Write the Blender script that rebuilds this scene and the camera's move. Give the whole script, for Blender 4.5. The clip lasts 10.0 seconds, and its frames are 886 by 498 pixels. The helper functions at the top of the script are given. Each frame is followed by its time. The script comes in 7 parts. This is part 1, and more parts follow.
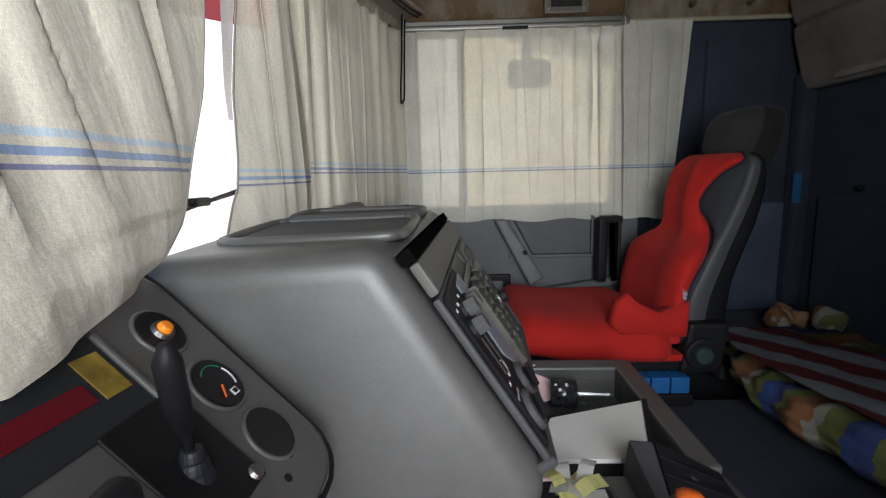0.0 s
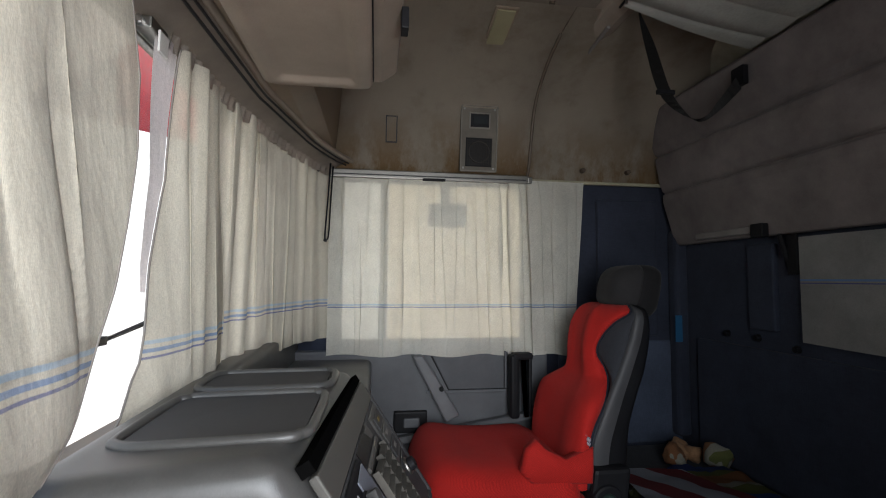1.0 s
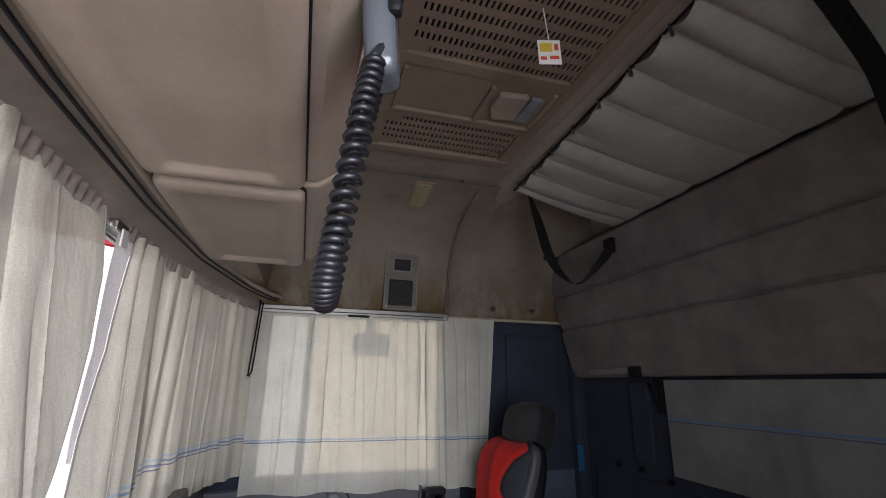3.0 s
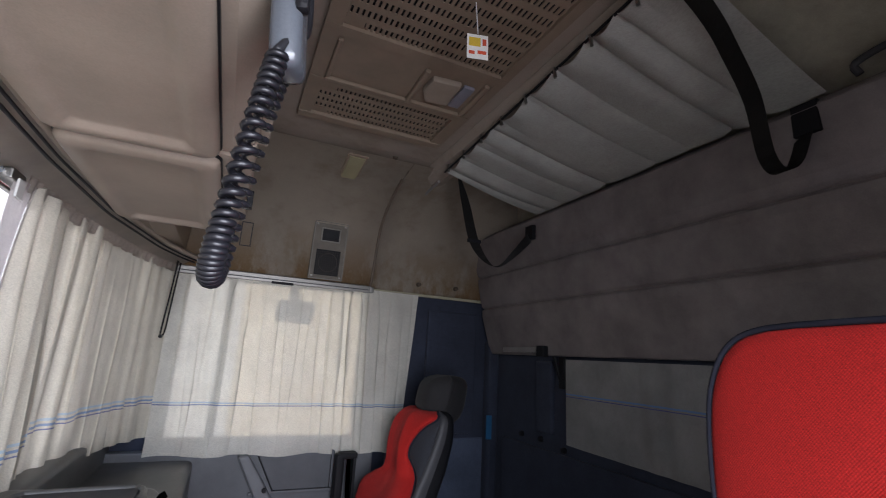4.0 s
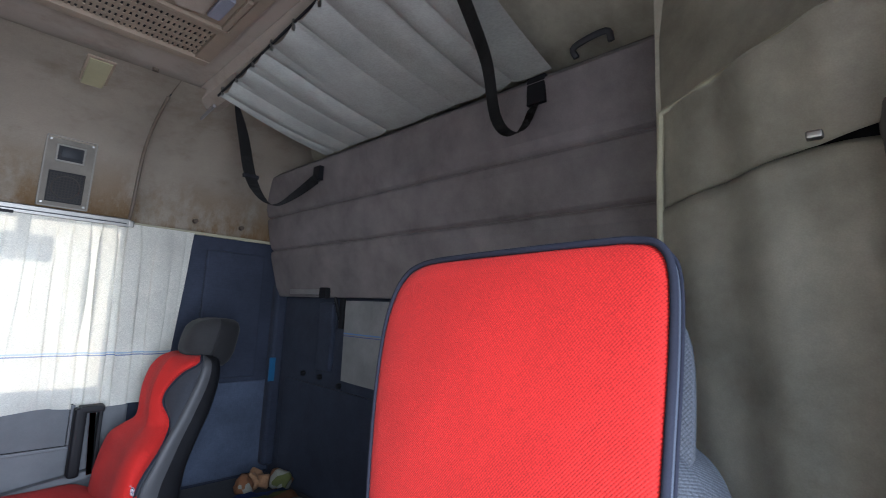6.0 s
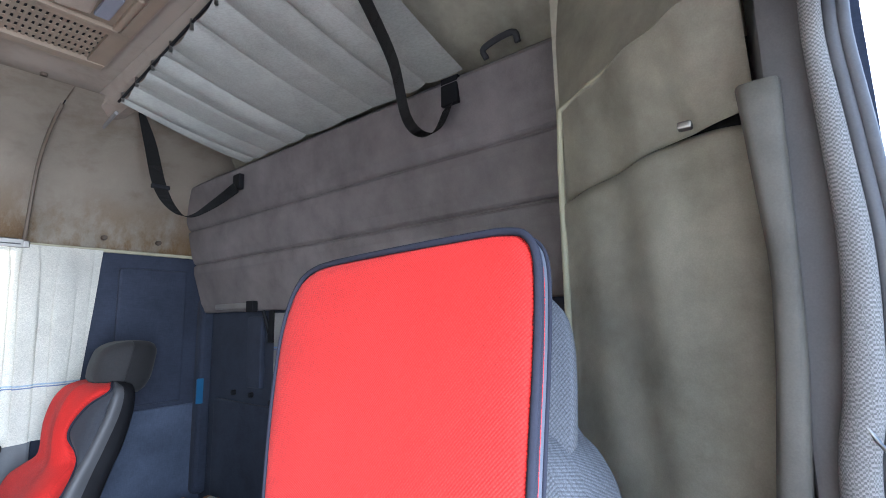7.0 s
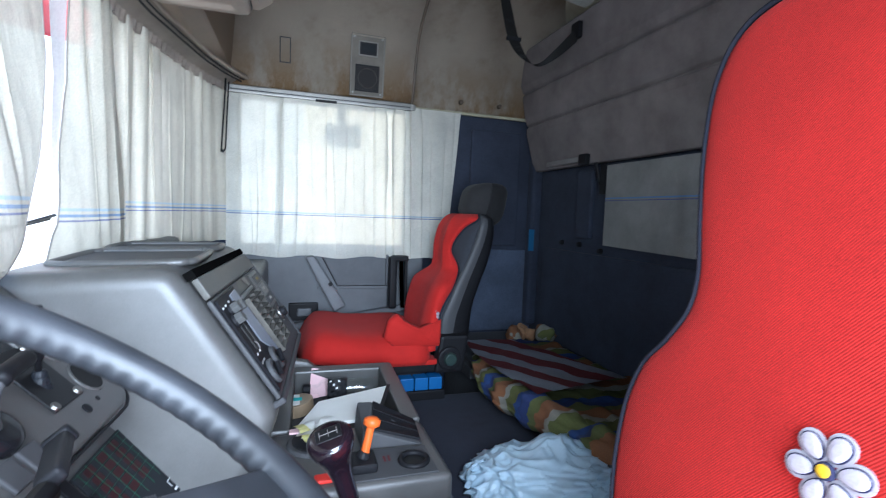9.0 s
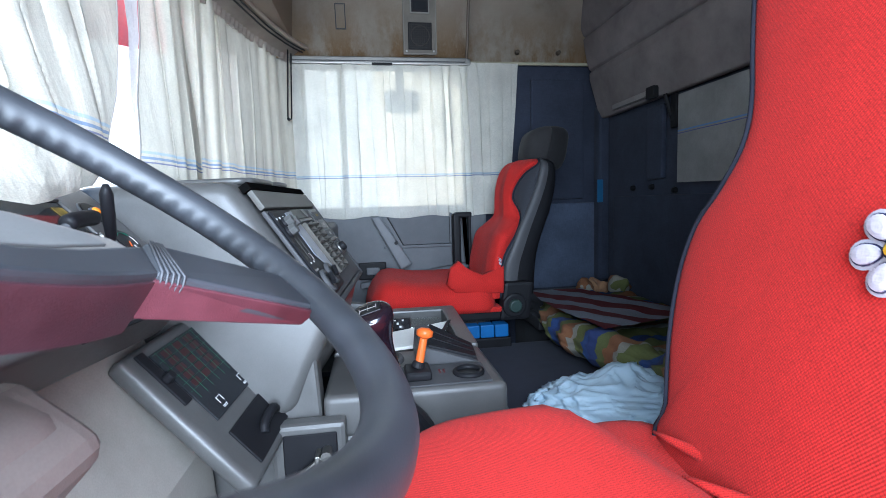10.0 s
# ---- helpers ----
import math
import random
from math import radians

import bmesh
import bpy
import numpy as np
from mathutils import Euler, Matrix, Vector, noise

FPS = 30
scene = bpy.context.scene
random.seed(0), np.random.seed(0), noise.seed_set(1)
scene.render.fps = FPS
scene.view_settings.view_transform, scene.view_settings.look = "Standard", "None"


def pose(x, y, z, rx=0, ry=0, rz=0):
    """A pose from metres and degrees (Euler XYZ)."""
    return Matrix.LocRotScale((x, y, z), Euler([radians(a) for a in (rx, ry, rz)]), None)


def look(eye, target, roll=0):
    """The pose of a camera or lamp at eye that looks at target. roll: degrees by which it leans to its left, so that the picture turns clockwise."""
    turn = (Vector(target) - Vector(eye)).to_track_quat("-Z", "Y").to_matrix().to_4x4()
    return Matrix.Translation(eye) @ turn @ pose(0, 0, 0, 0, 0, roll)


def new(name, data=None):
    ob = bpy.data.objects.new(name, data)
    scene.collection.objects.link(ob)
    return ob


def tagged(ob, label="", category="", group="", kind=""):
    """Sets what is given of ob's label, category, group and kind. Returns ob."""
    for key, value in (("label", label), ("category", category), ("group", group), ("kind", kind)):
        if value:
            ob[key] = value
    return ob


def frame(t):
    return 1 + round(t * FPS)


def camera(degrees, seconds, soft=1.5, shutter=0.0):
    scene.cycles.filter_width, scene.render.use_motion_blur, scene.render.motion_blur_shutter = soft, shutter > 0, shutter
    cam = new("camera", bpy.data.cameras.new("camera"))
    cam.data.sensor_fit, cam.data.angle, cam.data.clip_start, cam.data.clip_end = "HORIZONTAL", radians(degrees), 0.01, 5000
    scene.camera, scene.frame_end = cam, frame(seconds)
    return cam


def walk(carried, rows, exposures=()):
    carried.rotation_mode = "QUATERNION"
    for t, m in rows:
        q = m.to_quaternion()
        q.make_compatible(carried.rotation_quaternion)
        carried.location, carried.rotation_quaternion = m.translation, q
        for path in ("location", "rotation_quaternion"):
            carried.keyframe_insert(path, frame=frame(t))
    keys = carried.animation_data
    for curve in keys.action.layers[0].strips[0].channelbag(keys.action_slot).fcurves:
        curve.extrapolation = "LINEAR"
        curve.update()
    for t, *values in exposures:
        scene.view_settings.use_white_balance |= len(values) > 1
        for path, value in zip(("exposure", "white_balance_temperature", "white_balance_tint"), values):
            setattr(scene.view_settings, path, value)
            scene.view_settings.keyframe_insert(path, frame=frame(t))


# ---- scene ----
cam = camera(87.5, 10.0, soft=0.8, shutter=0.2)
PATH = [
    (0.0, -0.1111, 0.3159, 0.9283, 80.83, 1.48, 0.85),
    (0.5, -0.0981, 0.2854, 0.9681, 88.40, -2.35, -4.88),
    (1.0, -0.0892, 0.2679, 1.0435, 93.71, -0.42, -8.22),
    (1.5, -0.0952, 0.2225, 1.1025, 97.15, -0.01, -11.98),
    (2.0, -0.0932, 0.1743, 1.1343, 100.65, -0.53, -15.02),
    (3.5, -0.0693, 0.0048, 1.1584, 107.39, -1.80, -18.29),
    (4.0, -0.0532, -0.0116, 1.1619, 103.19, -3.10, -24.77),
    (4.5, -0.0390, -0.0287, 1.1780, 100.21, -3.10, -30.71),
    (5.0, -0.0344, -0.0562, 1.1704, 97.31, -1.36, -35.61),
    (5.5, 0.0234, -0.0921, 1.1591, 96.79, -2.99, -40.95),
    (6.0, 0.0968, -0.1120, 1.1523, 97.72, -2.44, -45.77),
    (7.5, 0.1562, -0.1637, 1.1429, 98.39, 2.03, -52.45),
    (8.0, 0.1072, -0.1317, 1.1196, 94.62, 1.94, -44.09),
    (8.5, 0.0324, -0.1562, 1.0765, 88.18, 1.95, -29.45),
    (9.0, 0.0055, -0.0686, 0.9626, 85.66, -2.14, -17.70),
    (9.5, 0.0463, -0.0360, 0.8834, 81.40, 0.33, -10.39),
    (10.0, 0.0643, -0.0876, 0.8098, 84.31, 1.72, -8.51),
]
EXPOSURES = [(0.0, 0.88, 6500, 10), (2.0, 0.80, 6500, 13), (3.5, 0.85, 6250, 17), (4.0, 1.0, 6150, 18), (4.5, 1.45, 5900, 16), (5.0, 1.75, 5700, 14), (6.0, 2.0, 5600, 12), (7.5, 2.95, 5500, 10), (8.0, 2.40, 5450, 9), (8.5, 1.95, 5400, 8), (10.0, 1.84, 5350, 7)]
walk(cam, [(t, pose(x, y, z, rx, ry, rz)) for t, x, y, z, rx, ry, rz in PATH], EXPOSURES)

# ---- light ----
world = bpy.data.worlds.new("sky")
scene.world = world
world.use_nodes = True
wn = world.node_tree
bg = wn.nodes["Background"]
sky = wn.nodes.new("ShaderNodeTexSky")
sky.sky_type, sky.sun_disc = "NISHITA", False
SUN_FROM = Vector((0.85, 0.05, 0.62))
sky.sun_elevation, sky.sun_rotation = math.asin(SUN_FROM.normalized().z), math.atan2(SUN_FROM.x, SUN_FROM.y)
wn.links.new(sky.outputs["Color"], bg.inputs["Color"])
bg.inputs["Strength"].default_value = 0.15
sun = new("sun", bpy.data.lights.new("sun", "SUN"))
sun.data.energy, sun.data.angle, sun.data.color = 3.4, radians(0.6), (1.0, 0.95, 0.88)
sun.matrix_world = look(SUN_FROM * 10, (0, 0, 0))
# daylight of the open driver's doorway
day = new("doorway_daylight", bpy.data.lights.new("doorway_daylight", "AREA"))
day.data.shape, day.data.size, day.data.size_y, day.data.energy = "RECTANGLE", 0.62, 1.10, 9.5
day.data.color = (0.93, 0.97, 1.0)
day.data.spread = radians(122)
day.matrix_world = look((0.06, -0.45, 1.0), (-0.24, 0.9, 0.56))


# ---- materials ----
def material(name):
    m = bpy.data.materials.new(name)
    m.use_nodes = True
    return m, m.node_tree, m.node_tree.nodes["Principled BSDF"]


def node(t, kind, **values):
    n = t.nodes.new(kind)
    for key, value in values.items():
        n.inputs[key].default_value = value
    return n


def ramp(t, fac, stops):
    n = t.nodes.new("ShaderNodeValToRGB")
    while len(n.color_ramp.elements) < len(stops):
        n.color_ramp.elements.new(0.5)
    for e, (at, c) in zip(n.color_ramp.elements, stops):
        e.position, e.color = at, (*c, 1)
    t.links.new(fac, n.inputs["Fac"])
    return n.outputs["Color"]


def mix(t, fac, a, b, mode="MIX"):
    n = t.nodes.new("ShaderNodeMix")
    n.data_type, n.blend_type = "RGBA", mode
    for socket, v in ((n.inputs["Factor"], fac), (n.inputs["A"], a), (n.inputs["B"], b)):
        if isinstance(v, (int, float)):
            socket.default_value = v
        elif isinstance(v, tuple):
            socket.default_value = (*v, 1)
        else:
            t.links.new(v, socket)
    return n.outputs["Result"]


def coords(t, scale=(1, 1, 1), turn=(0, 0, 0)):
    tc, mp = t.nodes.new("ShaderNodeTexCoord"), t.nodes.new("ShaderNodeMapping")
    mp.inputs["Scale"].default_value, mp.inputs["Rotation"].default_value = scale, turn
    t.links.new(tc.outputs["Object"], mp.inputs["Vector"])
    return mp.outputs["Vector"]


def noise_tex(t, vec, scale, detail=4.0, rough=0.6):
    n = node(t, "ShaderNodeTexNoise", Scale=scale, Detail=detail, Roughness=rough)
    t.links.new(vec, n.inputs["Vector"])
    return n.outputs["Fac"]


def bump(t, p, height, strength, distance=0.001, chain=None):
    b = node(t, "ShaderNodeBump", Strength=strength, Distance=distance)
    t.links.new(height, b.inputs["Height"])
    if chain is not None:
        t.links.new(chain, b.inputs["Normal"])
    t.links.new(b.outputs["Normal"], p.inputs["Normal"])
    return b.outputs["Normal"]


def plain(name, col, rough=0.5, metal=0.0, grain=0.12, scale=60, relief=0.15, coat=0.0, wear=0.10, spec=0.25):
    """A moulded or painted surface: blotches at a hand's width, fine grain and a slight relief."""
    m, t, p = material(name)
    v = coords(t)
    big = noise_tex(t, v, 7.0, 5.0, 0.65)
    fine = noise_tex(t, v, scale * 8, 2.0)
    dark = tuple(c * (1 - wear * 2) for c in col)
    light = tuple(min(1, c * (1 + wear)) for c in col)
    c1 = ramp(t, big, [(0.3, dark), (0.7, light)])
    c2 = ramp(t, fine, [(0.3, (1 - grain,) * 3), (0.7, (1, 1, 1))])
    t.links.new(mix(t, 1.0, c1, c2, "MULTIPLY"), p.inputs["Base Color"])
    rr = ramp(t, big, [(0.25, (max(0.05, rough - 0.08),) * 3), (0.75, (min(1, rough + 0.08),) * 3)])
    t.links.new(rr, p.inputs["Roughness"])
    p.inputs["Metallic"].default_value = metal
    p.inputs["Coat Weight"].default_value = coat
    p.inputs["Specular IOR Level"].default_value = spec
    if relief:
        bump(t, p, noise_tex(t, v, scale * 14, 1.0), relief, 0.0006)
    return m


def cloth(name, col, light=0.0, stripes=(), weave=900, dirt=0.25, rough=0.9, sheer=0.0):
    """Woven cloth; light: the share that shines through; sheer: the share of open weave; stripes: (height z, half width, colour)."""
    m, t, p = material(name)
    v = coords(t)
    big = noise_tex(t, v, 5.0, 6.0, 0.7)
    c = ramp(t, big, [(0.3, tuple(k * (1 - dirt) for k in col)), (0.62, col)])
    wv = []
    for turn in ((0, 0, 0), (0, 0, radians(90))):
        w = node(t, "ShaderNodeTexNoise", Scale=weave, Detail=1.0)
        mp = coords(t, (1, 1, 0.12) if turn[2] == 0 else (0.12, 0.12, 1))
        t.links.new(mp, w.inputs["Vector"])
        wv.append(w.outputs["Fac"])
    threads = mix(t, 0.5, wv[0], wv[1])
    c = mix(t, 1.0, c, ramp(t, threads, [(0.35, (0.84,) * 3), (0.6, (1, 1, 1))]), "MULTIPLY")
    if stripes:
        sep = t.nodes.new("ShaderNodeSeparateXYZ")
        t.links.new(coords(t), sep.inputs["Vector"])
        for z, half, sc in stripes:
            d = t.nodes.new("ShaderNodeMath")
            d.operation = "COMPARE"
            d.inputs[1].default_value, d.inputs[2].default_value = z, half
            t.links.new(sep.outputs["Z"], d.inputs[0])
            k = t.nodes.new("ShaderNodeMath")
            k.operation = "MULTIPLY"
            k.inputs[1].default_value = 0.8
            t.links.new(d.outputs["Value"], k.inputs[0])
            c = mix(t, k.outputs["Value"], c, sc)
    t.links.new(c, p.inputs["Base Color"])
    p.inputs["Roughness"].default_value = rough
    p.inputs["Specular IOR Level"].default_value = 0.2
    p.inputs["Sheen Weight"].default_value = 0.05
    bump(t, p, threads, 0.35, 0.0008)
    if light:
        # soft upright bands darken the shine-through colour, painting in the shading of folds
        fold_shade = ramp(t, noise_tex(t, coords(t, (1, 1, 0.06)), 24, 4.0, 0.6), [(0.30, (0.84,) * 3), (0.45, (0.95,) * 3), (0.62, (1, 1, 1))])
        tr = t.nodes.new("ShaderNodeBsdfTranslucent")
        t.links.new(mix(t, 1.0, c, fold_shade, "MULTIPLY"), tr.inputs["Color"])
        ms = t.nodes.new("ShaderNodeMixShader")
        ms.inputs["Fac"].default_value = light
        t.links.new(p.outputs["BSDF"], ms.inputs[1])
        t.links.new(tr.outputs["BSDF"], ms.inputs[2])
        last = ms
        if sheer:
            gaps = t.nodes.new("ShaderNodeBsdfTransparent")
            gaps.inputs["Color"].default_value = (1.0, 0.97, 0.90, 1)
            last = t.nodes.new("ShaderNodeMixShader")
            t.links.new(ramp(t, threads, [(0.40, (min(1, sheer * 2.2),) * 3), (0.60, (sheer * 0.25,) * 3)]), last.inputs["Fac"])
            t.links.new(mix(t, 1.0, (1.0, 0.96, 0.86), fold_shade, "MULTIPLY"), gaps.inputs["Color"])
            t.links.new(ms.outputs["Shader"], last.inputs[1])
            t.links.new(gaps.outputs["BSDF"], last.inputs[2])
        t.links.new(last.outputs["Shader"], t.nodes["Material Output"].inputs["Surface"])
        creases = noise_tex(t, coords(t, (1, 1, 0.35)), 20, 4.0, 0.5)
        nrm = bump(t, p, creases, 0.6 if sheer else 0.2, 0.010, p.inputs["Normal"].links[0].from_socket)
        t.links.new(nrm, tr.inputs["Normal"])
    return m


def twill(name, col, pitch=0.0028):
    """Diagonal-ribbed woven cover."""
    m, t, p = material(name)
    v = coords(t)
    w = node(t, "ShaderNodeTexWave", Scale=0.628 / pitch, Distortion=0.35, Detail=2.0)
    w.bands_direction = "DIAGONAL"
    w.inputs["Detail Scale"].default_value = 2.0
    t.links.new(coords(t, (0.5, 1, 0.75)), w.inputs["Vector"])
    cross = node(t, "ShaderNodeTexWave", Scale=0.45 / pitch, Distortion=1.2, Detail=2.0)
    cross.bands_direction = "DIAGONAL"
    t.links.new(coords(t, (0.5, -1, 0.75)), cross.inputs["Vector"])
    big = noise_tex(t, v, 6.0, 5.0, 0.65)
    fine = noise_tex(t, v, 700, 2.0)
    c = ramp(t, big, [(0.3, tuple(k * 0.82 for k in col)), (0.7, col)])
    c = mix(t, 1.0, c, ramp(t, w.outputs["Fac"], [(0.1, (0.66,) * 3), (0.65, (1, 1, 1))]), "MULTIPLY")
    c = mix(t, 1.0, c, ramp(t, cross.outputs["Fac"], [(0.05, (0.80,) * 3), (0.5, (1, 1, 1))]), "MULTIPLY")
    c = mix(t, 1.0, c, ramp(t, fine, [(0.35, (0.58,) * 3), (0.65, (1, 1, 1))]), "MULTIPLY")
    t.links.new(c, p.inputs["Base Color"])
    p.inputs["Roughness"].default_value = 0.85
    p.inputs["Sheen Weight"].default_value = 0.03
    p.inputs["Specular IOR Level"].default_value = 0.25
    bump(t, p, w.outputs["Fac"], 0.4, 0.0008)
    return m


def basket(name, light, dark, size):
    """Coarse basket weave of light and dark threads."""
    m, t, p = material(name)
    wob = mix(t, 0.0012, coords(t), node(t, "ShaderNodeTexNoise", Scale=90.0, Detail=2.0).outputs["Color"], "ADD")
    ch = node(t, "ShaderNodeTexChecker", Scale=1.0 / size)
    t.links.new(wob, ch.inputs["Vector"])
    fine = noise_tex(t, coords(t), 600, 2.0)
    c = ramp(t, ch.outputs["Fac"], [(0.3, dark), (0.7, light)])
    c = mix(t, 1.0, c, ramp(t, fine, [(0.3, (0.6,) * 3), (0.7, (1, 1, 1))]), "MULTIPLY")
    t.links.new(c, p.inputs["Base Color"])
    p.inputs["Roughness"].default_value = 0.9
    bump(t, p, fine, 0.5, 0.001)
    return m


def stained(name, col, stain, z0, z1):
    """Pale headliner cloth with rusty water stains that gather at the height z0 to z1."""
    m, t, p = material(name)
    v = coords(t)
    big = noise_tex(t, v, 4.0, 7.0, 0.7)
    c = ramp(t, big, [(0.3, (col[0] * 0.66, col[1] * 0.63, col[2] * 0.58)), (0.5, tuple(k * 0.92 for k in col)), (0.7, col)])
    sep = t.nodes.new("ShaderNodeSeparateXYZ")
    t.links.new(v, sep.inputs["Vector"])
    mr = t.nodes.new("ShaderNodeMapRange")
    mr.inputs["From Min"].default_value, mr.inputs["From Max"].default_value = z1, z0
    t.links.new(sep.outputs["Z"], mr.inputs["Value"])
    blot = noise_tex(t, coords(t, (1.3, 1, 0.6)), 3.4, 7.0, 0.72)
    mul = t.nodes.new("ShaderNodeMath")
    mul.operation = "MULTIPLY"
    t.links.new(mr.outputs["Result"], mul.inputs[0])
    t.links.new(ramp(t, blot, [(0.41, (0, 0, 0)), (0.50, (0.75, 0.75, 0.75)), (0.53, (1, 1, 1)), (0.66, (0.6, 0.6, 0.6))]), mul.inputs[1])
    c = mix(t, mul.outputs["Value"], c, stain)
    fine = noise_tex(t, v, 500, 2.0)
    c = mix(t, 1.0, c, ramp(t, fine, [(0.3, (0.8,) * 3), (0.7, (1, 1, 1))]), "MULTIPLY")
    t.links.new(c, p.inputs["Base Color"])
    p.inputs["Roughness"].default_value = 0.9
    p.inputs["Specular IOR Level"].default_value = 0.2
    bump(t, p, fine, 0.3, 0.0006)
    return m


def banded(name, colours, width, axis=0, dirt=0.2, turn=0.0):
    """Cloth woven in broad coloured bands along one axis."""
    m, t, p = material(name)
    v = coords(t, turn=(0, 0, radians(turn)))
    sep = t.nodes.new("ShaderNodeSeparateXYZ")
    t.links.new(v, sep.inputs["Vector"])
    mo = t.nodes.new("ShaderNodeMath")
    mo.operation = "WRAP"
    mo.inputs[1].default_value, mo.inputs[2].default_value = width * len(colours), 0.0
    wob = t.nodes.new("ShaderNodeMath")
    wob.operation = "MULTIPLY_ADD"
    wob.inputs[1].default_value = 0.03
    t.links.new(noise_tex(t, v, 9.0, 2.0), wob.inputs[0])
    t.links.new(sep.outputs[axis], wob.inputs[2])
    t.links.new(wob.outputs["Value"], mo.inputs[0])
    dv = t.nodes.new("ShaderNodeMath")
    dv.operation = "DIVIDE"
    dv.inputs[1].default_value = width * len(colours)
    t.links.new(mo.outputs["Value"], dv.inputs[0])
    n = t.nodes.new("ShaderNodeValToRGB")
    n.color_ramp.interpolation = "CONSTANT"
    while len(n.color_ramp.elements) < len(colours):
        n.color_ramp.elements.new(0.5)
    for i, c in enumerate(colours):
        n.color_ramp.elements[i].position, n.color_ramp.elements[i].color = i / len(colours), (*c, 1)
    t.links.new(dv.outputs["Value"], n.inputs["Fac"])
    fine = noise_tex(t, v, 350, 3.0)
    c = mix(t, 1.0, n.outputs["Color"], ramp(t, fine, [(0.3, (1 - dirt * 1.5,) * 3), (0.7, (1, 1, 1))]), "MULTIPLY")
    t.links.new(c, p.inputs["Base Color"])
    p.inputs["Roughness"].default_value = 0.95
    bump(t, p, fine, 0.5, 0.002)
    return m


def pane(name):
    """Thin window glass."""
    m, t, p = material(name)
    tr, gl, ms = t.nodes.new("ShaderNodeBsdfTransparent"), t.nodes.new("ShaderNodeBsdfGlossy"), t.nodes.new("ShaderNodeMixShader")
    tr.inputs["Color"].default_value = (0.95, 0.97, 0.96, 1)
    gl.inputs["Roughness"].default_value = 0.02
    ms.inputs["Fac"].default_value = 0.06
    t.links.new(tr.outputs["BSDF"], ms.inputs[1])
    t.links.new(gl.outputs["BSDF"], ms.inputs[2])
    t.links.new(ms.outputs["Shader"], t.nodes["Material Output"].inputs["Surface"])
    return m


def film(name, col):
    """Thin milky plastic film."""
    m, t, p = material(name)
    big = noise_tex(t, coords(t), 9.0, 4.0)
    c = ramp(t, big, [(0.3, tuple(k * 0.9 for k in col)), (0.7, col)])
    t.links.new(c, p.inputs["Base Color"])
    p.inputs["Roughness"].default_value = 0.28
    tr, ms = t.nodes.new("ShaderNodeBsdfTranslucent"), t.nodes.new("ShaderNodeMixShader")
    t.links.new(c, tr.inputs["Color"])
    ms.inputs["Fac"].default_value = 0.35
    t.links.new(p.outputs["BSDF"], ms.inputs[1])
    t.links.new(tr.outputs["BSDF"], ms.inputs[2])
    t.links.new(ms.outputs["Shader"], t.nodes["Material Output"].inputs["Surface"])
    return m


def blues(z):
    return ((z + 0.0125, 0.0030, (0.36, 0.48, 0.60)), (z, 0.0030, (0.12, 0.23, 0.45)), (z - 0.0105, 0.0018, (0.08, 0.10, 0.28)))


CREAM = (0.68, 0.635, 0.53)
# same cream cloth, coloured lighter for the brighter light at the passenger window
CREAM_SIDE_LIT = (0.79, 0.765, 0.68)
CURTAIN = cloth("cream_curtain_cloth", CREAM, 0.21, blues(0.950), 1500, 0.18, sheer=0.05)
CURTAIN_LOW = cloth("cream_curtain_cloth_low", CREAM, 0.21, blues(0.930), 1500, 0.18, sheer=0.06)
CURTAIN_SIDE = cloth("cream_side_curtain_lit", CREAM_SIDE_LIT, 0.27, ((0.943, 0.003, (0.30, 0.44, 0.60)), (0.9345, 0.0022, (0.07, 0.12, 0.32))), 1500, 0.18, sheer=0.108)
# the cream cloth again, its colour darkened to grey for the rear's shade
CURTAIN_REAR = cloth("shaded_rear_curtain_cloth", (0.265, 0.262, 0.258), 0.05, ((1.048, 0.003, (0.10, 0.20, 0.42)), (1.039, 0.0015, (0.05, 0.06, 0.22))), 1500, 0.3)
CURTAIN_PLAIN = cloth("pale_curtain_lining", (0.80, 0.74, 0.73), 0.4, (), 1200, 0.15, sheer=0.03)
FLAP = cloth("grey_white_flap_cloth", (0.40, 0.40, 0.365), 0.08, (), 1000, 0.25)
RED = twill("red_twill_cover", (0.71, 0.025, 0.019), 0.0030)
PIPING = plain("navy_piping", (0.022, 0.023, 0.033), 0.9, relief=0.3, spec=0.1)
GREY_CLOTH = twill("grey_seat_cloth", (0.12, 0.125, 0.14), 0.0036)
DARK_CLOTH = cloth("dark_seat_cloth", (0.04, 0.042, 0.05), 0, (), 600, 0.25)
DASH = plain("grey_dash_plastic", (0.084, 0.082, 0.079), 0.40, relief=0.25, wear=0.13, spec=0.5)
DASH_DARK = plain("dark_grey_plastic", (0.062, 0.062, 0.065), 0.5, relief=0.2, spec=0.15)
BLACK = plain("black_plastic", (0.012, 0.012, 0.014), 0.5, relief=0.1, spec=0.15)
RUBBER = plain("black_rubber", (0.016, 0.016, 0.019), 0.45, relief=0.15)
WHEEL_GREY = plain("worn_wheel_plastic", (0.026, 0.028, 0.033), 0.46, relief=0.10, wear=0.3, spec=0.5)
WHEEL_RED = plain("dark_red_wheel_plastic", (0.062, 0.018, 0.024), 0.34, relief=0.3, wear=0.38, spec=0.5)
DOOR_GREY = plain("grey_door_plastic", (0.125, 0.13, 0.14), 0.5, relief=0.2)
LINER = stained("stained_beige_headliner", (0.50, 0.43, 0.345), (0.25, 0.145, 0.055), 1.46, 1.72)
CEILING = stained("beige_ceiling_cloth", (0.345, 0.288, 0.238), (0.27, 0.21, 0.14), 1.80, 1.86)
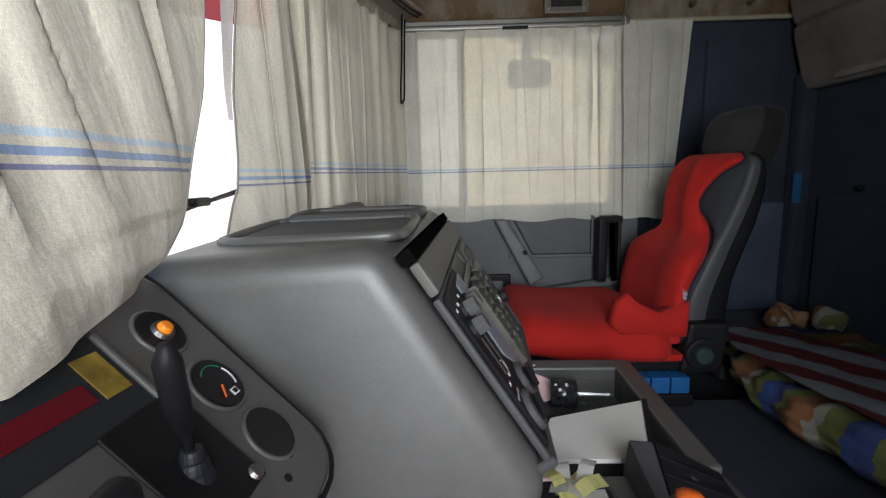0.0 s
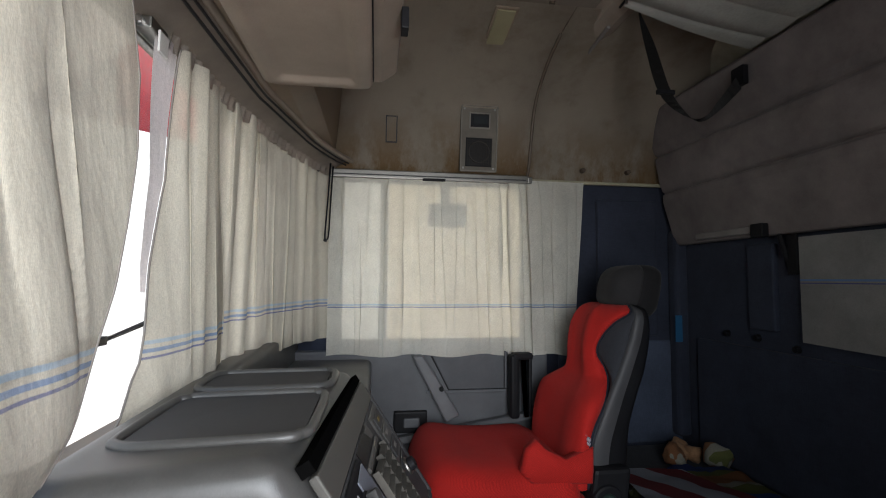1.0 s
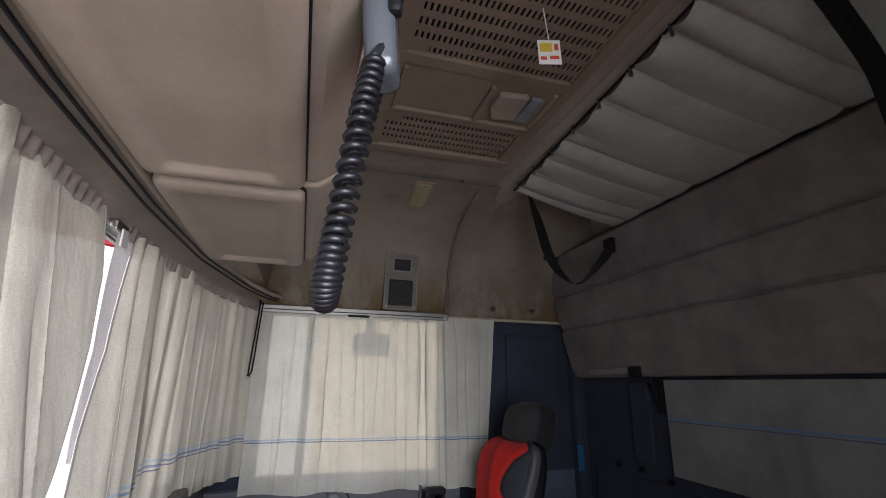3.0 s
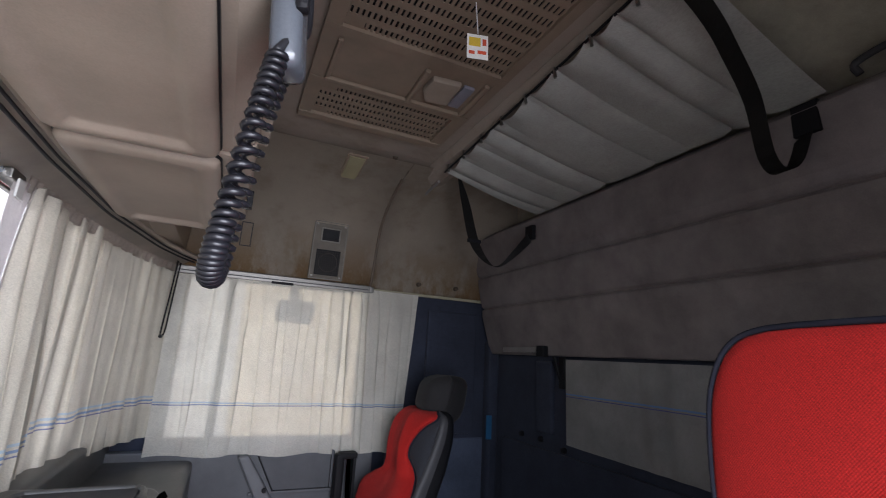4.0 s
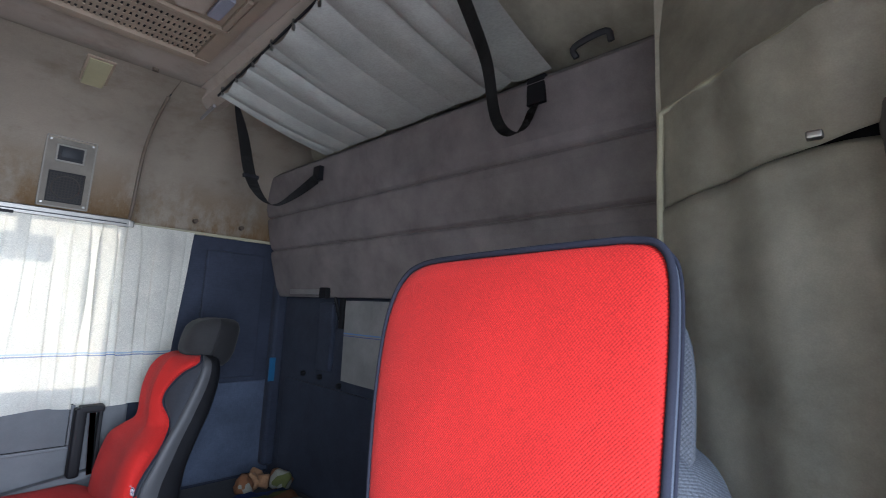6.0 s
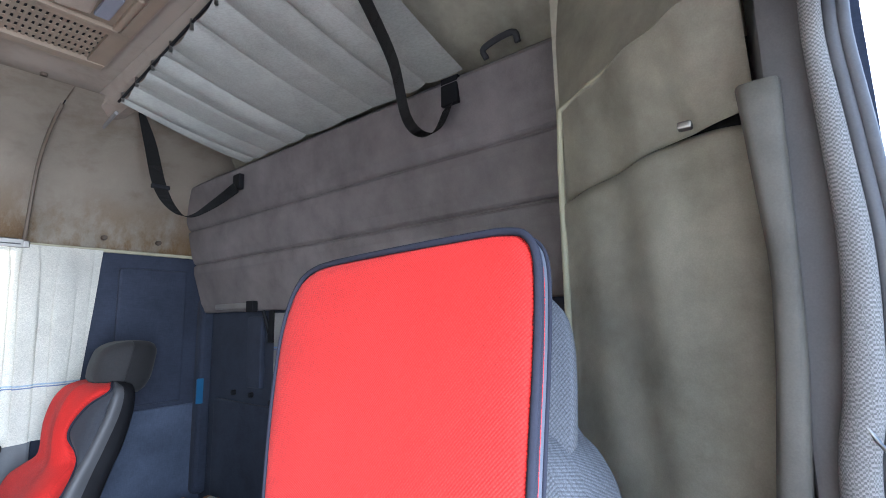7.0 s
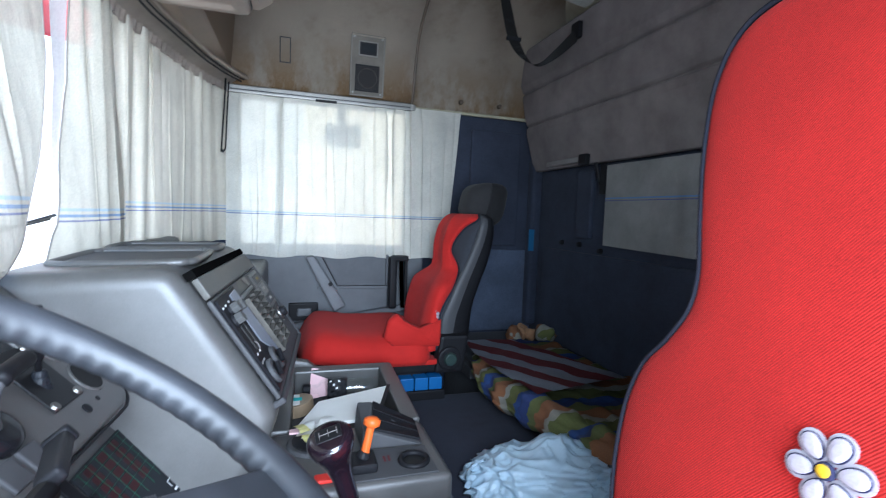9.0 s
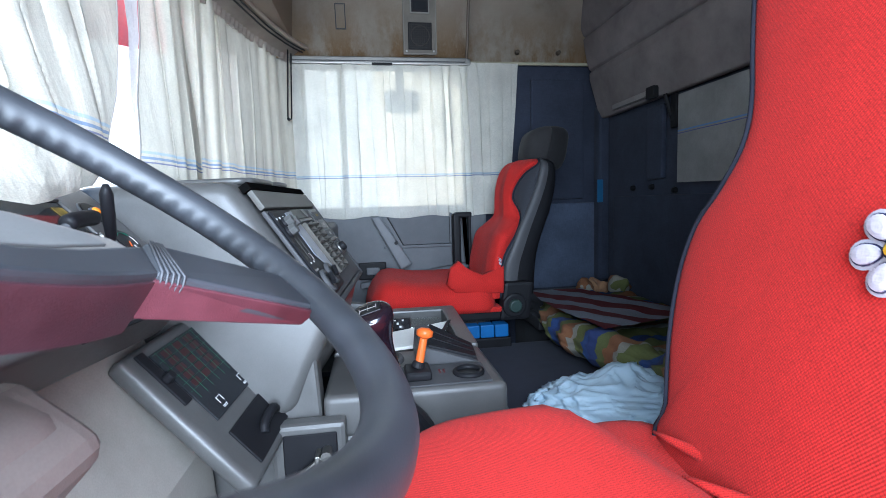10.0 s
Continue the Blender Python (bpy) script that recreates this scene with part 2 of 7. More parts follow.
BEIGE = plain("beige_locker_plastic", (0.315, 0.258, 0.205), 0.5, relief=0.15)
BEIGE_DARK = plain("brownish_grille_plastic", (0.245, 0.187, 0.135), 0.5, relief=0.15)
BUNK = plain("grey_bunk_vinyl", (0.185, 0.163, 0.160), 0.6, relief=0.3, scale=40, wear=0.17)
BLUE_WALL = cloth("blue_grey_wall_cloth", (0.038, 0.045, 0.069), 0, (), 400, 0.35)
OLIVE = plain("olive_grey_vinyl", (0.42, 0.385, 0.30), 0.5, relief=0.25, wear=0.18)
CARPET = cloth("navy_carpet", (0.022, 0.026, 0.042), 0, (), 300, 0.3)
METAL = plain("dull_metal", (0.30, 0.29, 0.27), 0.42, 1.0, relief=0.1)
CHROME = plain("bright_steel", (0.7, 0.7, 0.7), 0.15, 1.0, relief=0)
RAIL = plain("grey_rail_paint", (0.30, 0.28, 0.27), 0.4, 0.3)
TRIM = plain("cream_trim", (0.36, 0.335, 0.235), 0.45)
STRAP = cloth("black_webbing", (0.022, 0.021, 0.02), 0, (), 500, 0.3)
ORANGE = plain("orange_plastic", (0.64, 0.12, 0.02), 0.35, relief=0.05)
BLUE_BOX = plain("blue_plastic", (0.02, 0.12, 0.34), 0.4)
PAPER = plain("white_paper", (0.80, 0.79, 0.75), 0.8, relief=0.05, wear=0.04)
PINK = plain("pink_paper", (0.75, 0.50, 0.52), 0.8, wear=0.05)
YELLOW_PAPER = plain("yellow_paper", (0.72, 0.68, 0.30), 0.8, wear=0.1)
BAG = film("pale_blue_plastic_bag", (0.62, 0.78, 0.90))
BLANKET = banded("striped_blanket_cloth", [(0.02, 0.035, 0.12), (0.02, 0.05, 0.17), (0.10, 0.11, 0.03), (0.10, 0.11, 0.03), (0.24, 0.23, 0.19), (0.20, 0.085, 0.035), (0.20, 0.085, 0.035), (0.09, 0.10, 0.03)], 0.027, 1, turn=12)
TOWEL = banded("maroon_striped_towel", [(0.12, 0.014, 0.020), (0.24, 0.255, 0.30)], 0.060, 0, turn=-29.4)
GLASS = pane("clear_glass")
MIRROR_BODY = plain("dark_mirror_shell", (0.05, 0.05, 0.055), 0.4)
GAUGE_FACE = plain("black_gauge_face", (0.008, 0.008, 0.009), 0.35, relief=0)
DISPLAY = plain("dark_display_glass", (0.02, 0.022, 0.025), 0.12, relief=0)
GREEN_LINE = plain("green_line", (0.02, 0.15, 0.09), 0.5, relief=0)
WHITE_MARK = plain("white_marking", (0.75, 0.75, 0.75), 0.5, relief=0)
DARK_RED = plain("dark_red_lens", (0.10, 0.008, 0.012), 0.25, relief=0)
YELLOW_LABEL = plain("worn_yellow_label", (0.27, 0.18, 0.03), 0.6, grain=0.5, wear=0.4, scale=8)
AMBER = plain("amber_lens", (0.85, 0.25, 0.02), 0.15, relief=0)


# ---- building helpers ----
def part(name, bm, mat, parent=None, label="", smooth=False):
    """Links a bmesh as one mesh object; its coordinates are the cab's own."""
    bmesh.ops.recalc_face_normals(bm, faces=bm.faces)
    me = bpy.data.meshes.new(name)
    bm.to_mesh(me)
    bm.free()
    me.materials.append(mat)
    for f in me.polygons:
        f.use_smooth = smooth
    ob = new(name, me)
    if parent is not None:
        ob.parent = parent
        if parent.type == "EMPTY":
            ob.matrix_parent_inverse = parent.matrix_basis.inverted()
    return tagged(ob, label)


def thing(name, at, label, category, group="", kind=""):
    ob = new(name)
    ob.empty_display_size = 0.05
    ob.matrix_basis = Matrix.Translation(at)
    return tagged(ob, label, category, group, kind)


def single(name, bm, mat, label, category, group="", kind="", smooth=False):
    return tagged(part(name, bm, mat, None, "", smooth), label, category, group, kind)


def bevel(bm, width, seg=2, angle=40):
    es = [e for e in bm.edges if len(e.link_faces) == 2 and e.calc_face_angle(0) > radians(angle)]
    if es and width:
        bmesh.ops.bevel(bm, geom=es, offset=width, segments=seg, affect="EDGES", profile=0.6, clamp_overlap=True)
    return bm


def block(x0, x1, y0, y1, z0, z1, r=0.0, seg=2, m=None):
    """A box with rounded edges; m turns or moves it."""
    bm = bmesh.new()
    bmesh.ops.create_cube(bm, size=1)
    for v in bm.verts:
        v.co = Vector(((x0 + x1) / 2 + v.co.x * (x1 - x0), (y0 + y1) / 2 + v.co.y * (y1 - y0), (z0 + z1) / 2 + v.co.z * (z1 - z0)))
    bevel(bm, r, seg)
    if m is not None:
        bm.transform(m)
    return bm


def hexa(low, high, r=0.0, seg=2):
    """A six-faced body from four lower and four upper corners, both in the same turn."""
    bm = bmesh.new()
    a = [bm.verts.new(p) for p in low]
    b = [bm.verts.new(p) for p in high]
    bm.faces.new(a)
    bm.faces.new(b)
    for i in range(4):
        bm.faces.new((a[i], a[(i + 1) % 4], b[(i + 1) % 4], b[i]))
    bmesh.ops.recalc_face_normals(bm, faces=bm.faces)
    return bevel(bm, r, seg)


def join(*bms):
    out = bmesh.new()
    for b in bms:
        me = bpy.data.meshes.new("joined")
        b.to_mesh(me)
        b.free()
        out.from_mesh(me)
        bpy.data.meshes.remove(me)
    return out


def prism(profile, axis, a, b, r=0.0, seg=2):
    """A profile pushed along an axis: 'x' takes (y, z), 'y' takes (x, z), 'z' takes (x, y)."""
    put = {"x": lambda p, s: (s, p[0], p[1]), "y": lambda p, s: (p[0], s, p[1]), "z": lambda p, s: (p[0], p[1], s)}[axis]
    bm = bmesh.new()
    lo = [bm.verts.new(put(p, a)) for p in profile]
    hi = [bm.verts.new(put(p, b)) for p in profile]
    bm.faces.new(lo)
    bm.faces.new(hi)
    n = len(profile)
    for i in range(n):
        bm.faces.new((lo[i], lo[(i + 1) % n], hi[(i + 1) % n], hi[i]))
    bmesh.ops.recalc_face_normals(bm, faces=bm.faces)
    return bevel(bm, r, seg)


def sheet(fn, nu, nv, thick=0.0):
    """A surface fn(u, v), u and v from 0 to 1."""
    bm = bmesh.new()
    rows = [[bm.verts.new(fn(i / nu, j / nv)) for i in range(nu + 1)] for j in range(nv + 1)]
    for j in range(nv):
        for i in range(nu):
            bm.faces.new((rows[j][i], rows[j][i + 1], rows[j + 1][i + 1], rows[j + 1][i]))
    if thick:
        bmesh.ops.solidify(bm, geom=bm.faces[:], thickness=thick)
    return bm


def tube(points, r, seg=10, closed=False, radii=None):
    pts = [Vector(p) for p in points]
    bm = bmesh.new()
    rings, up, n = [], None, len(pts)
    for i, p in enumerate(pts):
        nxt = pts[(i + 1) % n] if closed or i < n - 1 else p
        prv = pts[i - 1] if closed or i > 0 else p
        d = (nxt - prv).normalized()
        if up is None:
            up = d.orthogonal().normalized()
        up = (up - d * up.dot(d)).normalized()
        side = d.cross(up)
        rr = radii[i] if radii else r
        rings.append([bm.verts.new(p + (up * math.cos(k) + side * math.sin(k)) * rr) for k in (2 * math.pi * j / seg for j in range(seg))])
    for i in range(n if closed else n - 1):
        a, b = rings[i], rings[(i + 1) % n]
        for j in range(seg):
            bm.faces.new((a[j], a[(j + 1) % seg], b[(j + 1) % seg], b[j]))
    if not closed:
        bm.faces.new(rings[0])
        bm.faces.new(rings[-1])
    return bm


def rod(p, q, r0, r1=None, seg=16, r=0.0):
    bm = tube((p, q), r0, seg, radii=(r0, r0 if r1 is None else r1))
    bmesh.ops.recalc_face_normals(bm, faces=bm.faces)
    return bevel(bm, r, 2, 50)


def ribbon(points, across, width, thick=0.002):
    """A flat band along points, its width along the vector across."""
    pts, a = smooth_line(points, 5), Vector(across).normalized() * width / 2
    n = len(pts) - 1
    return sheet(lambda u, v: pts[round(u * n)] + a * (2 * v - 1), n, 1, thick)


def smooth_line(points, per=6):
    p = [Vector(q) for q in points]
    p = [p[0] * 2 - p[1]] + p + [p[-1] * 2 - p[-2]]
    out = []
    for i in range(1, len(p) - 2):
        for k in range(per):
            t = k / per
            out.append(0.5 * (2 * p[i] + (p[i + 1] - p[i - 1]) * t + (2 * p[i - 1] - 5 * p[i] + 4 * p[i + 1] - p[i + 2]) * t * t
                              + (3 * p[i] - 3 * p[i + 1] + p[i + 2] - p[i - 1]) * t * t * t))
    return out + [p[-2]]


def frame_of(origin, u, v):
    """A pose whose x runs along u, y roughly along v, z out of the plane."""
    x = Vector(u).normalized()
    z = x.cross(Vector(v)).normalized()
    y = z.cross(x)
    m = Matrix((x, y, z)).transposed().to_4x4()
    m.translation = Vector(origin)
    return m


def pad(outline, rings, surf):
    """A cushion over a closed outline of (a, b); rings: (scale, height); surf maps (a, b, height) to a place."""
    ca, cb = (max(p[0] for p in outline) + min(p[0] for p in outline)) / 2, (max(p[1] for p in outline) + min(p[1] for p in outline)) / 2
    bm = bmesh.new()
    rows = []
    for s, h in rings:
        rows.append([bm.verts.new(surf(ca + (a - ca) * s, cb + (b - cb) * s, h)) for a, b in outline])
    n = len(outline)
    for r0, r1 in zip(rows, rows[1:]):
        for i in range(n):
            bm.faces.new((r0[i], r0[(i + 1) % n], r1[(i + 1) % n], r1[i]))
    bm.faces.new(rows[0])
    bm.faces.new(rows[-1])
    return bm


def shift(ob, by=(0, 0, 0), turn=(0, 0, 0), size=1.0, about=None):
    """Settles a finished thing: turned in degrees and scaled about a place, then moved."""
    a = Vector(about) if about is not None else ob.matrix_basis.translation.copy()
    ob.matrix_basis = Matrix.Translation(a + Vector(by)) @ pose(0, 0, 0, *turn) @ Matrix.Scale(size, 4) @ Matrix.Translation(-a) @ ob.matrix_basis
    return ob


def lerp_table(table, k):
    for (a, va), (b, vb) in zip(table, table[1:]):
        if k <= b:
            t = max(0.0, min(1.0, (k - a) / (b - a)))
            return va + (vb - va) * t
    return table[-1][1]


# ---- the cab's shell ----
Y_DOOR, Y_OPEN, X_REAR = 2.115, -0.16, 1.215     # passenger wall, driver's doorway, rear wall

single("ground", block(-60, 60, -60, 60, -1.5, -1.45), plain("pale_concrete", (0.52, 0.50, 0.47), 0.9, scale=4),
                "pale sunlit concrete yard around the truck", "ground", kind="structure")
SLANT = pose(3, 14, -1.45, 0, 0, 45)                      # facades look back over the cab's rear, into the sun
hall = thing("building", (8, 19, -1.45), "warm plastered building beyond the passenger window", "building")
part("wall", block(-4.5, 22, 0, 0.4, 0, 6.0, m=SLANT), plain("warm_plaster", (0.85, 0.72, 0.54), 0.9, scale=3), hall)
part("roof", block(-4.6, 22.3, -0.4, 0.8, 6.0, 6.25, 0.05, m=SLANT), plain("grey_roof", (0.3, 0.29, 0.28), 0.8, scale=3), hall)
front_hall = thing("building", (-5, 6, -1.45), "white sunlit building ahead of the truck", "building")
part("wall", block(-30, -4.6, -0.6, 0.2, 0, 9.0, m=SLANT), plain("white_plaster", (0.82, 0.81, 0.79), 0.9, scale=3), front_hall)
lorry = thing("parked_lorry", (-2.6, 5.6, -1.45), "red and white parked lorry body ahead of the truck", "lorry")
LORRY = pose(-2.9, 5.2, -1.45, 0, 0, 45)
part("box", block(0.62, 1.0, -0.4, 1.4, 3.95, 5.4, 0.05, m=LORRY), plain("red_lorry_paint", (0.55, 0.04, 0.05), 0.4), lorry)
part("side", block(-1.2, 1.0, -0.4, 1.4, 0.9, 3.94, 0.03, m=LORRY), plain("white_lorry_paint", (0.8, 0.8, 0.8), 0.4), lorry)
for x in (-0.7, 0.5):
    for y in (-0.25, 1.25):
        part("wheel", rod(LORRY @ Vector((x, y - 0.14, 0.46)), LORRY @ Vector((x, y + 0.14, 0.46)), 0.46, seg=24, r=0.04), RUBBER, lorry)
wiper = thing("windscreen_wiper", (-0.84, 1.5, 0.84), "black wiper resting low across the windscreen", "wiper")
part("arm", rod((-0.83, 0.95, 0.775), (-0.83, 1.98, 0.905), 0.006, seg=8), BLACK, wiper)
part("blade", rod((-0.835, 1.15, 0.815), (-0.835, 1.95, 0.892), 0.009, 0.006, seg=8), BLACK, wiper)
part("clip", block(-0.85, -0.82, 1.60, 1.68, 0.855, 0.88, 0.004), BLACK, wiper)

single("floor", block(-0.55, X_REAR, Y_OPEN - 0.1, Y_DOOR, -0.05, 0.0), CARPET, "dark navy carpeted cab floor", "floor", kind="structure")
single("engine_tunnel", hexa(((0.0, 0.52, 0.0), (0.95, 0.52, 0.0), (0.95, 1.6, 0.0), (0.0, 1.6, 0.0)), ((0.0, 0.56, 0.28), (0.95, 0.56, 0.28), (0.95, 1.56, 0.28), (0.0, 1.56, 0.28)), 0.02, 3),
                CARPET, "low engine hump covered in dark navy carpet", "engine cover", kind="structure")

# passenger wall with its window opening
W0, W1, WZ0, WZ1 = -0.240, 0.530, 0.80, 1.455
wall = join(block(-0.5, X_REAR + 0.05, Y_DOOR, Y_DOOR + 0.07, -0.05, WZ0), block(-0.5, X_REAR + 0.05, Y_DOOR, Y_DOOR + 0.07, WZ1, 2.05),
            block(-0.5, W0, Y_DOOR, Y_DOOR + 0.07, WZ0, WZ1), block(W1, X_REAR + 0.05, Y_DOOR, Y_DOOR + 0.07, WZ0, WZ1))
single("wall_passenger", wall, BLUE_WALL, "blue-grey cloth cab side wall with a curtained window", "wall", kind="structure")
win = single("window_1", block(W0, W1, Y_DOOR + 0.03, Y_DOOR + 0.036, WZ0, WZ1), GLASS, "clear passenger door window behind the curtain", "window", kind="structure")
win.visible_shadow = False
fr = []
for a in (block(W0 - 0.02, W1 + 0.02, Y_DOOR + 0.02, Y_DOOR + 0.05, WZ1 - 0.025, WZ1 + 0.02, 0.005), block(W0 - 0.02, W0 + 0.02, Y_DOOR + 0.02, Y_DOOR + 0.05, WZ0, WZ1 - 0.025, 0.005),
          block(W1 - 0.02, W1 + 0.02, Y_DOOR + 0.02, Y_DOOR + 0.05, WZ0, WZ1 - 0.025, 0.005), block(-0.075, -0.045, Y_DOOR + 0.015, Y_DOOR + 0.055, WZ0, WZ1 - 0.025, 0.005)):
    fr.append(a)
part("window_frame", join(*fr), RUBBER, win)

# stained upper lining of the passenger side, curving into the ceiling
LINE_A = [(1.475, 2.15), (1.52, 2.125), (1.62, 2.095), (1.72, 2.06), (1.79, 2.00), (1.85, 1.90), (1.89, 1.79), (1.91, 1.66)]
LINE_B = [(1.475, 2.19), (1.52, 2.185), (1.62, 2.15), (1.72, 2.09), (1.79, 2.02), (1.85, 1.91), (1.89, 1.79), (1.91, 1.66)]


def lining(x0, x1, line, thick=0.012):
    pts = [Vector((0, y, z)) for z, y in line]
    pts = smooth_line(pts, 4)
    n = len(pts) - 1
    return sheet(lambda u, v: Vector((x0 + (x1 - x0) * u, pts[round(v * n)].y, pts[round(v * n)].z)), 6, n, thick)


LINING = (-0.035, -0.080, -0.020)
lin = single("wall_lining_upper", lining(-0.46, 0.548, LINE_A), LINER, "pale upper side lining with rusty brown water stains", "wall lining", kind="structure", smooth=True)
lin2 = single("wall_lining_rear", lining(0.552, X_REAR + 0.035, LINE_B), LINER, "pale upper side lining above the bunk end with brown stains", "wall lining", kind="structure", smooth=True)
shift(lin, LINING)
shift(lin2, LINING)
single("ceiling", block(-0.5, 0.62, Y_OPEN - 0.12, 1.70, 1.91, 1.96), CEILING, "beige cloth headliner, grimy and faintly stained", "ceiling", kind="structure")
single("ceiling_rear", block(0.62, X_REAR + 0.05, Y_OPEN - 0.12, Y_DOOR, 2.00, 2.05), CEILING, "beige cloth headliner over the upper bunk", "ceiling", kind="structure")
single("ceiling_slope", hexa(((0.80, Y_OPEN, 2.0), (1.234, Y_OPEN, 1.80), (1.234, 2.19, 1.80), (0.80, 2.19, 2.0)), ((0.80, Y_OPEN, 2.045), (1.234, Y_OPEN, 1.86), (1.234, 2.19, 1.86), (0.80, 2.19, 2.045))), OLIVE, "olive-grey sloping lining above the upper bunk", "ceiling lining", kind="structure")
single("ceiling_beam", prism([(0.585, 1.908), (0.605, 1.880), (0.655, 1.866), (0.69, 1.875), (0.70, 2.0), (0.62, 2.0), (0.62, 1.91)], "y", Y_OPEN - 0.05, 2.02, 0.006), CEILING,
       "cloth-covered beam across the cab ceiling", "beam", kind="structure")
single("roof", block(-0.62, X_REAR + 0.1, Y_OPEN - 0.2, Y_DOOR + 0.1, 2.06, 2.12), BEIGE_DARK, "closed roof shell over the cab", "roof", kind="structure")
single("wall_front", join(block(-0.56, -0.5, Y_OPEN - 0.1, Y_DOOR + 0.07, 1.50, 1.96), block(-0.56, -0.5, Y_OPEN - 0.1, Y_DOOR + 0.07, -0.05, 0.78)), BEIGE, "cab front wall above and below the windscreen", "wall", kind="structure")
single("wall_rear", block(X_REAR, X_REAR + 0.05, Y_OPEN - 0.12, Y_DOOR, -0.05, 2.05), BLUE_WALL, "dark blue-grey cloth rear cab wall", "wall", kind="structure")
single("wall_driver", join(block(-0.56, 0.72, Y_OPEN - 0.18, Y_OPEN - 0.12, 1.55, 2.05), block(0.86, X_REAR + 0.05, Y_OPEN - 0.046, Y_OPEN - 0.002, -0.05, 2.05)), BLUE_WALL,
       "cab side wall above the open driver's doorway", "wall", kind="structure")
shield = sheet(lambda u, v: Vector((-0.60 - 0.12 * math.sin(math.pi * u) - 0.10 * (1 - v), Y_OPEN + 0.02 + (Y_DOOR - Y_OPEN - 0.04) * u, 0.78 + 0.74 * v)), 24, 6, 0.004)
ws = single("windscreen", shield, GLASS, "wide curved clear windscreen", "windscreen", kind="structure", smooth=True)
ws.visible_shadow = False

# padded panels pressed into the blue wall behind the passenger seat
for x0, x1, z0, z1 in ((0.83, 1.10, 0.81, 1.385),):
    single("wall_panel", block(x0, x1, Y_DOOR - 0.022, Y_DOOR + 0.002, z0, z1, 0.010, 2), BLUE_WALL, "raised blue-grey cloth panel on the side wall", "wall panel", kind="structure")
single("wall_panel_lower", block(0.66, 1.205, Y_DOOR - 0.012, Y_DOOR + 0.002, 0.37, 0.79, 0.010, 3), cloth("faded_blue_cloth", (0.080, 0.099, 0.147), 0, (), 400, 0.4), "faded blue cloth panel low on the side wall", "wall panel", kind="structure")
single("wall_corner", block(1.155, 1.218, 2.050, Y_DOOR + 0.002, 0.4, 1.26, 0.028, 4), BLUE_WALL, "rounded blue-grey corner post between side and rear wall", "corner post", kind="structure")
single("wall_panel_rear", block(X_REAR - 0.022, X_REAR + 0.002, 1.61, 1.72, 0.88, 1.17, 0.01, 3), BLUE_WALL, "narrow raised cloth panel on the rear wall", "wall panel", kind="structure")
single("wall_board_rear", block(X_REAR - 0.018, X_REAR + 0.002, 0.2, 1.99, 0.37, 0.815, 0.006, 2), BLUE_WALL, "dark blue-grey board on the rear wall behind the bunk", "wall panel", kind="structure")

# metal and cream trims over the passenger window
track = thing("curtain_track", (0.15, 2.13, 1.46), "dull metal curtain track over the passenger window", "curtain rail")
part("track", block(-0.255, 0.535, 2.108, 2.135, 1.452, 1.484, 0.004), METAL, track)
part("track_slot", block(-0.24, 0.52, 2.1055, 2.112, 1.462, 1.466), DASH_DARK, track)
part("stop", block(0.10, 0.19, 2.10, 2.114, 1.447, 1.456, 0.002), BLACK, track)
part("end_clip", block(0.525, 0.545, 2.10, 2.14, 1.452, 1.478, 0.004), METAL, track)
shift(track, (-0.015, -0.055, -0.020))
single("trim_strip", block(0.515, 1.12, 2.080, 2.095, 1.443, 1.457, 0.003), TRIM, "cream trim strip below the stained lining", "trim", kind="structure")
trim_v = [Vector((0.548, y - 0.006, z)) + Vector(LINING) for z, y in LINE_A[:7]]
single("trim_upright", tube(smooth_line(trim_v, 4), 0.0065, 8), plain("brown_edge_trim", (0.13, 0.10, 0.075), 0.5), "brownish edge trim running up into the ceiling", "trim", kind="structure", smooth=True)

# ---- windscreen curtains and their header ----
FRONT = [(-0.2, -0.36), (0.0, -0.41), (0.3, -0.45), (0.6, -0.465), (1.0, -0.47), (1.4, -0.45), (1.8, -0.380), (1.98, -0.325), (2.08, -0.275), (2.2, -0.22)]


def front_x(y):
    return lerp_table(FRONT, y)


def pleat(k, seed, v):
    """Uneven narrow folds that wander a little on their way down."""
    ph = k * 84 + 1.8 * math.sin(k * 11 + seed) + 1.1 * math.sin(k * 23.7 + 2 * seed) + 0.5 * math.sin(v * 2.4 + seed + k * 6)
    a = 0.55 + 0.45 * math.sin(k * 17.3 + seed * 3 + 0.6 * v)
    s = math.sin(ph)
    return 1.2 * a * math.copysign(abs(s) ** 0.8, s) + 0.9 * math.sin(k * 21 + seed + 0.5 * v)


def fold(k, seed, v, amp):
    """Offsets of a folded cloth, out of its plane and along it: the folds lean over and lap."""
    ph = k * 84 + 1.8 * math.sin(k * 11 + seed) + 1.1 * math.sin(k * 23.7 + 2 * seed) + 0.5 * math.sin(v * 2.4 + seed + k * 6)
    a = max(0.12, 0.55 + 0.5 * math.sin(k * 17.3 + seed * 3 + 0.6 * v))
    return amp * (1.3 * a * math.sin(ph) + 0.8 * math.sin(k * 21 + seed + 0.5 * v)), -0.85 * amp * a * math.sin(2 * ph) + 0.35 * amp * a * math.cos(ph)


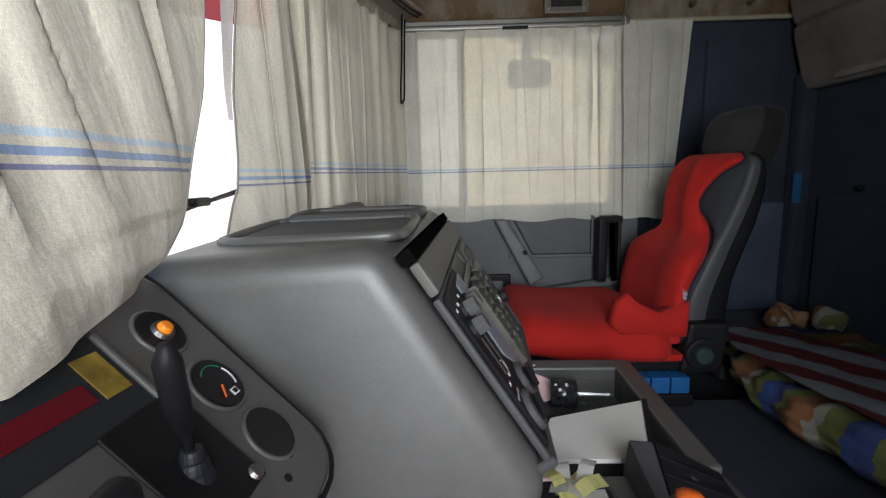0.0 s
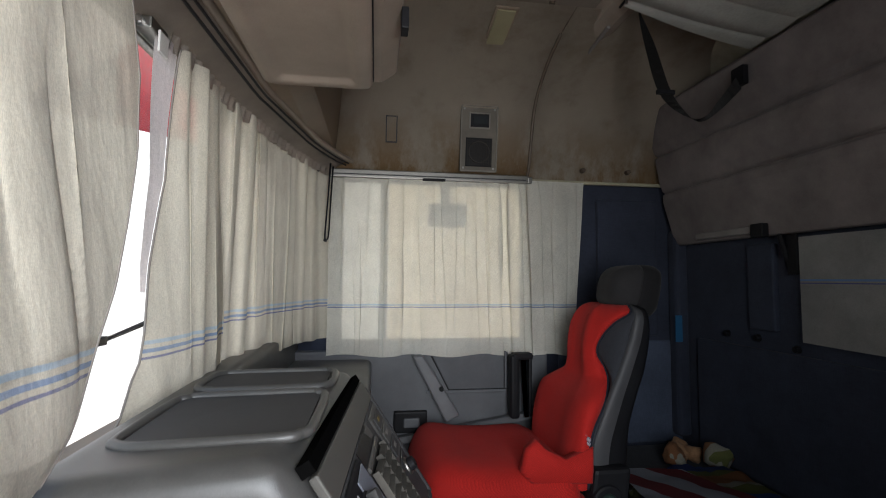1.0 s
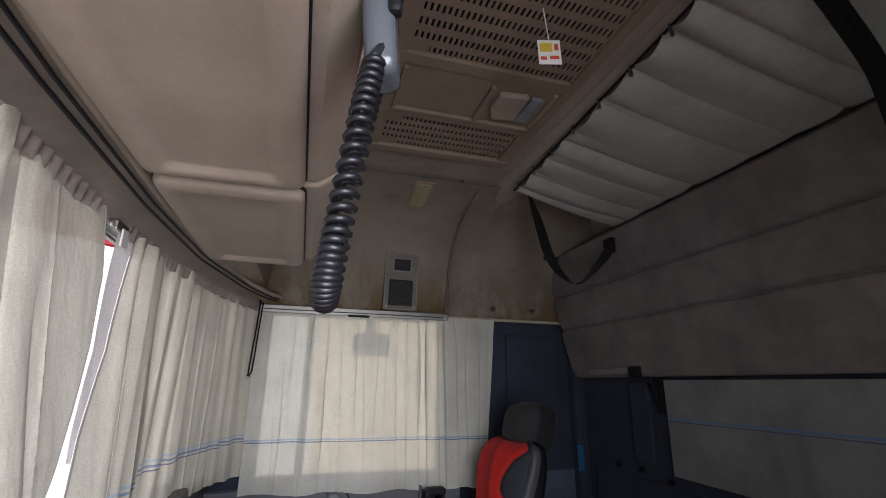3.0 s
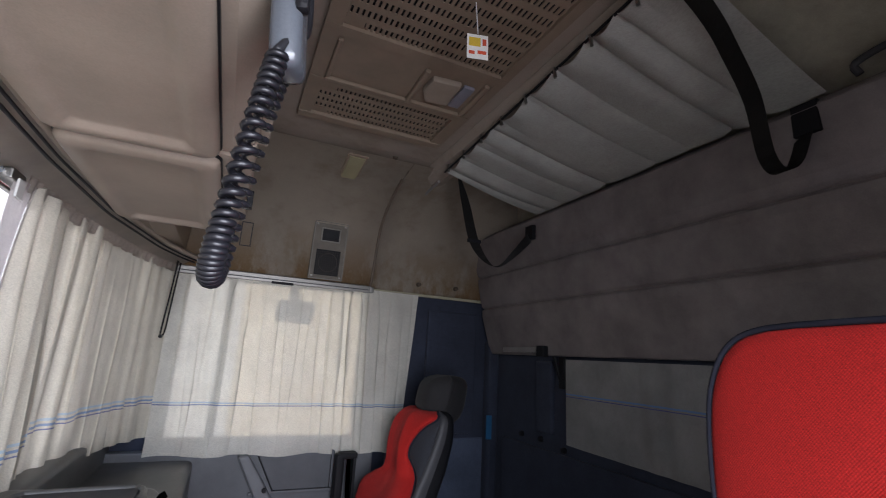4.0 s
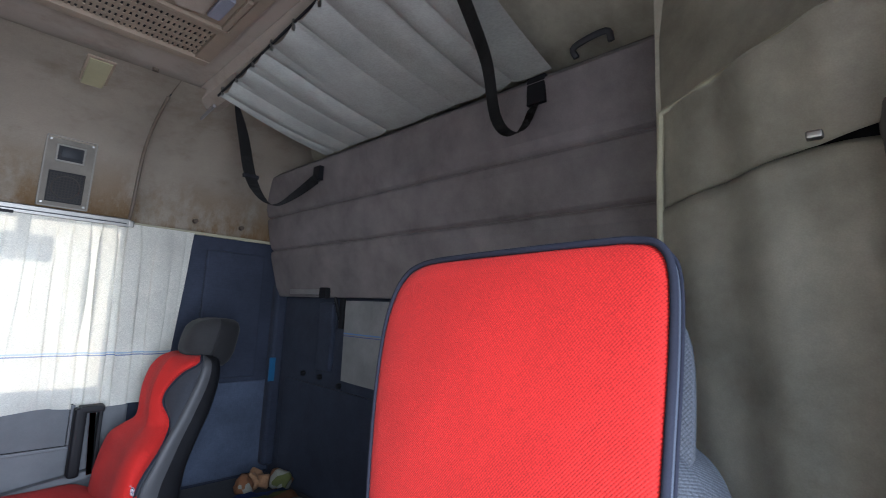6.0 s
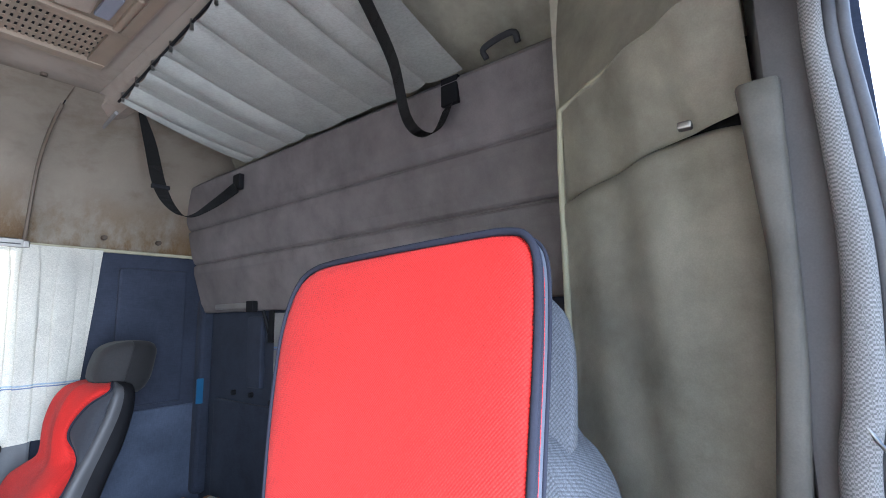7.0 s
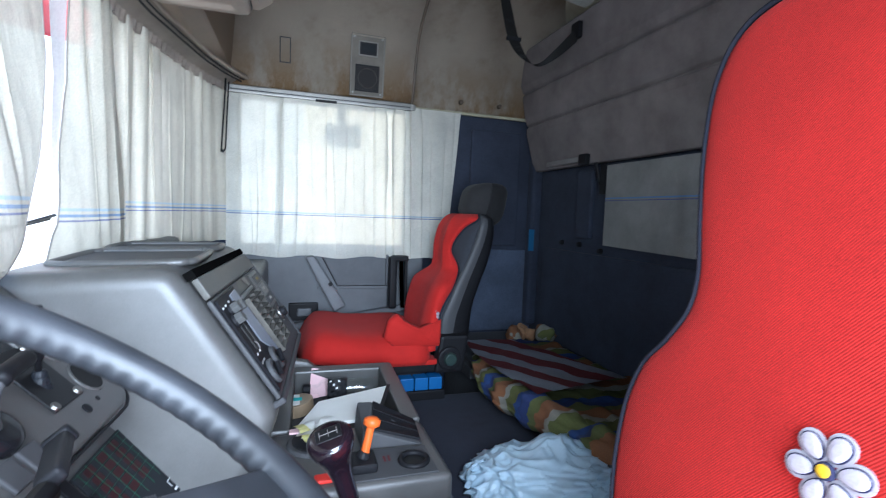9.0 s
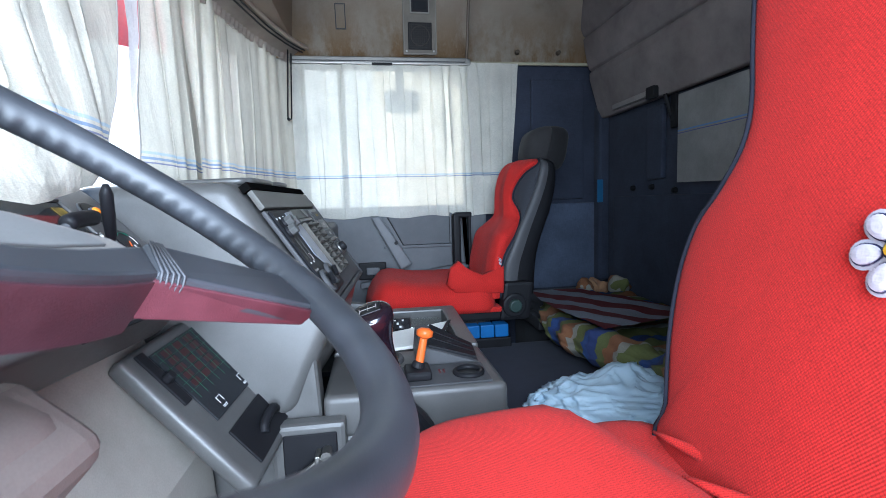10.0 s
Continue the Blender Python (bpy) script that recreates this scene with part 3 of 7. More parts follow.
def crinkle(seed, count, lo, hi, width):
    """Narrow lapped creases at random places: gives a function (k, v) -> offsets out of the cloth and along it."""
    rnd = random.Random(seed)
    lines = [(lo + (hi - lo) * (i + rnd.uniform(0.1, 0.9)) / count, rnd.uniform(-0.02, 0.02), rnd.uniform(0.6, 1.4) * width, rnd.uniform(0.0, 0.6), rnd.uniform(0.4, 1.0), rnd.choice((-1, 1)), rnd.uniform(0, 6)) for i in range(count)]

    def at(k, v):
        out = along = 0.0
        for c, lean, w, start, length, way, ph in lines:
            d = (k - c - lean * v - 0.004 * math.sin(v * 5 + ph)) / w
            if abs(d) < 3:
                f = math.exp(-d * d) * math.sin(math.pi * max(0.0, min(1.0, (v - start + 0.25) / (length + 0.3)))) ** 0.6
                out += way * 0.45 * w * f
                along -= 1.5 * w * d * f
        return out, along
    return at


front_creases = crinkle(3, 13, 1.0, 2.1, 0.011)
left_creases = crinkle(8, 15, -0.1, 0.95, 0.014)
side_creases = crinkle(5, 22, -0.25, 0.74, 0.010)

right_edge = [(0.80, 0.93), (0.84, 0.97), (0.90, 1.03), (0.95, 1.045), (1.05, 1.06), (1.2, 1.105), (1.47, 1.125)]


def front_panel(u, v):
    z = 0.815 + 0.645 * v
    y0 = lerp_table(right_edge, z)
    y = y0 + (1.365 + 0.02 * math.sin(v * 5) - 0.03 * v - y0) * u
    amp = 0.012 * (0.25 + 0.75 * v)
    lift = 0.03 * math.sin(math.pi * u) * (1 - v) + 0.010 * u
    swag = 0.014 * abs(math.sin(y * 38)) * max(0, (v - 0.96) / 0.04)
    out, along = front_creases(y, v)
    y += along
    return Vector((front_x(y) + 0.016 + out + lift + fold(y, 1.7, v, amp)[0] + 0.03 * (1 - v) ** 2 * math.exp(-((u - 0.1) / 0.2) ** 2), y, z - swag + 0.015 * math.exp(-(u / 0.2) ** 2) * (1 - v)))


def rear_panel(u, v):
    z = 0.822 + 0.638 * v
    y = 1.28 + 0.812 * u
    out, along = fold(y * 0.8, 1.7, v, 0.013 * (0.55 + 0.45 * v))
    more, shove = front_creases(y, v)
    out, along = out + more, along + shove
    swag = 0.014 * abs(math.sin(y * 38)) * max(0, (v - 0.96) / 0.04)
    return Vector((front_x(y) + 0.006 + out, y + along, z - swag + 0.004 * math.sin(y * 21) * (1 - v)))


ws_curtain = thing("windscreen_curtain", (-0.45, 1.5, 1.47), "cream striped curtain drawn across the passenger half of the windscreen", "curtain", "windscreen curtains")
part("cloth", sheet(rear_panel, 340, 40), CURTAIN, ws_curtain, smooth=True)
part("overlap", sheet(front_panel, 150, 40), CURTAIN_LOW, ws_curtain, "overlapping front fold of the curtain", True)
part("hem", tube([front_panel(0.0, k / 30) for k in range(31)], 0.0018, 6), plain("grey_hem", (0.34, 0.31, 0.28), 0.9), ws_curtain, smooth=True)
part("hem", tube([front_panel(1.0, k / 30) for k in range(31)], 0.0022, 6), CURTAIN_LOW, ws_curtain, smooth=True)
part("lining_strip", sheet(lambda u, v: front_panel(0.0, 0.30 + 0.70 * v) + Vector((-0.003 - 0.006 * u, -0.075 * u * (0.04 + 0.96 * v), 0.0)), 8, 30), CURTAIN_PLAIN, ws_curtain, "pale folded lining strip", True)

left_edge = [(0.80, 0.66), (0.85, 0.735), (0.89, 0.785), (0.94, 0.82), (1.03, 0.88), (1.11, 0.915), (1.22, 0.955), (1.33, 0.975), (1.42, 0.975), (1.47, 0.975)]
left_edge_x = [(0.80, -0.385), (0.94, -0.40), (1.11, -0.412), (1.33, -0.43), (1.47, -0.447)]


hem_z = [(-0.2, 0.835), (0.30, 0.838), (0.45, 0.834), (0.55, 0.822), (0.587, 0.828), (0.627, 0.838), (0.672, 0.848), (0.72, 0.855)]
hem_x = [(-0.2, -0.33), (0.30, -0.352), (0.45, -0.345), (0.55, -0.336), (0.587, -0.342), (0.627, -0.354), (0.672, -0.369), (0.72, -0.387)]


def left_curtain(u, v):
    foot = -0.14 + 0.855 * u
    z0 = lerp_table(hem_z, foot)
    z = z0 + (1.47 - z0) * v
    y1 = lerp_table(left_edge, z)
    y = -0.14 + (y1 + 0.14) * u
    amp = 0.012 * (0.3 + 0.7 * v) * (1 - 0.5 * u)
    x = front_x(y) + 0.01 + 0.05 * math.sin(math.pi * min(1, v * 1.2)) * (1 - u)
    x += (lerp_table(left_edge_x, z) - x) * u ** 1.5
    x += (lerp_table(hem_x, foot) - x) * (1 - v) ** 3
    swag = 0.014 * abs(math.sin(y * 38)) * max(0, (v - 0.96) / 0.04)
    out, along = fold(y * 0.7, 4.1, v, amp)
    more, shove = left_creases(y, v)
    edge = min(1.0, (1 - u) / 0.05, v / 0.22)
    out, along = out + more * edge, along + shove * edge
    return Vector((x + out, y + along, z - swag))


ds_curtain = thing("windscreen_curtain", (-0.45, 0.4, 1.47), "cream striped curtain hanging over the driver's dashboard", "curtain", "windscreen curtains")
part("cloth", sheet(left_curtain, 340, 48), CURTAIN, ds_curtain, smooth=True)
part("hem", tube([left_curtain(1.0, k / 40) for k in range(41)], 0.0016, 6), bpy.data.materials["grey_hem"], ds_curtain, smooth=True)

header = thing("windscreen_header", (-0.4, 1.0, 1.48), "beige windscreen header with dark curtain rails", "header", kind="structure")


def header_face(u, v):
    y = Y_OPEN - 0.05 + (2.16 - Y_OPEN + 0.05) * u
    return Vector((front_x(y) + 0.004 + 0.10 * v, y, 1.452 + 0.05 * v))


part("board", sheet(header_face, 40, 2, 0.012), plain("brown_header_plastic", (0.36, 0.31, 0.26), 0.34, wear=0.15, spec=0.5), header, smooth=True)
for dx, dz, r in ((0.074, 1.477, 0.0032), (0.087, 1.4835, 0.0028)):
    part("rail", tube([(front_x(y) + dx, y, dz) for y in (Y_OPEN + i * 0.0585 for i in range(40))], r, 8), RUBBER, header, smooth=True)
part("lip", tube([(front_x(y) + 0.101, y, 1.492) for y in (Y_OPEN + i * 0.0585 for i in range(40))], 0.008, 10), BEIGE, header, smooth=True)
part("filler", prism([(-0.5, 1.50), (-0.30, 1.49), (-0.25, 1.52), (-0.2, 1.93), (-0.5, 1.93)], "y", Y_OPEN - 0.1, 2.12, 0.01), BEIGE_DARK, header)
heading = cloth("mauve_heading_cloth", (0.56, 0.49, 0.42), 0, (), 700, 0.35)
for y0, y1 in ((Y_OPEN, 0.955), (1.085, 2.14)):
    part("valance", sheet(lambda u, v, y0=y0, y1=y1: Vector((front_x(y0 + (y1 - y0) * u) + 0.020 + 0.006 * v + 0.0035 * math.sin((y0 + (y1 - y0) * u) * 210), y0 + (y1 - y0) * u, 1.436 + 0.026 * v - 0.006 * abs(math.sin((y0 + (y1 - y0) * u) * 38)) * (1 - v))), 200, 3, 0.003), heading, header, "brownish gathered curtain heading", True)
bracket = thing("curtain_bracket", (-0.45, 1.05, 1.46), "bare metal curtain bracket at the gap", "bracket")
part("plate", block(-0.475, -0.445, 1.03, 1.09, 1.435, 1.455, 0.003), METAL, bracket)
part("channel", join(block(-0.478, -0.468, 1.0, 1.24, 1.425, 1.431, 0.001), block(-0.476, -0.466, 1.0, 1.24, 1.436, 1.441, 0.001)), METAL, bracket)
part("tag", block(-0.442, -0.438, 1.045, 1.075, 1.405, 1.44, 0.001), PAPER, bracket)
part("roller", rod((-0.46, 1.02, 1.445), (-0.46, 1.10, 1.445), 0.006, seg=10), CHROME, bracket)

loop = [(-0.245, 2.04, 1.47), (-0.25, 2.035, 1.35), (-0.255, 2.03, 1.215), (-0.26, 2.02, 1.19), (-0.262, 1.985, 1.19), (-0.262, 1.975, 1.21), (-0.255, 1.985, 1.35), (-0.25, 1.99, 1.47)]
hanger = thing("wire_hook", (-0.25, 2.02, 1.47), "thin black wire loop hanging by the window corner", "wire loop")
part("wire", tube(smooth_line(loop, 5), 0.003, 6), BLACK, hanger, smooth=True)
part("bead", rod((-0.262, 1.975, 1.185), (-0.262, 2.0, 1.185), 0.006, seg=8), BLACK, hanger)
shift(hanger, (-0.012, 0.0, -0.004))

# ---- passenger window curtain ----
def side_curtain(u, v):
    x = -0.268 + (1.03 - 0.06 * (1 - v)) * u
    z = 0.757 + 0.690 * v
    amp = 0.015 * (0.45 + 0.55 * v + 0.4 * u) * (1 - 0.75 * max(0, (v - 0.90) / 0.10))
    out, along = fold(x * 0.62, 2.9, v, amp * 0.85)
    more, shove = side_creases(x, v)
    edge = min(1.0, u / 0.03, (1 - u) / 0.03)
    out, along = out + more * edge, along + shove * edge
    return Vector((x + along, 2.072 - 0.008 * min(1, (1 - v) * 6) - 0.026 * (1 - v) ** 5 + out * (1 - 0.35 * (1 - v) ** 5), z + 0.006 * math.sin(u * 23) * (1 - v) - 0.012 * u * (1 - v)))


side = thing("window_curtain", (0.27, 2.15, 1.46), "cream striped curtain hung over the passenger window", "curtain")
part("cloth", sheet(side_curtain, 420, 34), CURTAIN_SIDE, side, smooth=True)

# ---- outside mirror seen through the cloth ----
mirror = thing("door_mirror", (0.2, 2.5, 1.25), "dark outside door mirror on an arm", "mirror")
part("shell", block(0.165, 0.345, 2.44, 2.52, 1.315, 1.425, 0.025, 3), MIRROR_BODY, mirror)
part("arm", join(block(0.225, 0.265, 2.46, 2.50, 1.40, 1.62, 0.01), block(0.225, 0.265, 2.265, 2.46, 1.58, 1.62, 0.01)), MIRROR_BODY, mirror)
shift(mirror, (-0.02, -0.09, -0.03))

# ---- overhead lockers ----
def locker(y0, y1):
    lk = thing("overhead_locker", (-0.2, (y0 + y1) / 2, 1.42), "beige plastic overhead locker above the windscreen", "locker", "overhead lockers")
    part("body", prism([(-0.315, 1.45), (-0.30, 1.425), (-0.085, 1.428), (-0.052, 1.450), (-0.040, 1.90), (-0.30, 1.90)], "y", y0, y1, 0.012, 3), BEIGE, lk)
    def door_at(d, h, a):
        x0_, x1_, y0_, y1_ = -0.318 + d, -0.102 - d, y0 + 0.005 + d, y1 - 0.005 - d
        r = max(0.004, 0.022 - d * 0.3)
        return [(x + r * math.cos(t), y + r * math.sin(t), 1.434 - h) for x, y, k in ((x1_ - r, y1_ - r, 0), (x0_ + r, y1_ - r, 1), (x0_ + r, y0_ + r, 2), (x1_ - r, y0_ + r, 3)) for t in (radians(90 * k + 15 * i) for i in range(7))]

    bm, rings = bmesh.new(), []
    for d, h in ((0, 0.0), (0, 0.018), (0.003, 0.024), (0.008, 0.0265), (0.020, 0.0285), (0.028, 0.0290), (0.034, 0.0265), (0.040, 0.0215), (0.048, 0.0200), (0.07, 0.0200)):
        rings.append([bm.verts.new(p) for p in door_at(d, h, 0)])
    for r0, r1 in zip(rings, rings[1:]):
        for i in range(28):
            bm.faces.new((r0[i], r0[(i + 1) % 28], r1[(i + 1) % 28], r1[i]))
    bm.faces.new(rings[0])
    bm.faces.new(rings[-1])
    part("door", bm, BEIGE, lk, smooth=True)
    ring = [(x, y) for x, y, z in door_at(-0.0025, 0.0, 0)]
    part("gasket", prism(ring, "z", 1.4235, 1.4300), BLACK, lk, "dark seam round the locker door")
    return lk


lk1 = locker(-0.15, 0.708)
lk2 = locker(0.716, 1.195)
part("lock", block(-0.056, -0.044, 0.945, 0.975, 1.415, 1.45, 0.002), BLACK, lk2, "small black locker lock")
shift(lk1, (0, 0.03, 0.024))
shift(lk2, (0, 0.03, 0.024))
vent_unit = thing("air_vent", (-0.045, 0.67, 1.55), "beige air vent with dark square openings on the locker side", "air vent")
part("backing", block(-0.056, -0.0445, 0.582, 0.762, 1.495, 1.605), BLACK, vent_unit)
for z in (1.488, 1.546, 1.604):
    part("bar", block(-0.052, -0.036, 0.574, 0.770, z, z + 0.010, 0.003), BEIGE, vent_unit)
for k in range(4):
    part("upright", block(-0.052, -0.037, 0.574 + k * 0.0617, 0.584 + k * 0.0617, 1.498, 1.604, 0.003), BEIGE, vent_unit)
for k in range(3):
    for z in (1.522, 1.578):
        part("flap", block(-0.0445, -0.0425, 0.584 + k * 0.0617, 0.6357 + k * 0.0617, z - 0.006, z + 0.006, 0.001, 1, Matrix.Identity(4)), BEIGE_DARK, vent_unit)

# ---- ceiling console with slotted grilles ----
gril = thing("ceiling_console", (0.3, 1.03, 1.91), "brownish slotted ceiling console with a recessed handle", "ceiling console")
part("backing", block(0.07, 0.54, 0.50, 1.46, 1.902, 1.908), BLACK, gril)
GX0, GX1 = 0.06, 0.548


def slotted(y0, y1, rows, x0, x1, n):
    """Bars that leave rows of short slots open."""
    out, pitch, h = [], (x1 - x0) / n, (y1 - y0) / rows
    for r in range(rows):
        a, b = y0 + r * h, y0 + (r + 1) * h
        out.append(block(x0, x1, a, a + h * 0.44, 1.8955, 1.8985))
        skip = 3 if r in (0, rows - 1) else 0
        for i in range(n + 1):
            w = pitch * 0.56
            if skip and (i < 4):
                w = pitch
            out.append(block(x0 + i * pitch - w / 2, x0 + i * pitch + w / 2, a + h * 0.44, b, 1.8956, 1.8985))
    return out


bars = slotted(0.53, 0.985, 11, 0.10, 0.52, 32) + slotted(1.245, 1.425, 5, 0.10, 0.50, 30)
bars += [block(GX0, GX1, 0.50, 0.53, 1.884, 1.901, 0.004), block(GX0, GX1, 0.985, 1.02, 1.886, 1.901), block(GX0, GX1, 1.215, 1.245, 1.886, 1.901), block(GX0, GX1, 1.425, 1.46, 1.884, 1.901, 0.004),
         block(GX0, 0.098, 0.5302, 1.4248, 1.8872, 1.9005), block(0.522, GX1, 0.5302, 1.4248, 1.8872, 1.9005), block(0.505, 0.526, 1.245, 1.425, 1.887, 1.9005)]
part("grille", join(*bars), BEIGE_DARK, gril)
part("recess_panel", block(0.095, 0.525, 1.02, 1.215, 1.890, 1.899, 0.003), BEIGE_DARK, gril)
part("rim", join(block(0.10, 0.515, 1.20, 1.213, 1.878, 1.890, 0.004), block(0.10, 0.112, 1.03, 1.20, 1.880, 1.890, 0.004), block(0.33, 0.345, 1.04, 1.20, 1.876, 1.890, 0.005), block(0.50, 0.515, 1.03, 1.20, 1.878, 1.890, 0.004)), BEIGE_DARK, gril)
part("handle", prism([(0.36, 1.06), (0.44, 1.05), (0.445, 1.16), (0.38, 1.17), (0.355, 1.12)], "z", 1.872, 1.890, 0.006), BEIGE, gril)
part("catch", block(0.452, 0.485, 1.06, 1.17, 1.880, 1.891, 0.004), plain("grey_catch", (0.22, 0.22, 0.26), 0.4), gril)
shift(gril, (-0.013, -0.052, 0.002))

tag = thing("hanging_tag", (0.325, 0.72, 1.78), "small white and yellow card hanging on a string", "tag")
tm = frame_of((0.325, 0.72, 1.78), (0.9, -0.25, 0.0), (0, 0.1, 1))
part("card", block(-0.022, 0.022, -0.03, 0.03, -0.0008, 0.0008, 0.0, m=tm), PAPER, tag)
part("print", block(-0.018, 0.006, 0.0, 0.022, 0.0009, 0.0014, m=tm), plain("yellow_print", (0.75, 0.52, 0.06), 0.6), tag)
part("print", join(block(-0.018, -0.006, -0.02, -0.012, 0.0009, 0.0014, m=tm), block(0.0, 0.018, -0.018, -0.010, 0.0009, 0.0014, m=tm), block(0.010, 0.018, 0.004, 0.02, 0.0009, 0.0014, m=tm)), plain("red_print", (0.65, 0.10, 0.05), 0.6), tag)
part("string", tube(((0.325, 0.72, 1.81), (0.322, 0.722, 1.85), (0.32, 0.725, 1.888)), 0.0012, 6), WHITE_MARK, tag)

lamp = thing("ceiling_lamp", (0.312, 1.755, 1.90), "flat yellowed ceiling lamp lens", "lamp")
lm = frame_of((0.312, 1.757, 1.893), (1, 0, 0), (0, 1, -0.17))
part("frame", block(-0.038, 0.038, -0.09, 0.09, -0.008, 0.006, 0.004, m=lm), BEIGE_DARK, lamp)
part("lens", block(-0.030, 0.030, -0.08, 0.08, -0.012, -0.006, 0.003, m=lm), plain("yellowed_lens", (0.30, 0.27, 0.16), 0.3), lamp)
shift(lamp, (-0.011, -0.062, -0.018))
for at, nrm in (((0.442, 1.60, 1.907), (0, 0, -1)), ((0.762, 2.078, 1.502), (0, -1, 0)), ((0.964, 2.078, 1.502), (0, -1, 0)), ((1.10, 0.58, 1.862), (-0.42, 0, -0.9))):
    a = Vector(at)
    single("screw_cap", rod(a - Vector(nrm) * 0.012, a + Vector(nrm) * 0.006, 0.011, 0.009, 14), plain("brown_cap", (0.10, 0.075, 0.055), 0.5), "round brown plastic screw cap", "screw cap", "screw caps", smooth=False)

# speaker panel on the stained lining
sp = thing("speaker_panel", (0.345, 2.09, 1.6), "grey plate with a small display window above a square loudspeaker", "speaker panel")
sm = frame_of((0.342, 2.083, 1.607), (1, 0, 0), (0, -0.13, 1))
part("plate", block(-0.070, 0.070, -0.125, 0.125, -0.004, 0.010, 0.003, m=sm), plain("grey_plate", (0.155, 0.138, 0.112), 0.6, wear=0.2), sp)
part("rim", join(block(-0.072, 0.072, 0.122, 0.127, -0.004, 0.014, m=sm), block(-0.072, 0.072, -0.127, -0.122, -0.004, 0.014, m=sm), block(-0.073, -0.068, -0.1215, 0.1215, -0.004, 0.014, m=sm), block(0.068, 0.073, -0.1215, 0.1215, -0.004, 0.014, m=sm)), plain("worn_rim_plastic", (0.20, 0.182, 0.152), 0.5), sp)
part("window", block(-0.042, 0.042, 0.036, 0.098, 0.0105, 0.018, 0.008, m=sm), plain("grey_bezel", (0.22, 0.205, 0.178), 0.45), sp)
part("bezel", block(-0.036, 0.036, 0.042, 0.092, 0.0183, 0.0205, 0.006, m=sm), BLACK, sp)
part("glass", block(-0.027, 0.027, 0.052, 0.083, 0.0208, 0.023, 0.004, m=sm), DISPLAY, sp)
part("speaker", block(-0.052, 0.052, -0.108, 0.002, 0.0105, 0.016, 0.003, m=sm), BLACK, sp)
mesh = [block(-0.047 + i * 0.0094, -0.0445 + i * 0.0094, -0.103, -0.003, 0.0165, 0.0185, m=sm) for i in range(11)] + [block(-0.047, 0.0497, -0.103 + i * 0.0094, -0.1005 + i * 0.0094, 0.0166, 0.0182, m=sm) for i in range(11)]
part("grille", join(*mesh), plain("brown_black_grille", (0.03, 0.026, 0.022), 0.7), sp)
cone = [sm @ Vector((0.040 * math.cos(a), -0.053 + 0.040 * math.sin(a), 0.0186)) for a in (2 * math.pi * k / 32 for k in range(32))]
part("cone_ring", tube(cone, 0.0022, 6, True), plain("brown_ring", (0.055, 0.048, 0.042), 0.6), sp, smooth=True)
for sx in (-1, 1):
    for sy in (-0.114, 0.112):
        part("screw", block(sx * 0.060 - 0.004, sx * 0.060 + 0.004, sy - 0.004, sy + 0.004, 0.0105, 0.013, 0.002, m=sm), METAL, sp)
shift(sp, (-0.045, -0.080, -0.018))
om = frame_of((-0.040, 2.008, 1.612), (1, 0, 0), (0, -0.2, 1))
single("blanking_mark", join(block(-0.022, -0.018, -0.05, 0.05, -0.006, 0.006, m=om), block(0.018, 0.022, -0.05, 0.05, -0.006, 0.006, m=om), block(-0.0175, 0.0175, 0.046, 0.05, -0.006, 0.006, m=om), block(-0.0175, 0.0175, -0.05, -0.046, -0.006, 0.006, m=om)),
       DASH_DARK, "thin outline of a cut blanking plate in the lining", "blanking plate", kind="structure")

# ---- radio microphone with its coiled lead ----
mic = thing("radio_microphone", (-0.05, 0.37, 1.44), "grey hand microphone with a long black coiled lead", "microphone")
mm = frame_of((-0.055, 0.355, 1.44), (0.25, 0.9, 0.1), (0.0, 0.25, 1.0))
part("body", block(-0.024, 0.024, -0.06, 0.055, -0.014, 0.014, 0.012, 3, mm), plain("blue_grey_plastic", (0.085, 0.095, 0.11), 0.25, spec=0.6), mic, smooth=True)
part("key", block(-0.026, -0.012, -0.01, 0.04, 0.008, 0.02, 0.005, 2, mm), BLACK, mic)
part("holder", rod((-0.075, 0.30, 1.53), (-0.03, 0.31, 1.51), 0.02, 0.016, 12, 0.004), BLACK, mic)


def coil(path, turns, radius, wire):
    pts = smooth_line(path, 24)
    n = len(pts)
    out = []
    steps = turns * 12
    up = Vector((1, 0, 0))
    for i in range(steps + 1):
        k = i / steps * (n - 1)
        a = min(int(k), n - 2)
        p = pts[a].lerp(pts[a + 1], k - a)
        d = (pts[a + 1] - pts[a]).normalized()
        up = (up - d * up.dot(d)).normalized()
        w = i / 12 * 2 * math.pi
        out.append(p + (up * math.cos(w) + d.cross(up) * math.sin(w)) * radius)
    return tube(out, wire, 6)


part("coiled_lead", coil([(-0.060, 0.340, 1.385), (-0.068, 0.338, 1.33), (-0.078, 0.340, 1.25), (-0.083, 0.342, 1.208), (-0.083, 0.352, 1.194), (-0.080, 0.364, 1.206), (-0.072, 0.372, 1.27), (-0.060, 0.380, 1.36), (-0.050, 0.390, 1.42)], 56, 0.0072, 0.0031), plain("glossy_black_lead", (0.010, 0.010, 0.013), 0.36, relief=0, spec=0.4), mic, "glossy black coiled lead", True)
part("lead", tube(smooth_line([(-0.062, 0.335, 1.385), (-0.05, 0.345, 1.41), (-0.035, 0.40, 1.46), (-0.04, 0.40, 1.53), (-0.06, 0.33, 1.53)], 6), 0.0042, 8), RUBBER, mic, smooth=True)
shift(mic, (0.012, 0.027, 0.019))

# ---- folded upper bunk, its cloth flap and straps ----
bunk = thing("upper_bunk", (1.13, 1.17, 1.22), "grey vinyl upper bunk folded up against the rear wall", "bunk bed")


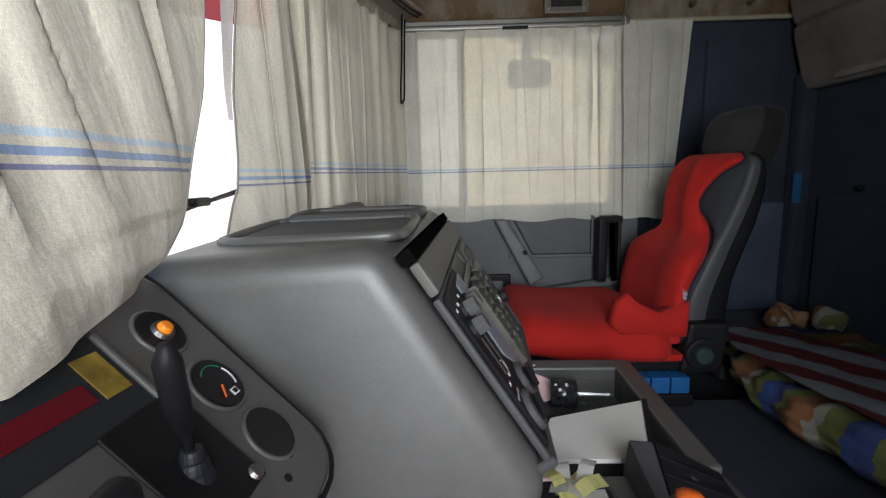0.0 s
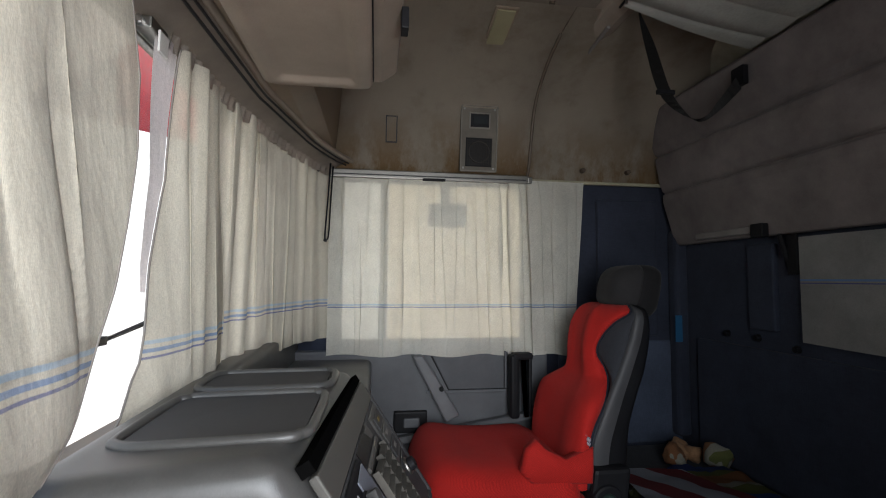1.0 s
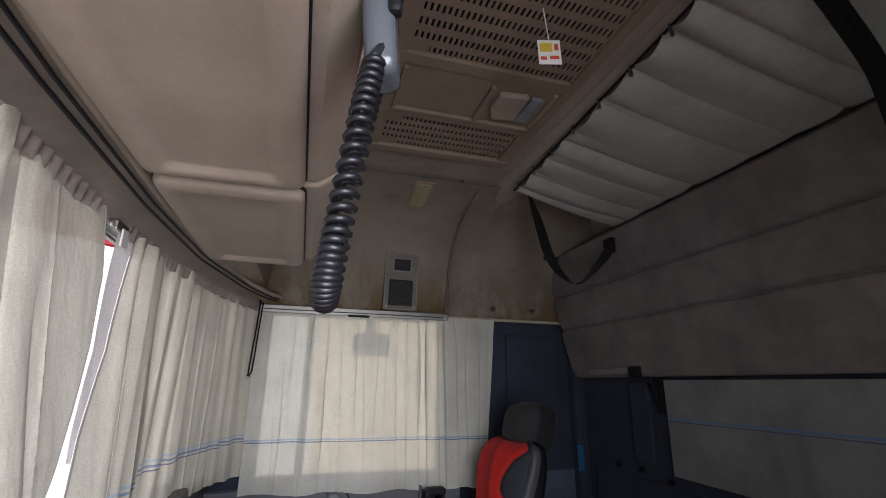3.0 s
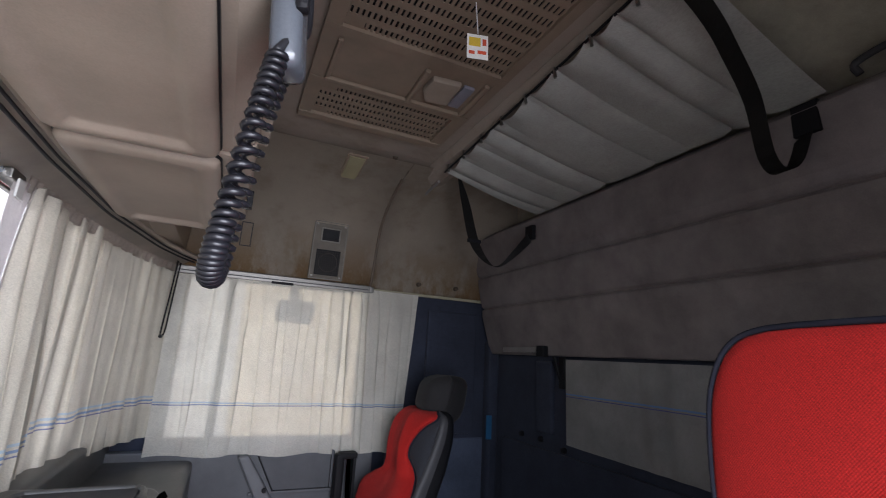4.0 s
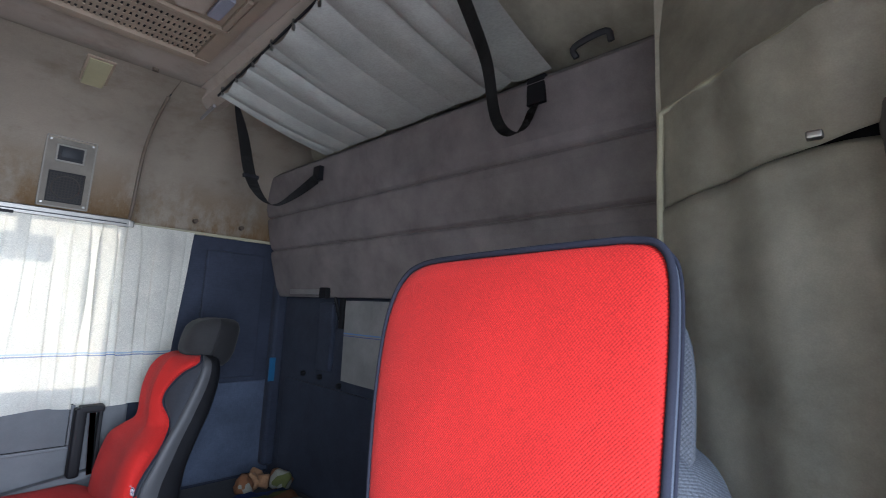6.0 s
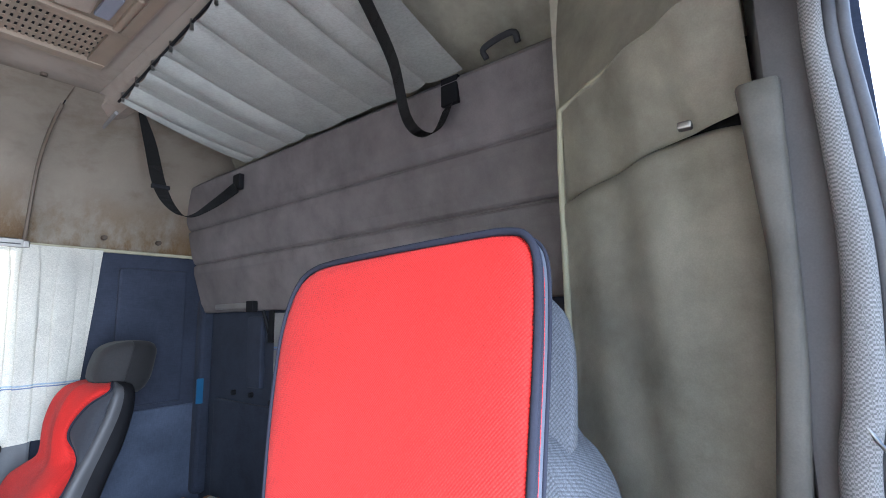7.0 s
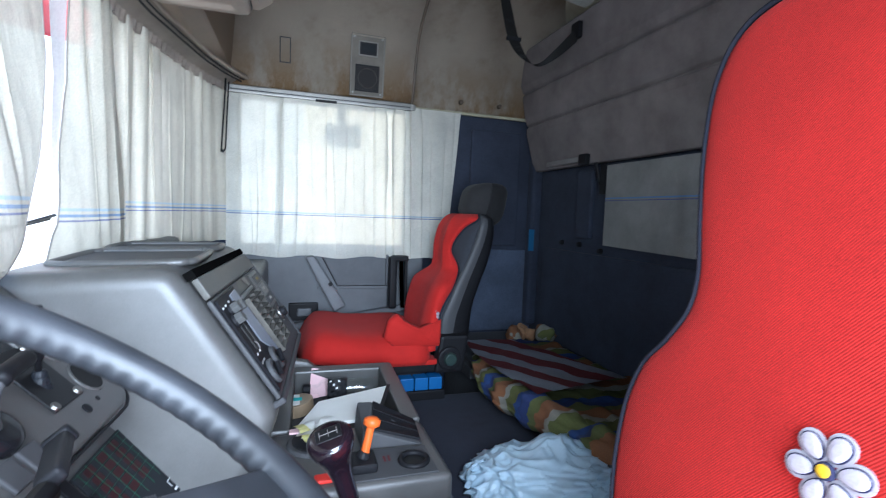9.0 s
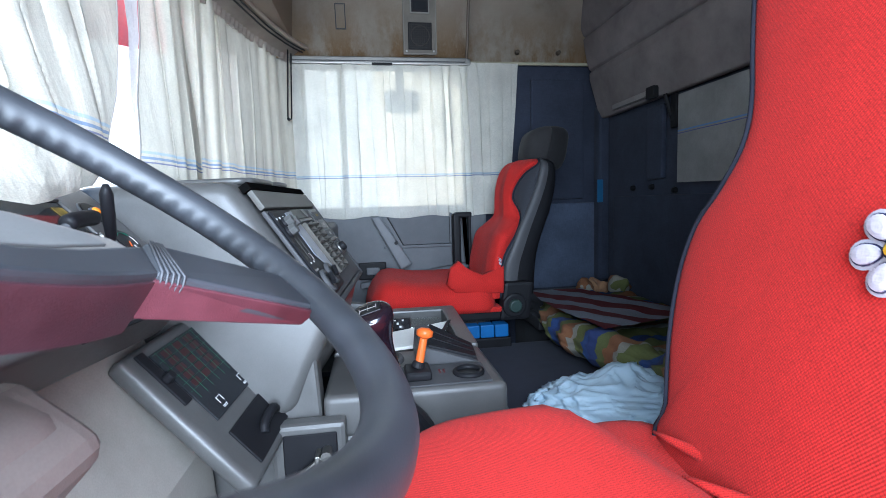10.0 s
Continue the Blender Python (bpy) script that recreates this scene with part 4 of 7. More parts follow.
def bunk_x(z):
    return 1.155 - (z - 1.22) * 0.20


prof = [(bunk_x(1.225) + 0.01, 1.225), (bunk_x(1.40) - 0.004, 1.39), (bunk_x(1.43), 1.423), (bunk_x(1.43) + 0.014, 1.43), (bunk_x(1.43), 1.437), (bunk_x(1.47) - 0.004, 1.47), (bunk_x(1.55) - 0.004, 1.55), (bunk_x(1.585), 1.578), (bunk_x(1.585) + 0.014, 1.585), (bunk_x(1.585), 1.592), (bunk_x(1.62) - 0.004, 1.62), (bunk_x(1.78), 1.765), (bunk_x(1.78) + 0.03, 1.79), (1.20, 1.79), (1.225, 1.24), (1.20, 1.21), (1.17, 1.21)]
part("mattress_board", prism(prof, "y", 0.185, 2.12, 0.004, 1), BUNK, bunk)
part("lower_rail", block(1.15, 1.17, 1.7, 1.97, 1.222, 1.245, 0.004), RAIL, bunk, "grey metal hinge plate")
part("latch", block(1.135, 1.16, 1.635, 1.685, 1.205, 1.25, 0.004), BLACK, bunk, "black plastic bunk latch")
part("catch", rod((1.165, 1.605, 1.21), (1.20, 1.60, 1.10), 0.007, 0.009, 8), BLACK, bunk)
shift(bunk, (0.0, -0.05, -0.018))


def flap_cloth(u, v):
    top = Vector((0.655 - 0.05 * u, 1.58 - 1.07 * u, 1.85 + 0.02 * u))
    low = Vector((1.092, 1.605 - 1.06 * u, 1.760 + 0.005 * u))
    p = top.lerp(low, v)
    p.z -= 0.012 * math.sin(math.pi * v)
    k = u * 0.80 - v * 0.03
    ph = k * 62 + 1.6 * math.sin(k * 13 + 5) + 0.8 * math.sin(k * 29)
    crease = 1 - abs(math.sin(ph / 2)) ** 0.6                # narrow creases between broad soft swells
    p.z += 0.036 * (crease - 0.3) * (0.6 + 0.4 * math.sin(k * 19 + 2)) * (0.9 - 0.5 * v) * min(1, 12 * u) - 0.013 * abs(math.sin(math.pi * (1.58 - p.y - 0.02) / 0.135)) * (1 - v) ** 5
    return p


flap = thing("bunk_curtain", (0.85, 1.0, 1.85), "off-white gathered cloth hanging from the ceiling beam to the bunk edge", "curtain")
part("cloth", sheet(flap_cloth, 260, 50), FLAP, flap, smooth=True)
part("cord", tube([(0.655 - 0.05 * k / 10, 1.60 - 1.2 * k / 10, 1.853 + 0.02 * k / 10) for k in range(11)], 0.004, 6), BLACK, flap)
for k in range(9):
    y = 1.56 - k * 0.135
    part("hook", rod((0.655 - 0.05 * (1.58 - y) / 1.14, y, 1.842), (0.655 - 0.05 * (1.58 - y) / 1.14, y + 0.004, 1.872), 0.0045, seg=6), METAL, flap)
shift(flap, (-0.050, -0.095, -0.004), size=0.98, about=(0.94, 1.25, 1.81))
single("beam_bar", join(block(0.645, 0.672, 1.90, 2.03, 1.832, 1.85, 0.004), rod((0.64, 1.62, 1.858), (0.66, 2.0, 1.85), 0.006, seg=8)), RAIL, "grey metal bar end on the ceiling beam", "rail", kind="structure")

strap = thing("bunk_strap", (0.95, 1.6, 1.7), "black webbing strap looped from the ceiling to the bunk", "strap", "bunk straps")
band = smooth_line([(0.70, 1.575, 1.86), (0.74, 1.578, 1.74), (0.77, 1.56, 1.60), (0.80, 1.52, 1.52), (0.85, 1.51, 1.50), (0.95, 1.56, 1.57), (1.05, 1.60, 1.66)], 6)
turn = smooth_line([(0.45, 0.6, 0.1), (0.8, 0.2, 0.15), (0.9, 0.1, 0.25), (0.7, 0.5, 0.3), (0.5, 0.8, 0.05), (0.6, 0.6, -0.35), (0.65, 0.3, -0.6)], 6)
part("webbing", sheet(lambda u, v: band[round(u * 36)] + turn[round(u * 36)].normalized() * 0.022 * (2 * v - 1), 36, 1, 0.002), STRAP, strap, smooth=True)
part("buckle", block(0.745, 0.80, 1.552, 1.566, 1.588, 1.602, 0.003), BLACK, strap)
part("anchor", block(1.052, 1.072, 1.585, 1.635, 1.655, 1.715, 0.003), BLACK, strap)
shift(strap, (-0.03, -0.072, 0.0))
strap2 = thing("bunk_strap", (0.95, 0.5, 1.7), "black webbing strap looped from the ceiling to the bunk", "strap", "bunk straps")
part("webbing", ribbon([(0.545, 0.418, 1.795), (0.625, 0.436, 1.790), (0.690, 0.450, 1.772), (0.74, 0.460, 1.740), (0.82, 0.475, 1.67), (0.88, 0.495, 1.575), (0.955, 0.512, 1.562), (1.02, 0.515, 1.60), (1.07, 0.51, 1.70)], (0.4, 0.9, 0.12), 0.050), STRAP, strap2, smooth=True)
part("anchor", block(1.05, 1.075, 0.475, 0.53, 1.67, 1.745, 0.003), BLACK, strap2)
shift(strap2, (-0.006, 0.012, 0.016))
single("grab_handle", tube(smooth_line([(1.08, 0.42, 1.79), (1.07, 0.42, 1.815), (1.07, 0.34, 1.825), (1.08, 0.33, 1.80)], 5), 0.008, 8), DASH_DARK, "dark folding handle on the bunk edge", "handle", smooth=True)

latch = thing("bunk_latch", (0.93, 0.178, 1.38), "black wire and catch at the end of the upper bunk", "latch")
part("catch", block(0.975, 0.995, 0.170, 0.186, 1.365, 1.42, 0.004), BLACK, latch)
part("wire", tube(smooth_line([(0.985, 0.175, 1.42), (0.975, 0.172, 1.45), (0.985, 0.176, 1.49), (0.975, 0.174, 1.53), (0.985, 0.176, 1.56)], 6), 0.003, 6), BLACK, latch, smooth=True)

# ---- rear window curtain, bolts and bits on the rear wall ----
rear = thing("rear_curtain", (1.21, 1.2, 1.2), "cream curtain in a shade-darkened grey with a blue stripe below the upper bunk", "curtain")
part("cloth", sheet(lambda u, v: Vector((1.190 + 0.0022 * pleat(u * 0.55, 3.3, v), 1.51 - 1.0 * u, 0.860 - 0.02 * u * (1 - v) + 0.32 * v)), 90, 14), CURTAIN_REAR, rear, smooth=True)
single("catch_strip", block(1.185, 1.195, 1.515, 1.55, 1.065, 1.19, 0.003), BLACK, "black rubber strap end on the rear wall", "strap end")
for y, z in ((1.70, 0.850), (1.55, 0.832), (1.20, 0.800), (0.87, 0.795), (1.84, 0.850)):
    single("wall_bolt", rod((X_REAR, y, z), (X_REAR - 0.016, y, z), 0.013, 0.010, 10, 0.002), BLACK, "dark round bolt head on the rear wall", "bolt", "rear wall bolts")
single("blue_tape", block(1.145, 1.175, 2.045, 2.052, 0.79, 0.90, 0.002), plain("blue_tape_plastic", (0.025, 0.12, 0.25), 0.5), "strip of bright blue tape on the side wall", "tape")

# ---- driver's side: vinyl panel, trims and door pillar ----
def side_vinyl(u, z):
    p = Vector((0.905, 0.165, z)).lerp(Vector((0.79, -0.127, z)), u)
    p.x -= 0.030 * math.sin(math.pi * u) * (1 - 0.4 * (z - 0.3) / 1.2) + 0.005 * math.sin(u * 9 + z * 1.4) + 0.004 * math.sin(u * 19 + z * 3)
    return p


def slit(u):
    return 1.347 + 0.045 * u - 0.05 * max(0, u - 0.72)


def lower_vinyl(u, v):
    z = 0.30 + (slit(u) - 0.30) * v
    p = side_vinyl(u, z)
    p.x -= 0.012 * math.exp(-((slit(u) - 0.03 - z) / 0.03) ** 2) * math.sin(math.pi * min(1, u * 1.2 + 0.1))
    p.x += 0.02 * max(0, (z - slit(u) + 0.012) / 0.012)
    return p


def upper_vinyl(u, v):
    z0 = slit(u) - 0.001 + 0.020 * max(0, (u - 0.74) / 0.26) ** 1.2
    p = side_vinyl(u, z0 + (1.51 - z0) * v)
    p.x += -0.095 * u * v ** 1.6 + 0.008 * (1 - v) ** 3 - 0.008 * v * math.exp(-((u - 0.78) / 0.08) ** 2) + 0.006
    return p


single("side_panel", sheet(lower_vinyl, 44, 80, 0.008), OLIVE, "olive-grey soft vinyl panel behind the driver's seat", "vinyl panel", kind="structure", smooth=True)
single("side_panel_flap", sheet(upper_vinyl, 44, 24, 0.008), OLIVE, "olive-grey vinyl flap with an open seam below", "vinyl panel", kind="structure", smooth=True)
# black sheet added so that the open seam shows as deep shade
single("side_panel_dark_sheet", sheet(lambda u, v: side_vinyl(u, 0.3 + 1.2 * v) + Vector((0.035, 0.0, 0)), 20, 10, 0.004), BLACK, "added black sheet for the shade behind the vinyl panel", "backing", kind="structure")
single("seam_clip", block(0.775, 0.79, -0.062, -0.045, 1.376, 1.386, 0.003), METAL, "small bare metal clip on the vinyl seam", "clip")
single("side_panel_upper", sheet(lambda u, v: Vector((0.912 - 0.19 * u, 0.165 - 0.255 * u, 1.51)).lerp(Vector((0.97 - 0.16 * u, 0.19 - 0.25 * u, 2.0)), v), 6, 8, 0.012), OLIVE, "olive-grey vinyl panel rising to the ceiling", "vinyl panel", kind="structure")
single("side_trim", tube([(0.90, 0.17, 0.3), (0.898, 0.168, 1.0), (0.902, 0.166, 1.4), (0.906, 0.163, 1.512), (0.85, 0.083, 1.514), (0.72, -0.09, 1.512), (0.68, -0.15, 1.51)], 0.006, 8), TRIM, "cream edge trim around the vinyl panel", "trim", kind="structure", smooth=True)
single("side_filler", block(0.93, X_REAR, -0.12, 0.18, 0.0, 2.0), OLIVE, "closed end of the sleeping space", "partition", kind="structure")
pillar = thing("door_pillar", (0.80, -0.2, 0.0), "grey door pillar at the open driver's doorway", "door pillar", kind="structure")
COVER_IN = [(0.0, -0.100), (0.97, -0.110), (1.10, -0.123), (1.19, -0.128), (1.307, -0.121), (1.40, -0.115)]
COVER_OUT = [(0.0, -0.130), (0.97, -0.136), (1.10, -0.147), (1.19, -0.150), (1.307, -0.152), (1.40, -0.154)]


def pillar_cover(u, v):
    z = 1.383 * min(1.0, v / 0.94)
    a, b = lerp_table(COVER_IN, z), lerp_table(COVER_OUT, z)
    ring = [(0.82, a + 0.006), (0.722, a + 0.002), (0.712, a), (0.7075, a - 0.003), (0.706, a - 0.008), (0.7055, (a + b) / 2), (0.706, b + 0.006), (0.708, b + 0.002), (0.714, b), (0.73, b - 0.001), (0.82, b - 0.002)]
    x, y = ring[round(u * 10)]
    top = max(0, (v - 0.94) / 0.06)
    return Vector((x + (0.80 - x) * top ** 2, y, z + 0.004 * math.sin(math.pi / 2 * top)))


PADDING = [(-0.165, 0.0), (-0.167, 0.7), (-0.170, 0.98), (-0.182, 1.075), (-0.191, 1.19), (-0.1885, 1.296), (-0.184, 1.39), (-0.184, 1.44), (-0.190, 1.56)]
pad_line = smooth_line([(0.706, y, z) for y, z in PADDING], 6)
thick = [0.0145 - 0.0055 * max(0.0, min(1.0, (p.z - 1.10) / 0.30)) for p in pad_line]
part("cover", sheet(pillar_cover, 10, 50), plain("olive_brown_plastic", (0.125, 0.116, 0.099), 0.6, relief=0.25, wear=0.15, spec=0.12), pillar, "olive-grey plastic pillar cover", True)
part("jamb", prism([(0.724, -0.140), (0.88, -0.125), (0.88, -0.224), (0.722, -0.212)], "z", 0.0, 1.60, 0.004, 2), plain("dull_jamb_paint", (0.10, 0.096, 0.095), 0.6, spec=0.15), pillar)
part("padding", tube(pad_line, 0.0145, 16, radii=thick), basket("woven_grey_padding", (0.27, 0.262, 0.25), (0.14, 0.137, 0.131), 0.0021), pillar, "woven light grey edge padding", True)
for off, r in ((0.006, 0.0062), (0.017, 0.0056)):
    part("seal", tube([(0.712, p.y - k - off * 0.9, p.z) for p, k in zip(pad_line, thick)], r, 10), plain("grey_seal_rubber", (0.10, 0.10, 0.105), 0.5), pillar, "ribbed rubber door seal", True)
hook = thing("coat_hook", (0.71, -0.177, 1.06), "bent bare metal coat hook on the door pillar", "hook")
part("plate", block(0.710, 0.718, -0.181, -0.174, 1.062, 1.088, 0.002), RAIL, hook)
part("wire", tube(smooth_line([(0.709, -0.176, 1.085), (0.695, -0.176, 1.06), (0.693, -0.185, 1.04), (0.685, -0.195, 1.025), (0.683, -0.197, 1.005)], 5), 0.002, 6), METAL, hook, smooth=True)
scarf = thing("door_curtain", (0.6, -0.25, 1.5), "gathered end of a pale cloth above the doorway", "curtain")
part("cloth", sheet(lambda u, v: Vector((0.56 + 0.12 * u, -0.165 - 0.03 * v - 0.02 * u + 0.008 * pleat(u * 0.5, 1.0, v), 1.549 - 0.15 * v + 0.03 * u)), 30, 8), CURTAIN_PLAIN, scarf, smooth=True)

# ---- passenger door trim ----
door = thing("door_trim", (0.2, 2.16, 0.1), "grey plastic passenger door trim with pull handle and pocket", "door trim")
part("panel", block(-0.42, 0.62, 2.145, 2.198, 0.05, 0.778, 0.01, 2), DOOR_GREY, door)
part("pocket", join(block(0.135, 0.455, 2.132, 2.143, 0.615, 0.628, 0.004), block(0.442, 0.455, 2.132, 2.143, 0.63, 0.77, 0.004), hexa(((0.205, 2.132, 0.628), (0.22, 2.132, 0.628), (0.22, 2.143, 0.628), (0.205, 2.143, 0.628)), ((0.13, 2.132, 0.77), (0.145, 2.132, 0.77), (0.145, 2.143, 0.77), (0.13, 2.143, 0.77)))), DOOR_GREY, door)
part("pocket_groove", prism([(0.214, 0.622), (0.449, 0.622), (0.449, 0.772), (0.142, 0.772)], "y", 2.1425, 2.1452), BLACK, door)
part("pocket_face", prism([(0.225, 0.63), (0.44, 0.63), (0.44, 0.765), (0.155, 0.765)], "y", 2.1385, 2.1445, 0.002), plain("door_pocket_grey", (0.105, 0.11, 0.12), 0.55), door)
grip = part("pull_handle", hexa(((0.206, 2.085, 0.520), (0.260, 2.085, 0.546), (0.260, 2.144, 0.546), (0.206, 2.144, 0.520)), ((0.078, 2.09, 0.764), (0.118, 2.09, 0.769), (0.118, 2.144, 0.769), (0.078, 2.144, 0.764)), 0.012, 3), plain("pale_handle_plastic", (0.165, 0.170, 0.180), 0.45), door, "moulded pull handle")
part("bolt", rod((0.187, 2.12, 0.645), (0.187, 2.075, 0.645), 0.010, 0.008, 12), BLACK, grip)
lt = part("latch_box", block(0.015, 0.14, 2.12, 2.144, 0.478, 0.556, 0.006, 2), BLACK, door)
part("lever", block(0.05, 0.11, 2.108, 2.122, 0.50, 0.535, 0.006, 2), DOOR_GREY, lt)
part("lower_ledge", hexa(((0.02, 2.10, 0.44), (0.62, 2.10, 0.53), (0.62, 2.144, 0.53), (0.02, 2.144, 0.44)), ((0.02, 2.11, 0.465), (0.62, 2.11, 0.555), (0.62, 2.144, 0.555), (0.02, 2.144, 0.465)), 0.006), DOOR_GREY, door)
shift(door, (-0.030, -0.092, -0.008))

# ---- dashboard ----
dash = thing("dashboard", (-0.2, 1.0, 0.4), "worn grey moulded truck dashboard with a raised centre binnacle", "dashboard")
near = [(-0.425, 0.735, 0.852), (-0.183, 0.762, 0.860), (-0.013, 0.742, 0.605), (-0.09, 0.722, 0.445), (-0.53, 0.72, 0.38)]
far = [(-0.425, 1.27, 0.862), (-0.138, 1.228, 0.864), (0.014, 1.185, 0.622), (-0.03, 1.19, 0.445), (-0.53, 1.5, 0.38)]
bm = bmesh.new()
va, vb = [bm.verts.new(p) for p in near], [bm.verts.new(p) for p in far]
bm.faces.new(va)
bm.faces.new(vb)
for i in range(5):
    bm.faces.new((va[i], va[(i + 1) % 5], vb[(i + 1) % 5], vb[i]))
bmesh.ops.recalc_face_normals(bm, faces=bm.faces)
part("binnacle", bevel(bm, 0.034, 6, 20), DASH, dash, smooth=True)
part("top", join(block(-0.50, -0.435, -0.12, 0.60, 0.70, 0.835, 0.012, 3), block(-0.50, -0.43, 0.60, 1.08, 0.70, 0.79, 0.02, 3), block(-0.455, -0.38, 1.08, 2.14, 0.70, 0.853, 0.02, 3)), DASH, dash, smooth=True)
part("passenger_side", block(-0.45, -0.10, 1.44, 2.12, 0.42, 0.74, 0.03, 4), DASH, dash, smooth=True)
part("knee_panel", prism([(-0.48, 0.74), (-0.345, 0.68), (-0.225, 0.43), (-0.20, 0.05), (-0.48, 0.05)], "y", -0.10, 0.71, 0.015), plain("beige_grey_plastic", (0.34, 0.31, 0.275), 0.5), dash)

part("lower_side", hexa(((-0.26, 0.734, 0.28), (-0.035, 0.734, 0.28), (-0.035, 0.80, 0.28), (-0.26, 0.80, 0.28)), ((-0.26, 0.738, 0.60), (-0.05, 0.742, 0.56), (-0.05, 0.80, 0.56), (-0.26, 0.80, 0.60)), 0.012, 3), DASH, dash, smooth=False)

# recessed tray on the binnacle's top
def top_z(x, y):
    """Height of the binnacle's gently sloping top."""
    a = (x + 0.425) / 0.245
    b = (y - 0.735) / 0.50
    return (0.852 + 0.008 * a) * (1 - b) + (0.864 + 0.002 * a) * b


quad = ((-0.372, 0.835), (-0.170, 0.835), (-0.170, 1.19), (-0.372, 1.19))
part("tray", hexa([(x, y, top_z(x, y) - 0.004) for x, y in quad], [(x, y, top_z(x, y) + 0.0012) for x, y in quad], 0.0008, 1), DASH_DARK, dash, "dark grey ribbed tray")
for x0, x1, y0, y1 in ((-0.380, -0.163, 0.828, 1.035), (-0.378, -0.160, 1.065, 1.197)):
    k = 0.035
    loop_ = [(x0 + k, y0), (x1 - k, y0), (x1 - 0.3 * k, y0 + 0.3 * k), (x1, y0 + k), (x1, y1 - k), (x1 - 0.3 * k, y1 - 0.3 * k), (x1 - k, y1), (x0 + k, y1), (x0 + 0.3 * k, y1 - 0.3 * k), (x0, y1 - k), (x0, y0 + k), (x0 + 0.3 * k, y0 + 0.3 * k), (x0 + k, y0)]
    part("tray_rim", tube([(p.x, p.y, top_z(p.x, p.y) + 0.0005) for p in smooth_line([(a, b, 0) for a, b in loop_], 4)[:-1]], 0.0066, 10, True), DASH, dash, smooth=True)

FM = frame_of((-0.165, 0.76, 0.848), (0.069, 0.9976, 0.0), (-0.5491, 0.038, 0.8349))


def on_fascia(u0, u1, v0, v1, h0, h1, r=0.002, seg=1):
    return block(u0, u1, -v1, -v0, h0, h1, r, seg, FM)


def fascia_at(u, v, h):
    return FM @ Vector((u, -v, h))


def fascia_quad(corners, h0, h1, r=0.001):
    return hexa([fascia_at(u, v, h0) for u, v in corners], [fascia_at(u, v, h1) for u, v in corners], r, 1)


part("lid_gap", on_fascia(0.012, 0.440, -0.002, 0.0122, -0.004, 0.0128, 0.0), plain("matt_black_gap", (0.004, 0.004, 0.004), 1.0, relief=0, spec=0.0), dash)
part("lid", on_fascia(0.008, 0.446, 0.0145, 0.0535, 0.002, 0.0135, 0.003, 2), plain("olive_grey_plastic", (0.098, 0.095, 0.086), 0.5), dash, "olive-grey hinged lid")
part("fascia", on_fascia(0.006, 0.450, 0.0565, 0.262, 0.001, 0.010, 0.004, 2), DASH_DARK, dash)
heater = part("heater_panel", fascia_quad(((0.008, 0.061), (0.150, 0.059), (0.166, 0.250), (0.008, 0.252)), 0.0098, 0.0155, 0.003), BLACK, dash, "black heater panel with knobs and a blue-grey strip")
part("strip", fascia_quad(((0.090, 0.069), (0.143, 0.066), (0.157, 0.232), (0.084, 0.170)), 0.0157, 0.0178, 0.001), plain("blue_grey_strip", (0.19, 0.205, 0.24), 0.35), heater, "smooth blue-grey strip")
out = (FM.to_3x3() @ Vector((0, 0, 1))).normalized()
for u, v in ((0.086, 0.094), (0.050, 0.091), (0.034, 0.109)):
    c = fascia_at(u, v, 0.0155)
    kn = part("knob", rod(c, c + out * 0.017, 0.0115, 0.0105, 6, 0.0015), plain("dusty_knob_plastic", (0.07, 0.07, 0.068), 0.6) if u > 0.08 else bpy.data.materials["dusty_knob_plastic"], heater)
    part("collar", rod(c - out * 0.001, c + out * 0.004, 0.0135, 0.0130, 18), BLACK, kn)
for u in (0.036, 0.060):
    part("slot", fascia_quad(((u, 0.122), (u + 0.006, 0.122), (u + 0.006, 0.172), (u, 0.172)), 0.0153, 0.0166, 0.0006), plain("dusty_slot_plastic", (0.055, 0.053, 0.05), 0.7) if u < 0.05 else bpy.data.materials["dusty_slot_plastic"], heater)
for u, v in ((0.014, 0.078), (0.036, 0.077), (0.064, 0.075), (0.022, 0.176), (0.046, 0.176), (0.016, 0.192), (0.026, 0.192), (0.036, 0.192)):
    part("mark", fascia_quad(((u, v), (u + 0.006, v), (u + 0.006, v + 0.004), (u, v + 0.004)), 0.0155, 0.0160, 0.0), WHITE_MARK if v < 0.18 else RAIL, heater)
part("symbol", tube(smooth_line([fascia_at(0.050, 0.160, 0.0162), fascia_at(0.058, 0.164, 0.0162), fascia_at(0.058, 0.174, 0.0162), fascia_at(0.048, 0.178, 0.0162)], 4), 0.0009, 5), RAIL, heater)
for u, v in ((0.040, 0.222), (0.102, 0.216)):
    c = fascia_at(u, v, 0.0153)
    dial = part("dial", rod(c, c + out * 0.0075, 0.0250, 0.0225, 24, 0.003), DASH_DARK, heater)
    part("cap", rod(c + out * 0.0060, c + out * 0.0085, 0.0160, 0.0155, 20, 0.001), GAUGE_FACE, dial)
    part("bar", rod(c + out * 0.012 - FM.to_3x3() @ Vector((0.010, 0.008, 0)), c + out * 0.012 + FM.to_3x3() @ Vector((0.010, 0.008, 0)), 0.0045, seg=8), BLACK, dial)
nook = part("shelf", fascia_quad(((0.168, 0.059), (0.296, 0.058), (0.302, 0.082), (0.170, 0.083)), 0.0098, 0.0110, 0.001), GAUGE_FACE, dash, "small dark recess")
part("cheek", fascia_quad(((0.258, 0.060), (0.296, 0.0595), (0.300, 0.0805), (0.280, 0.081)), 0.0111, 0.0125, 0.0008), DASH, nook)
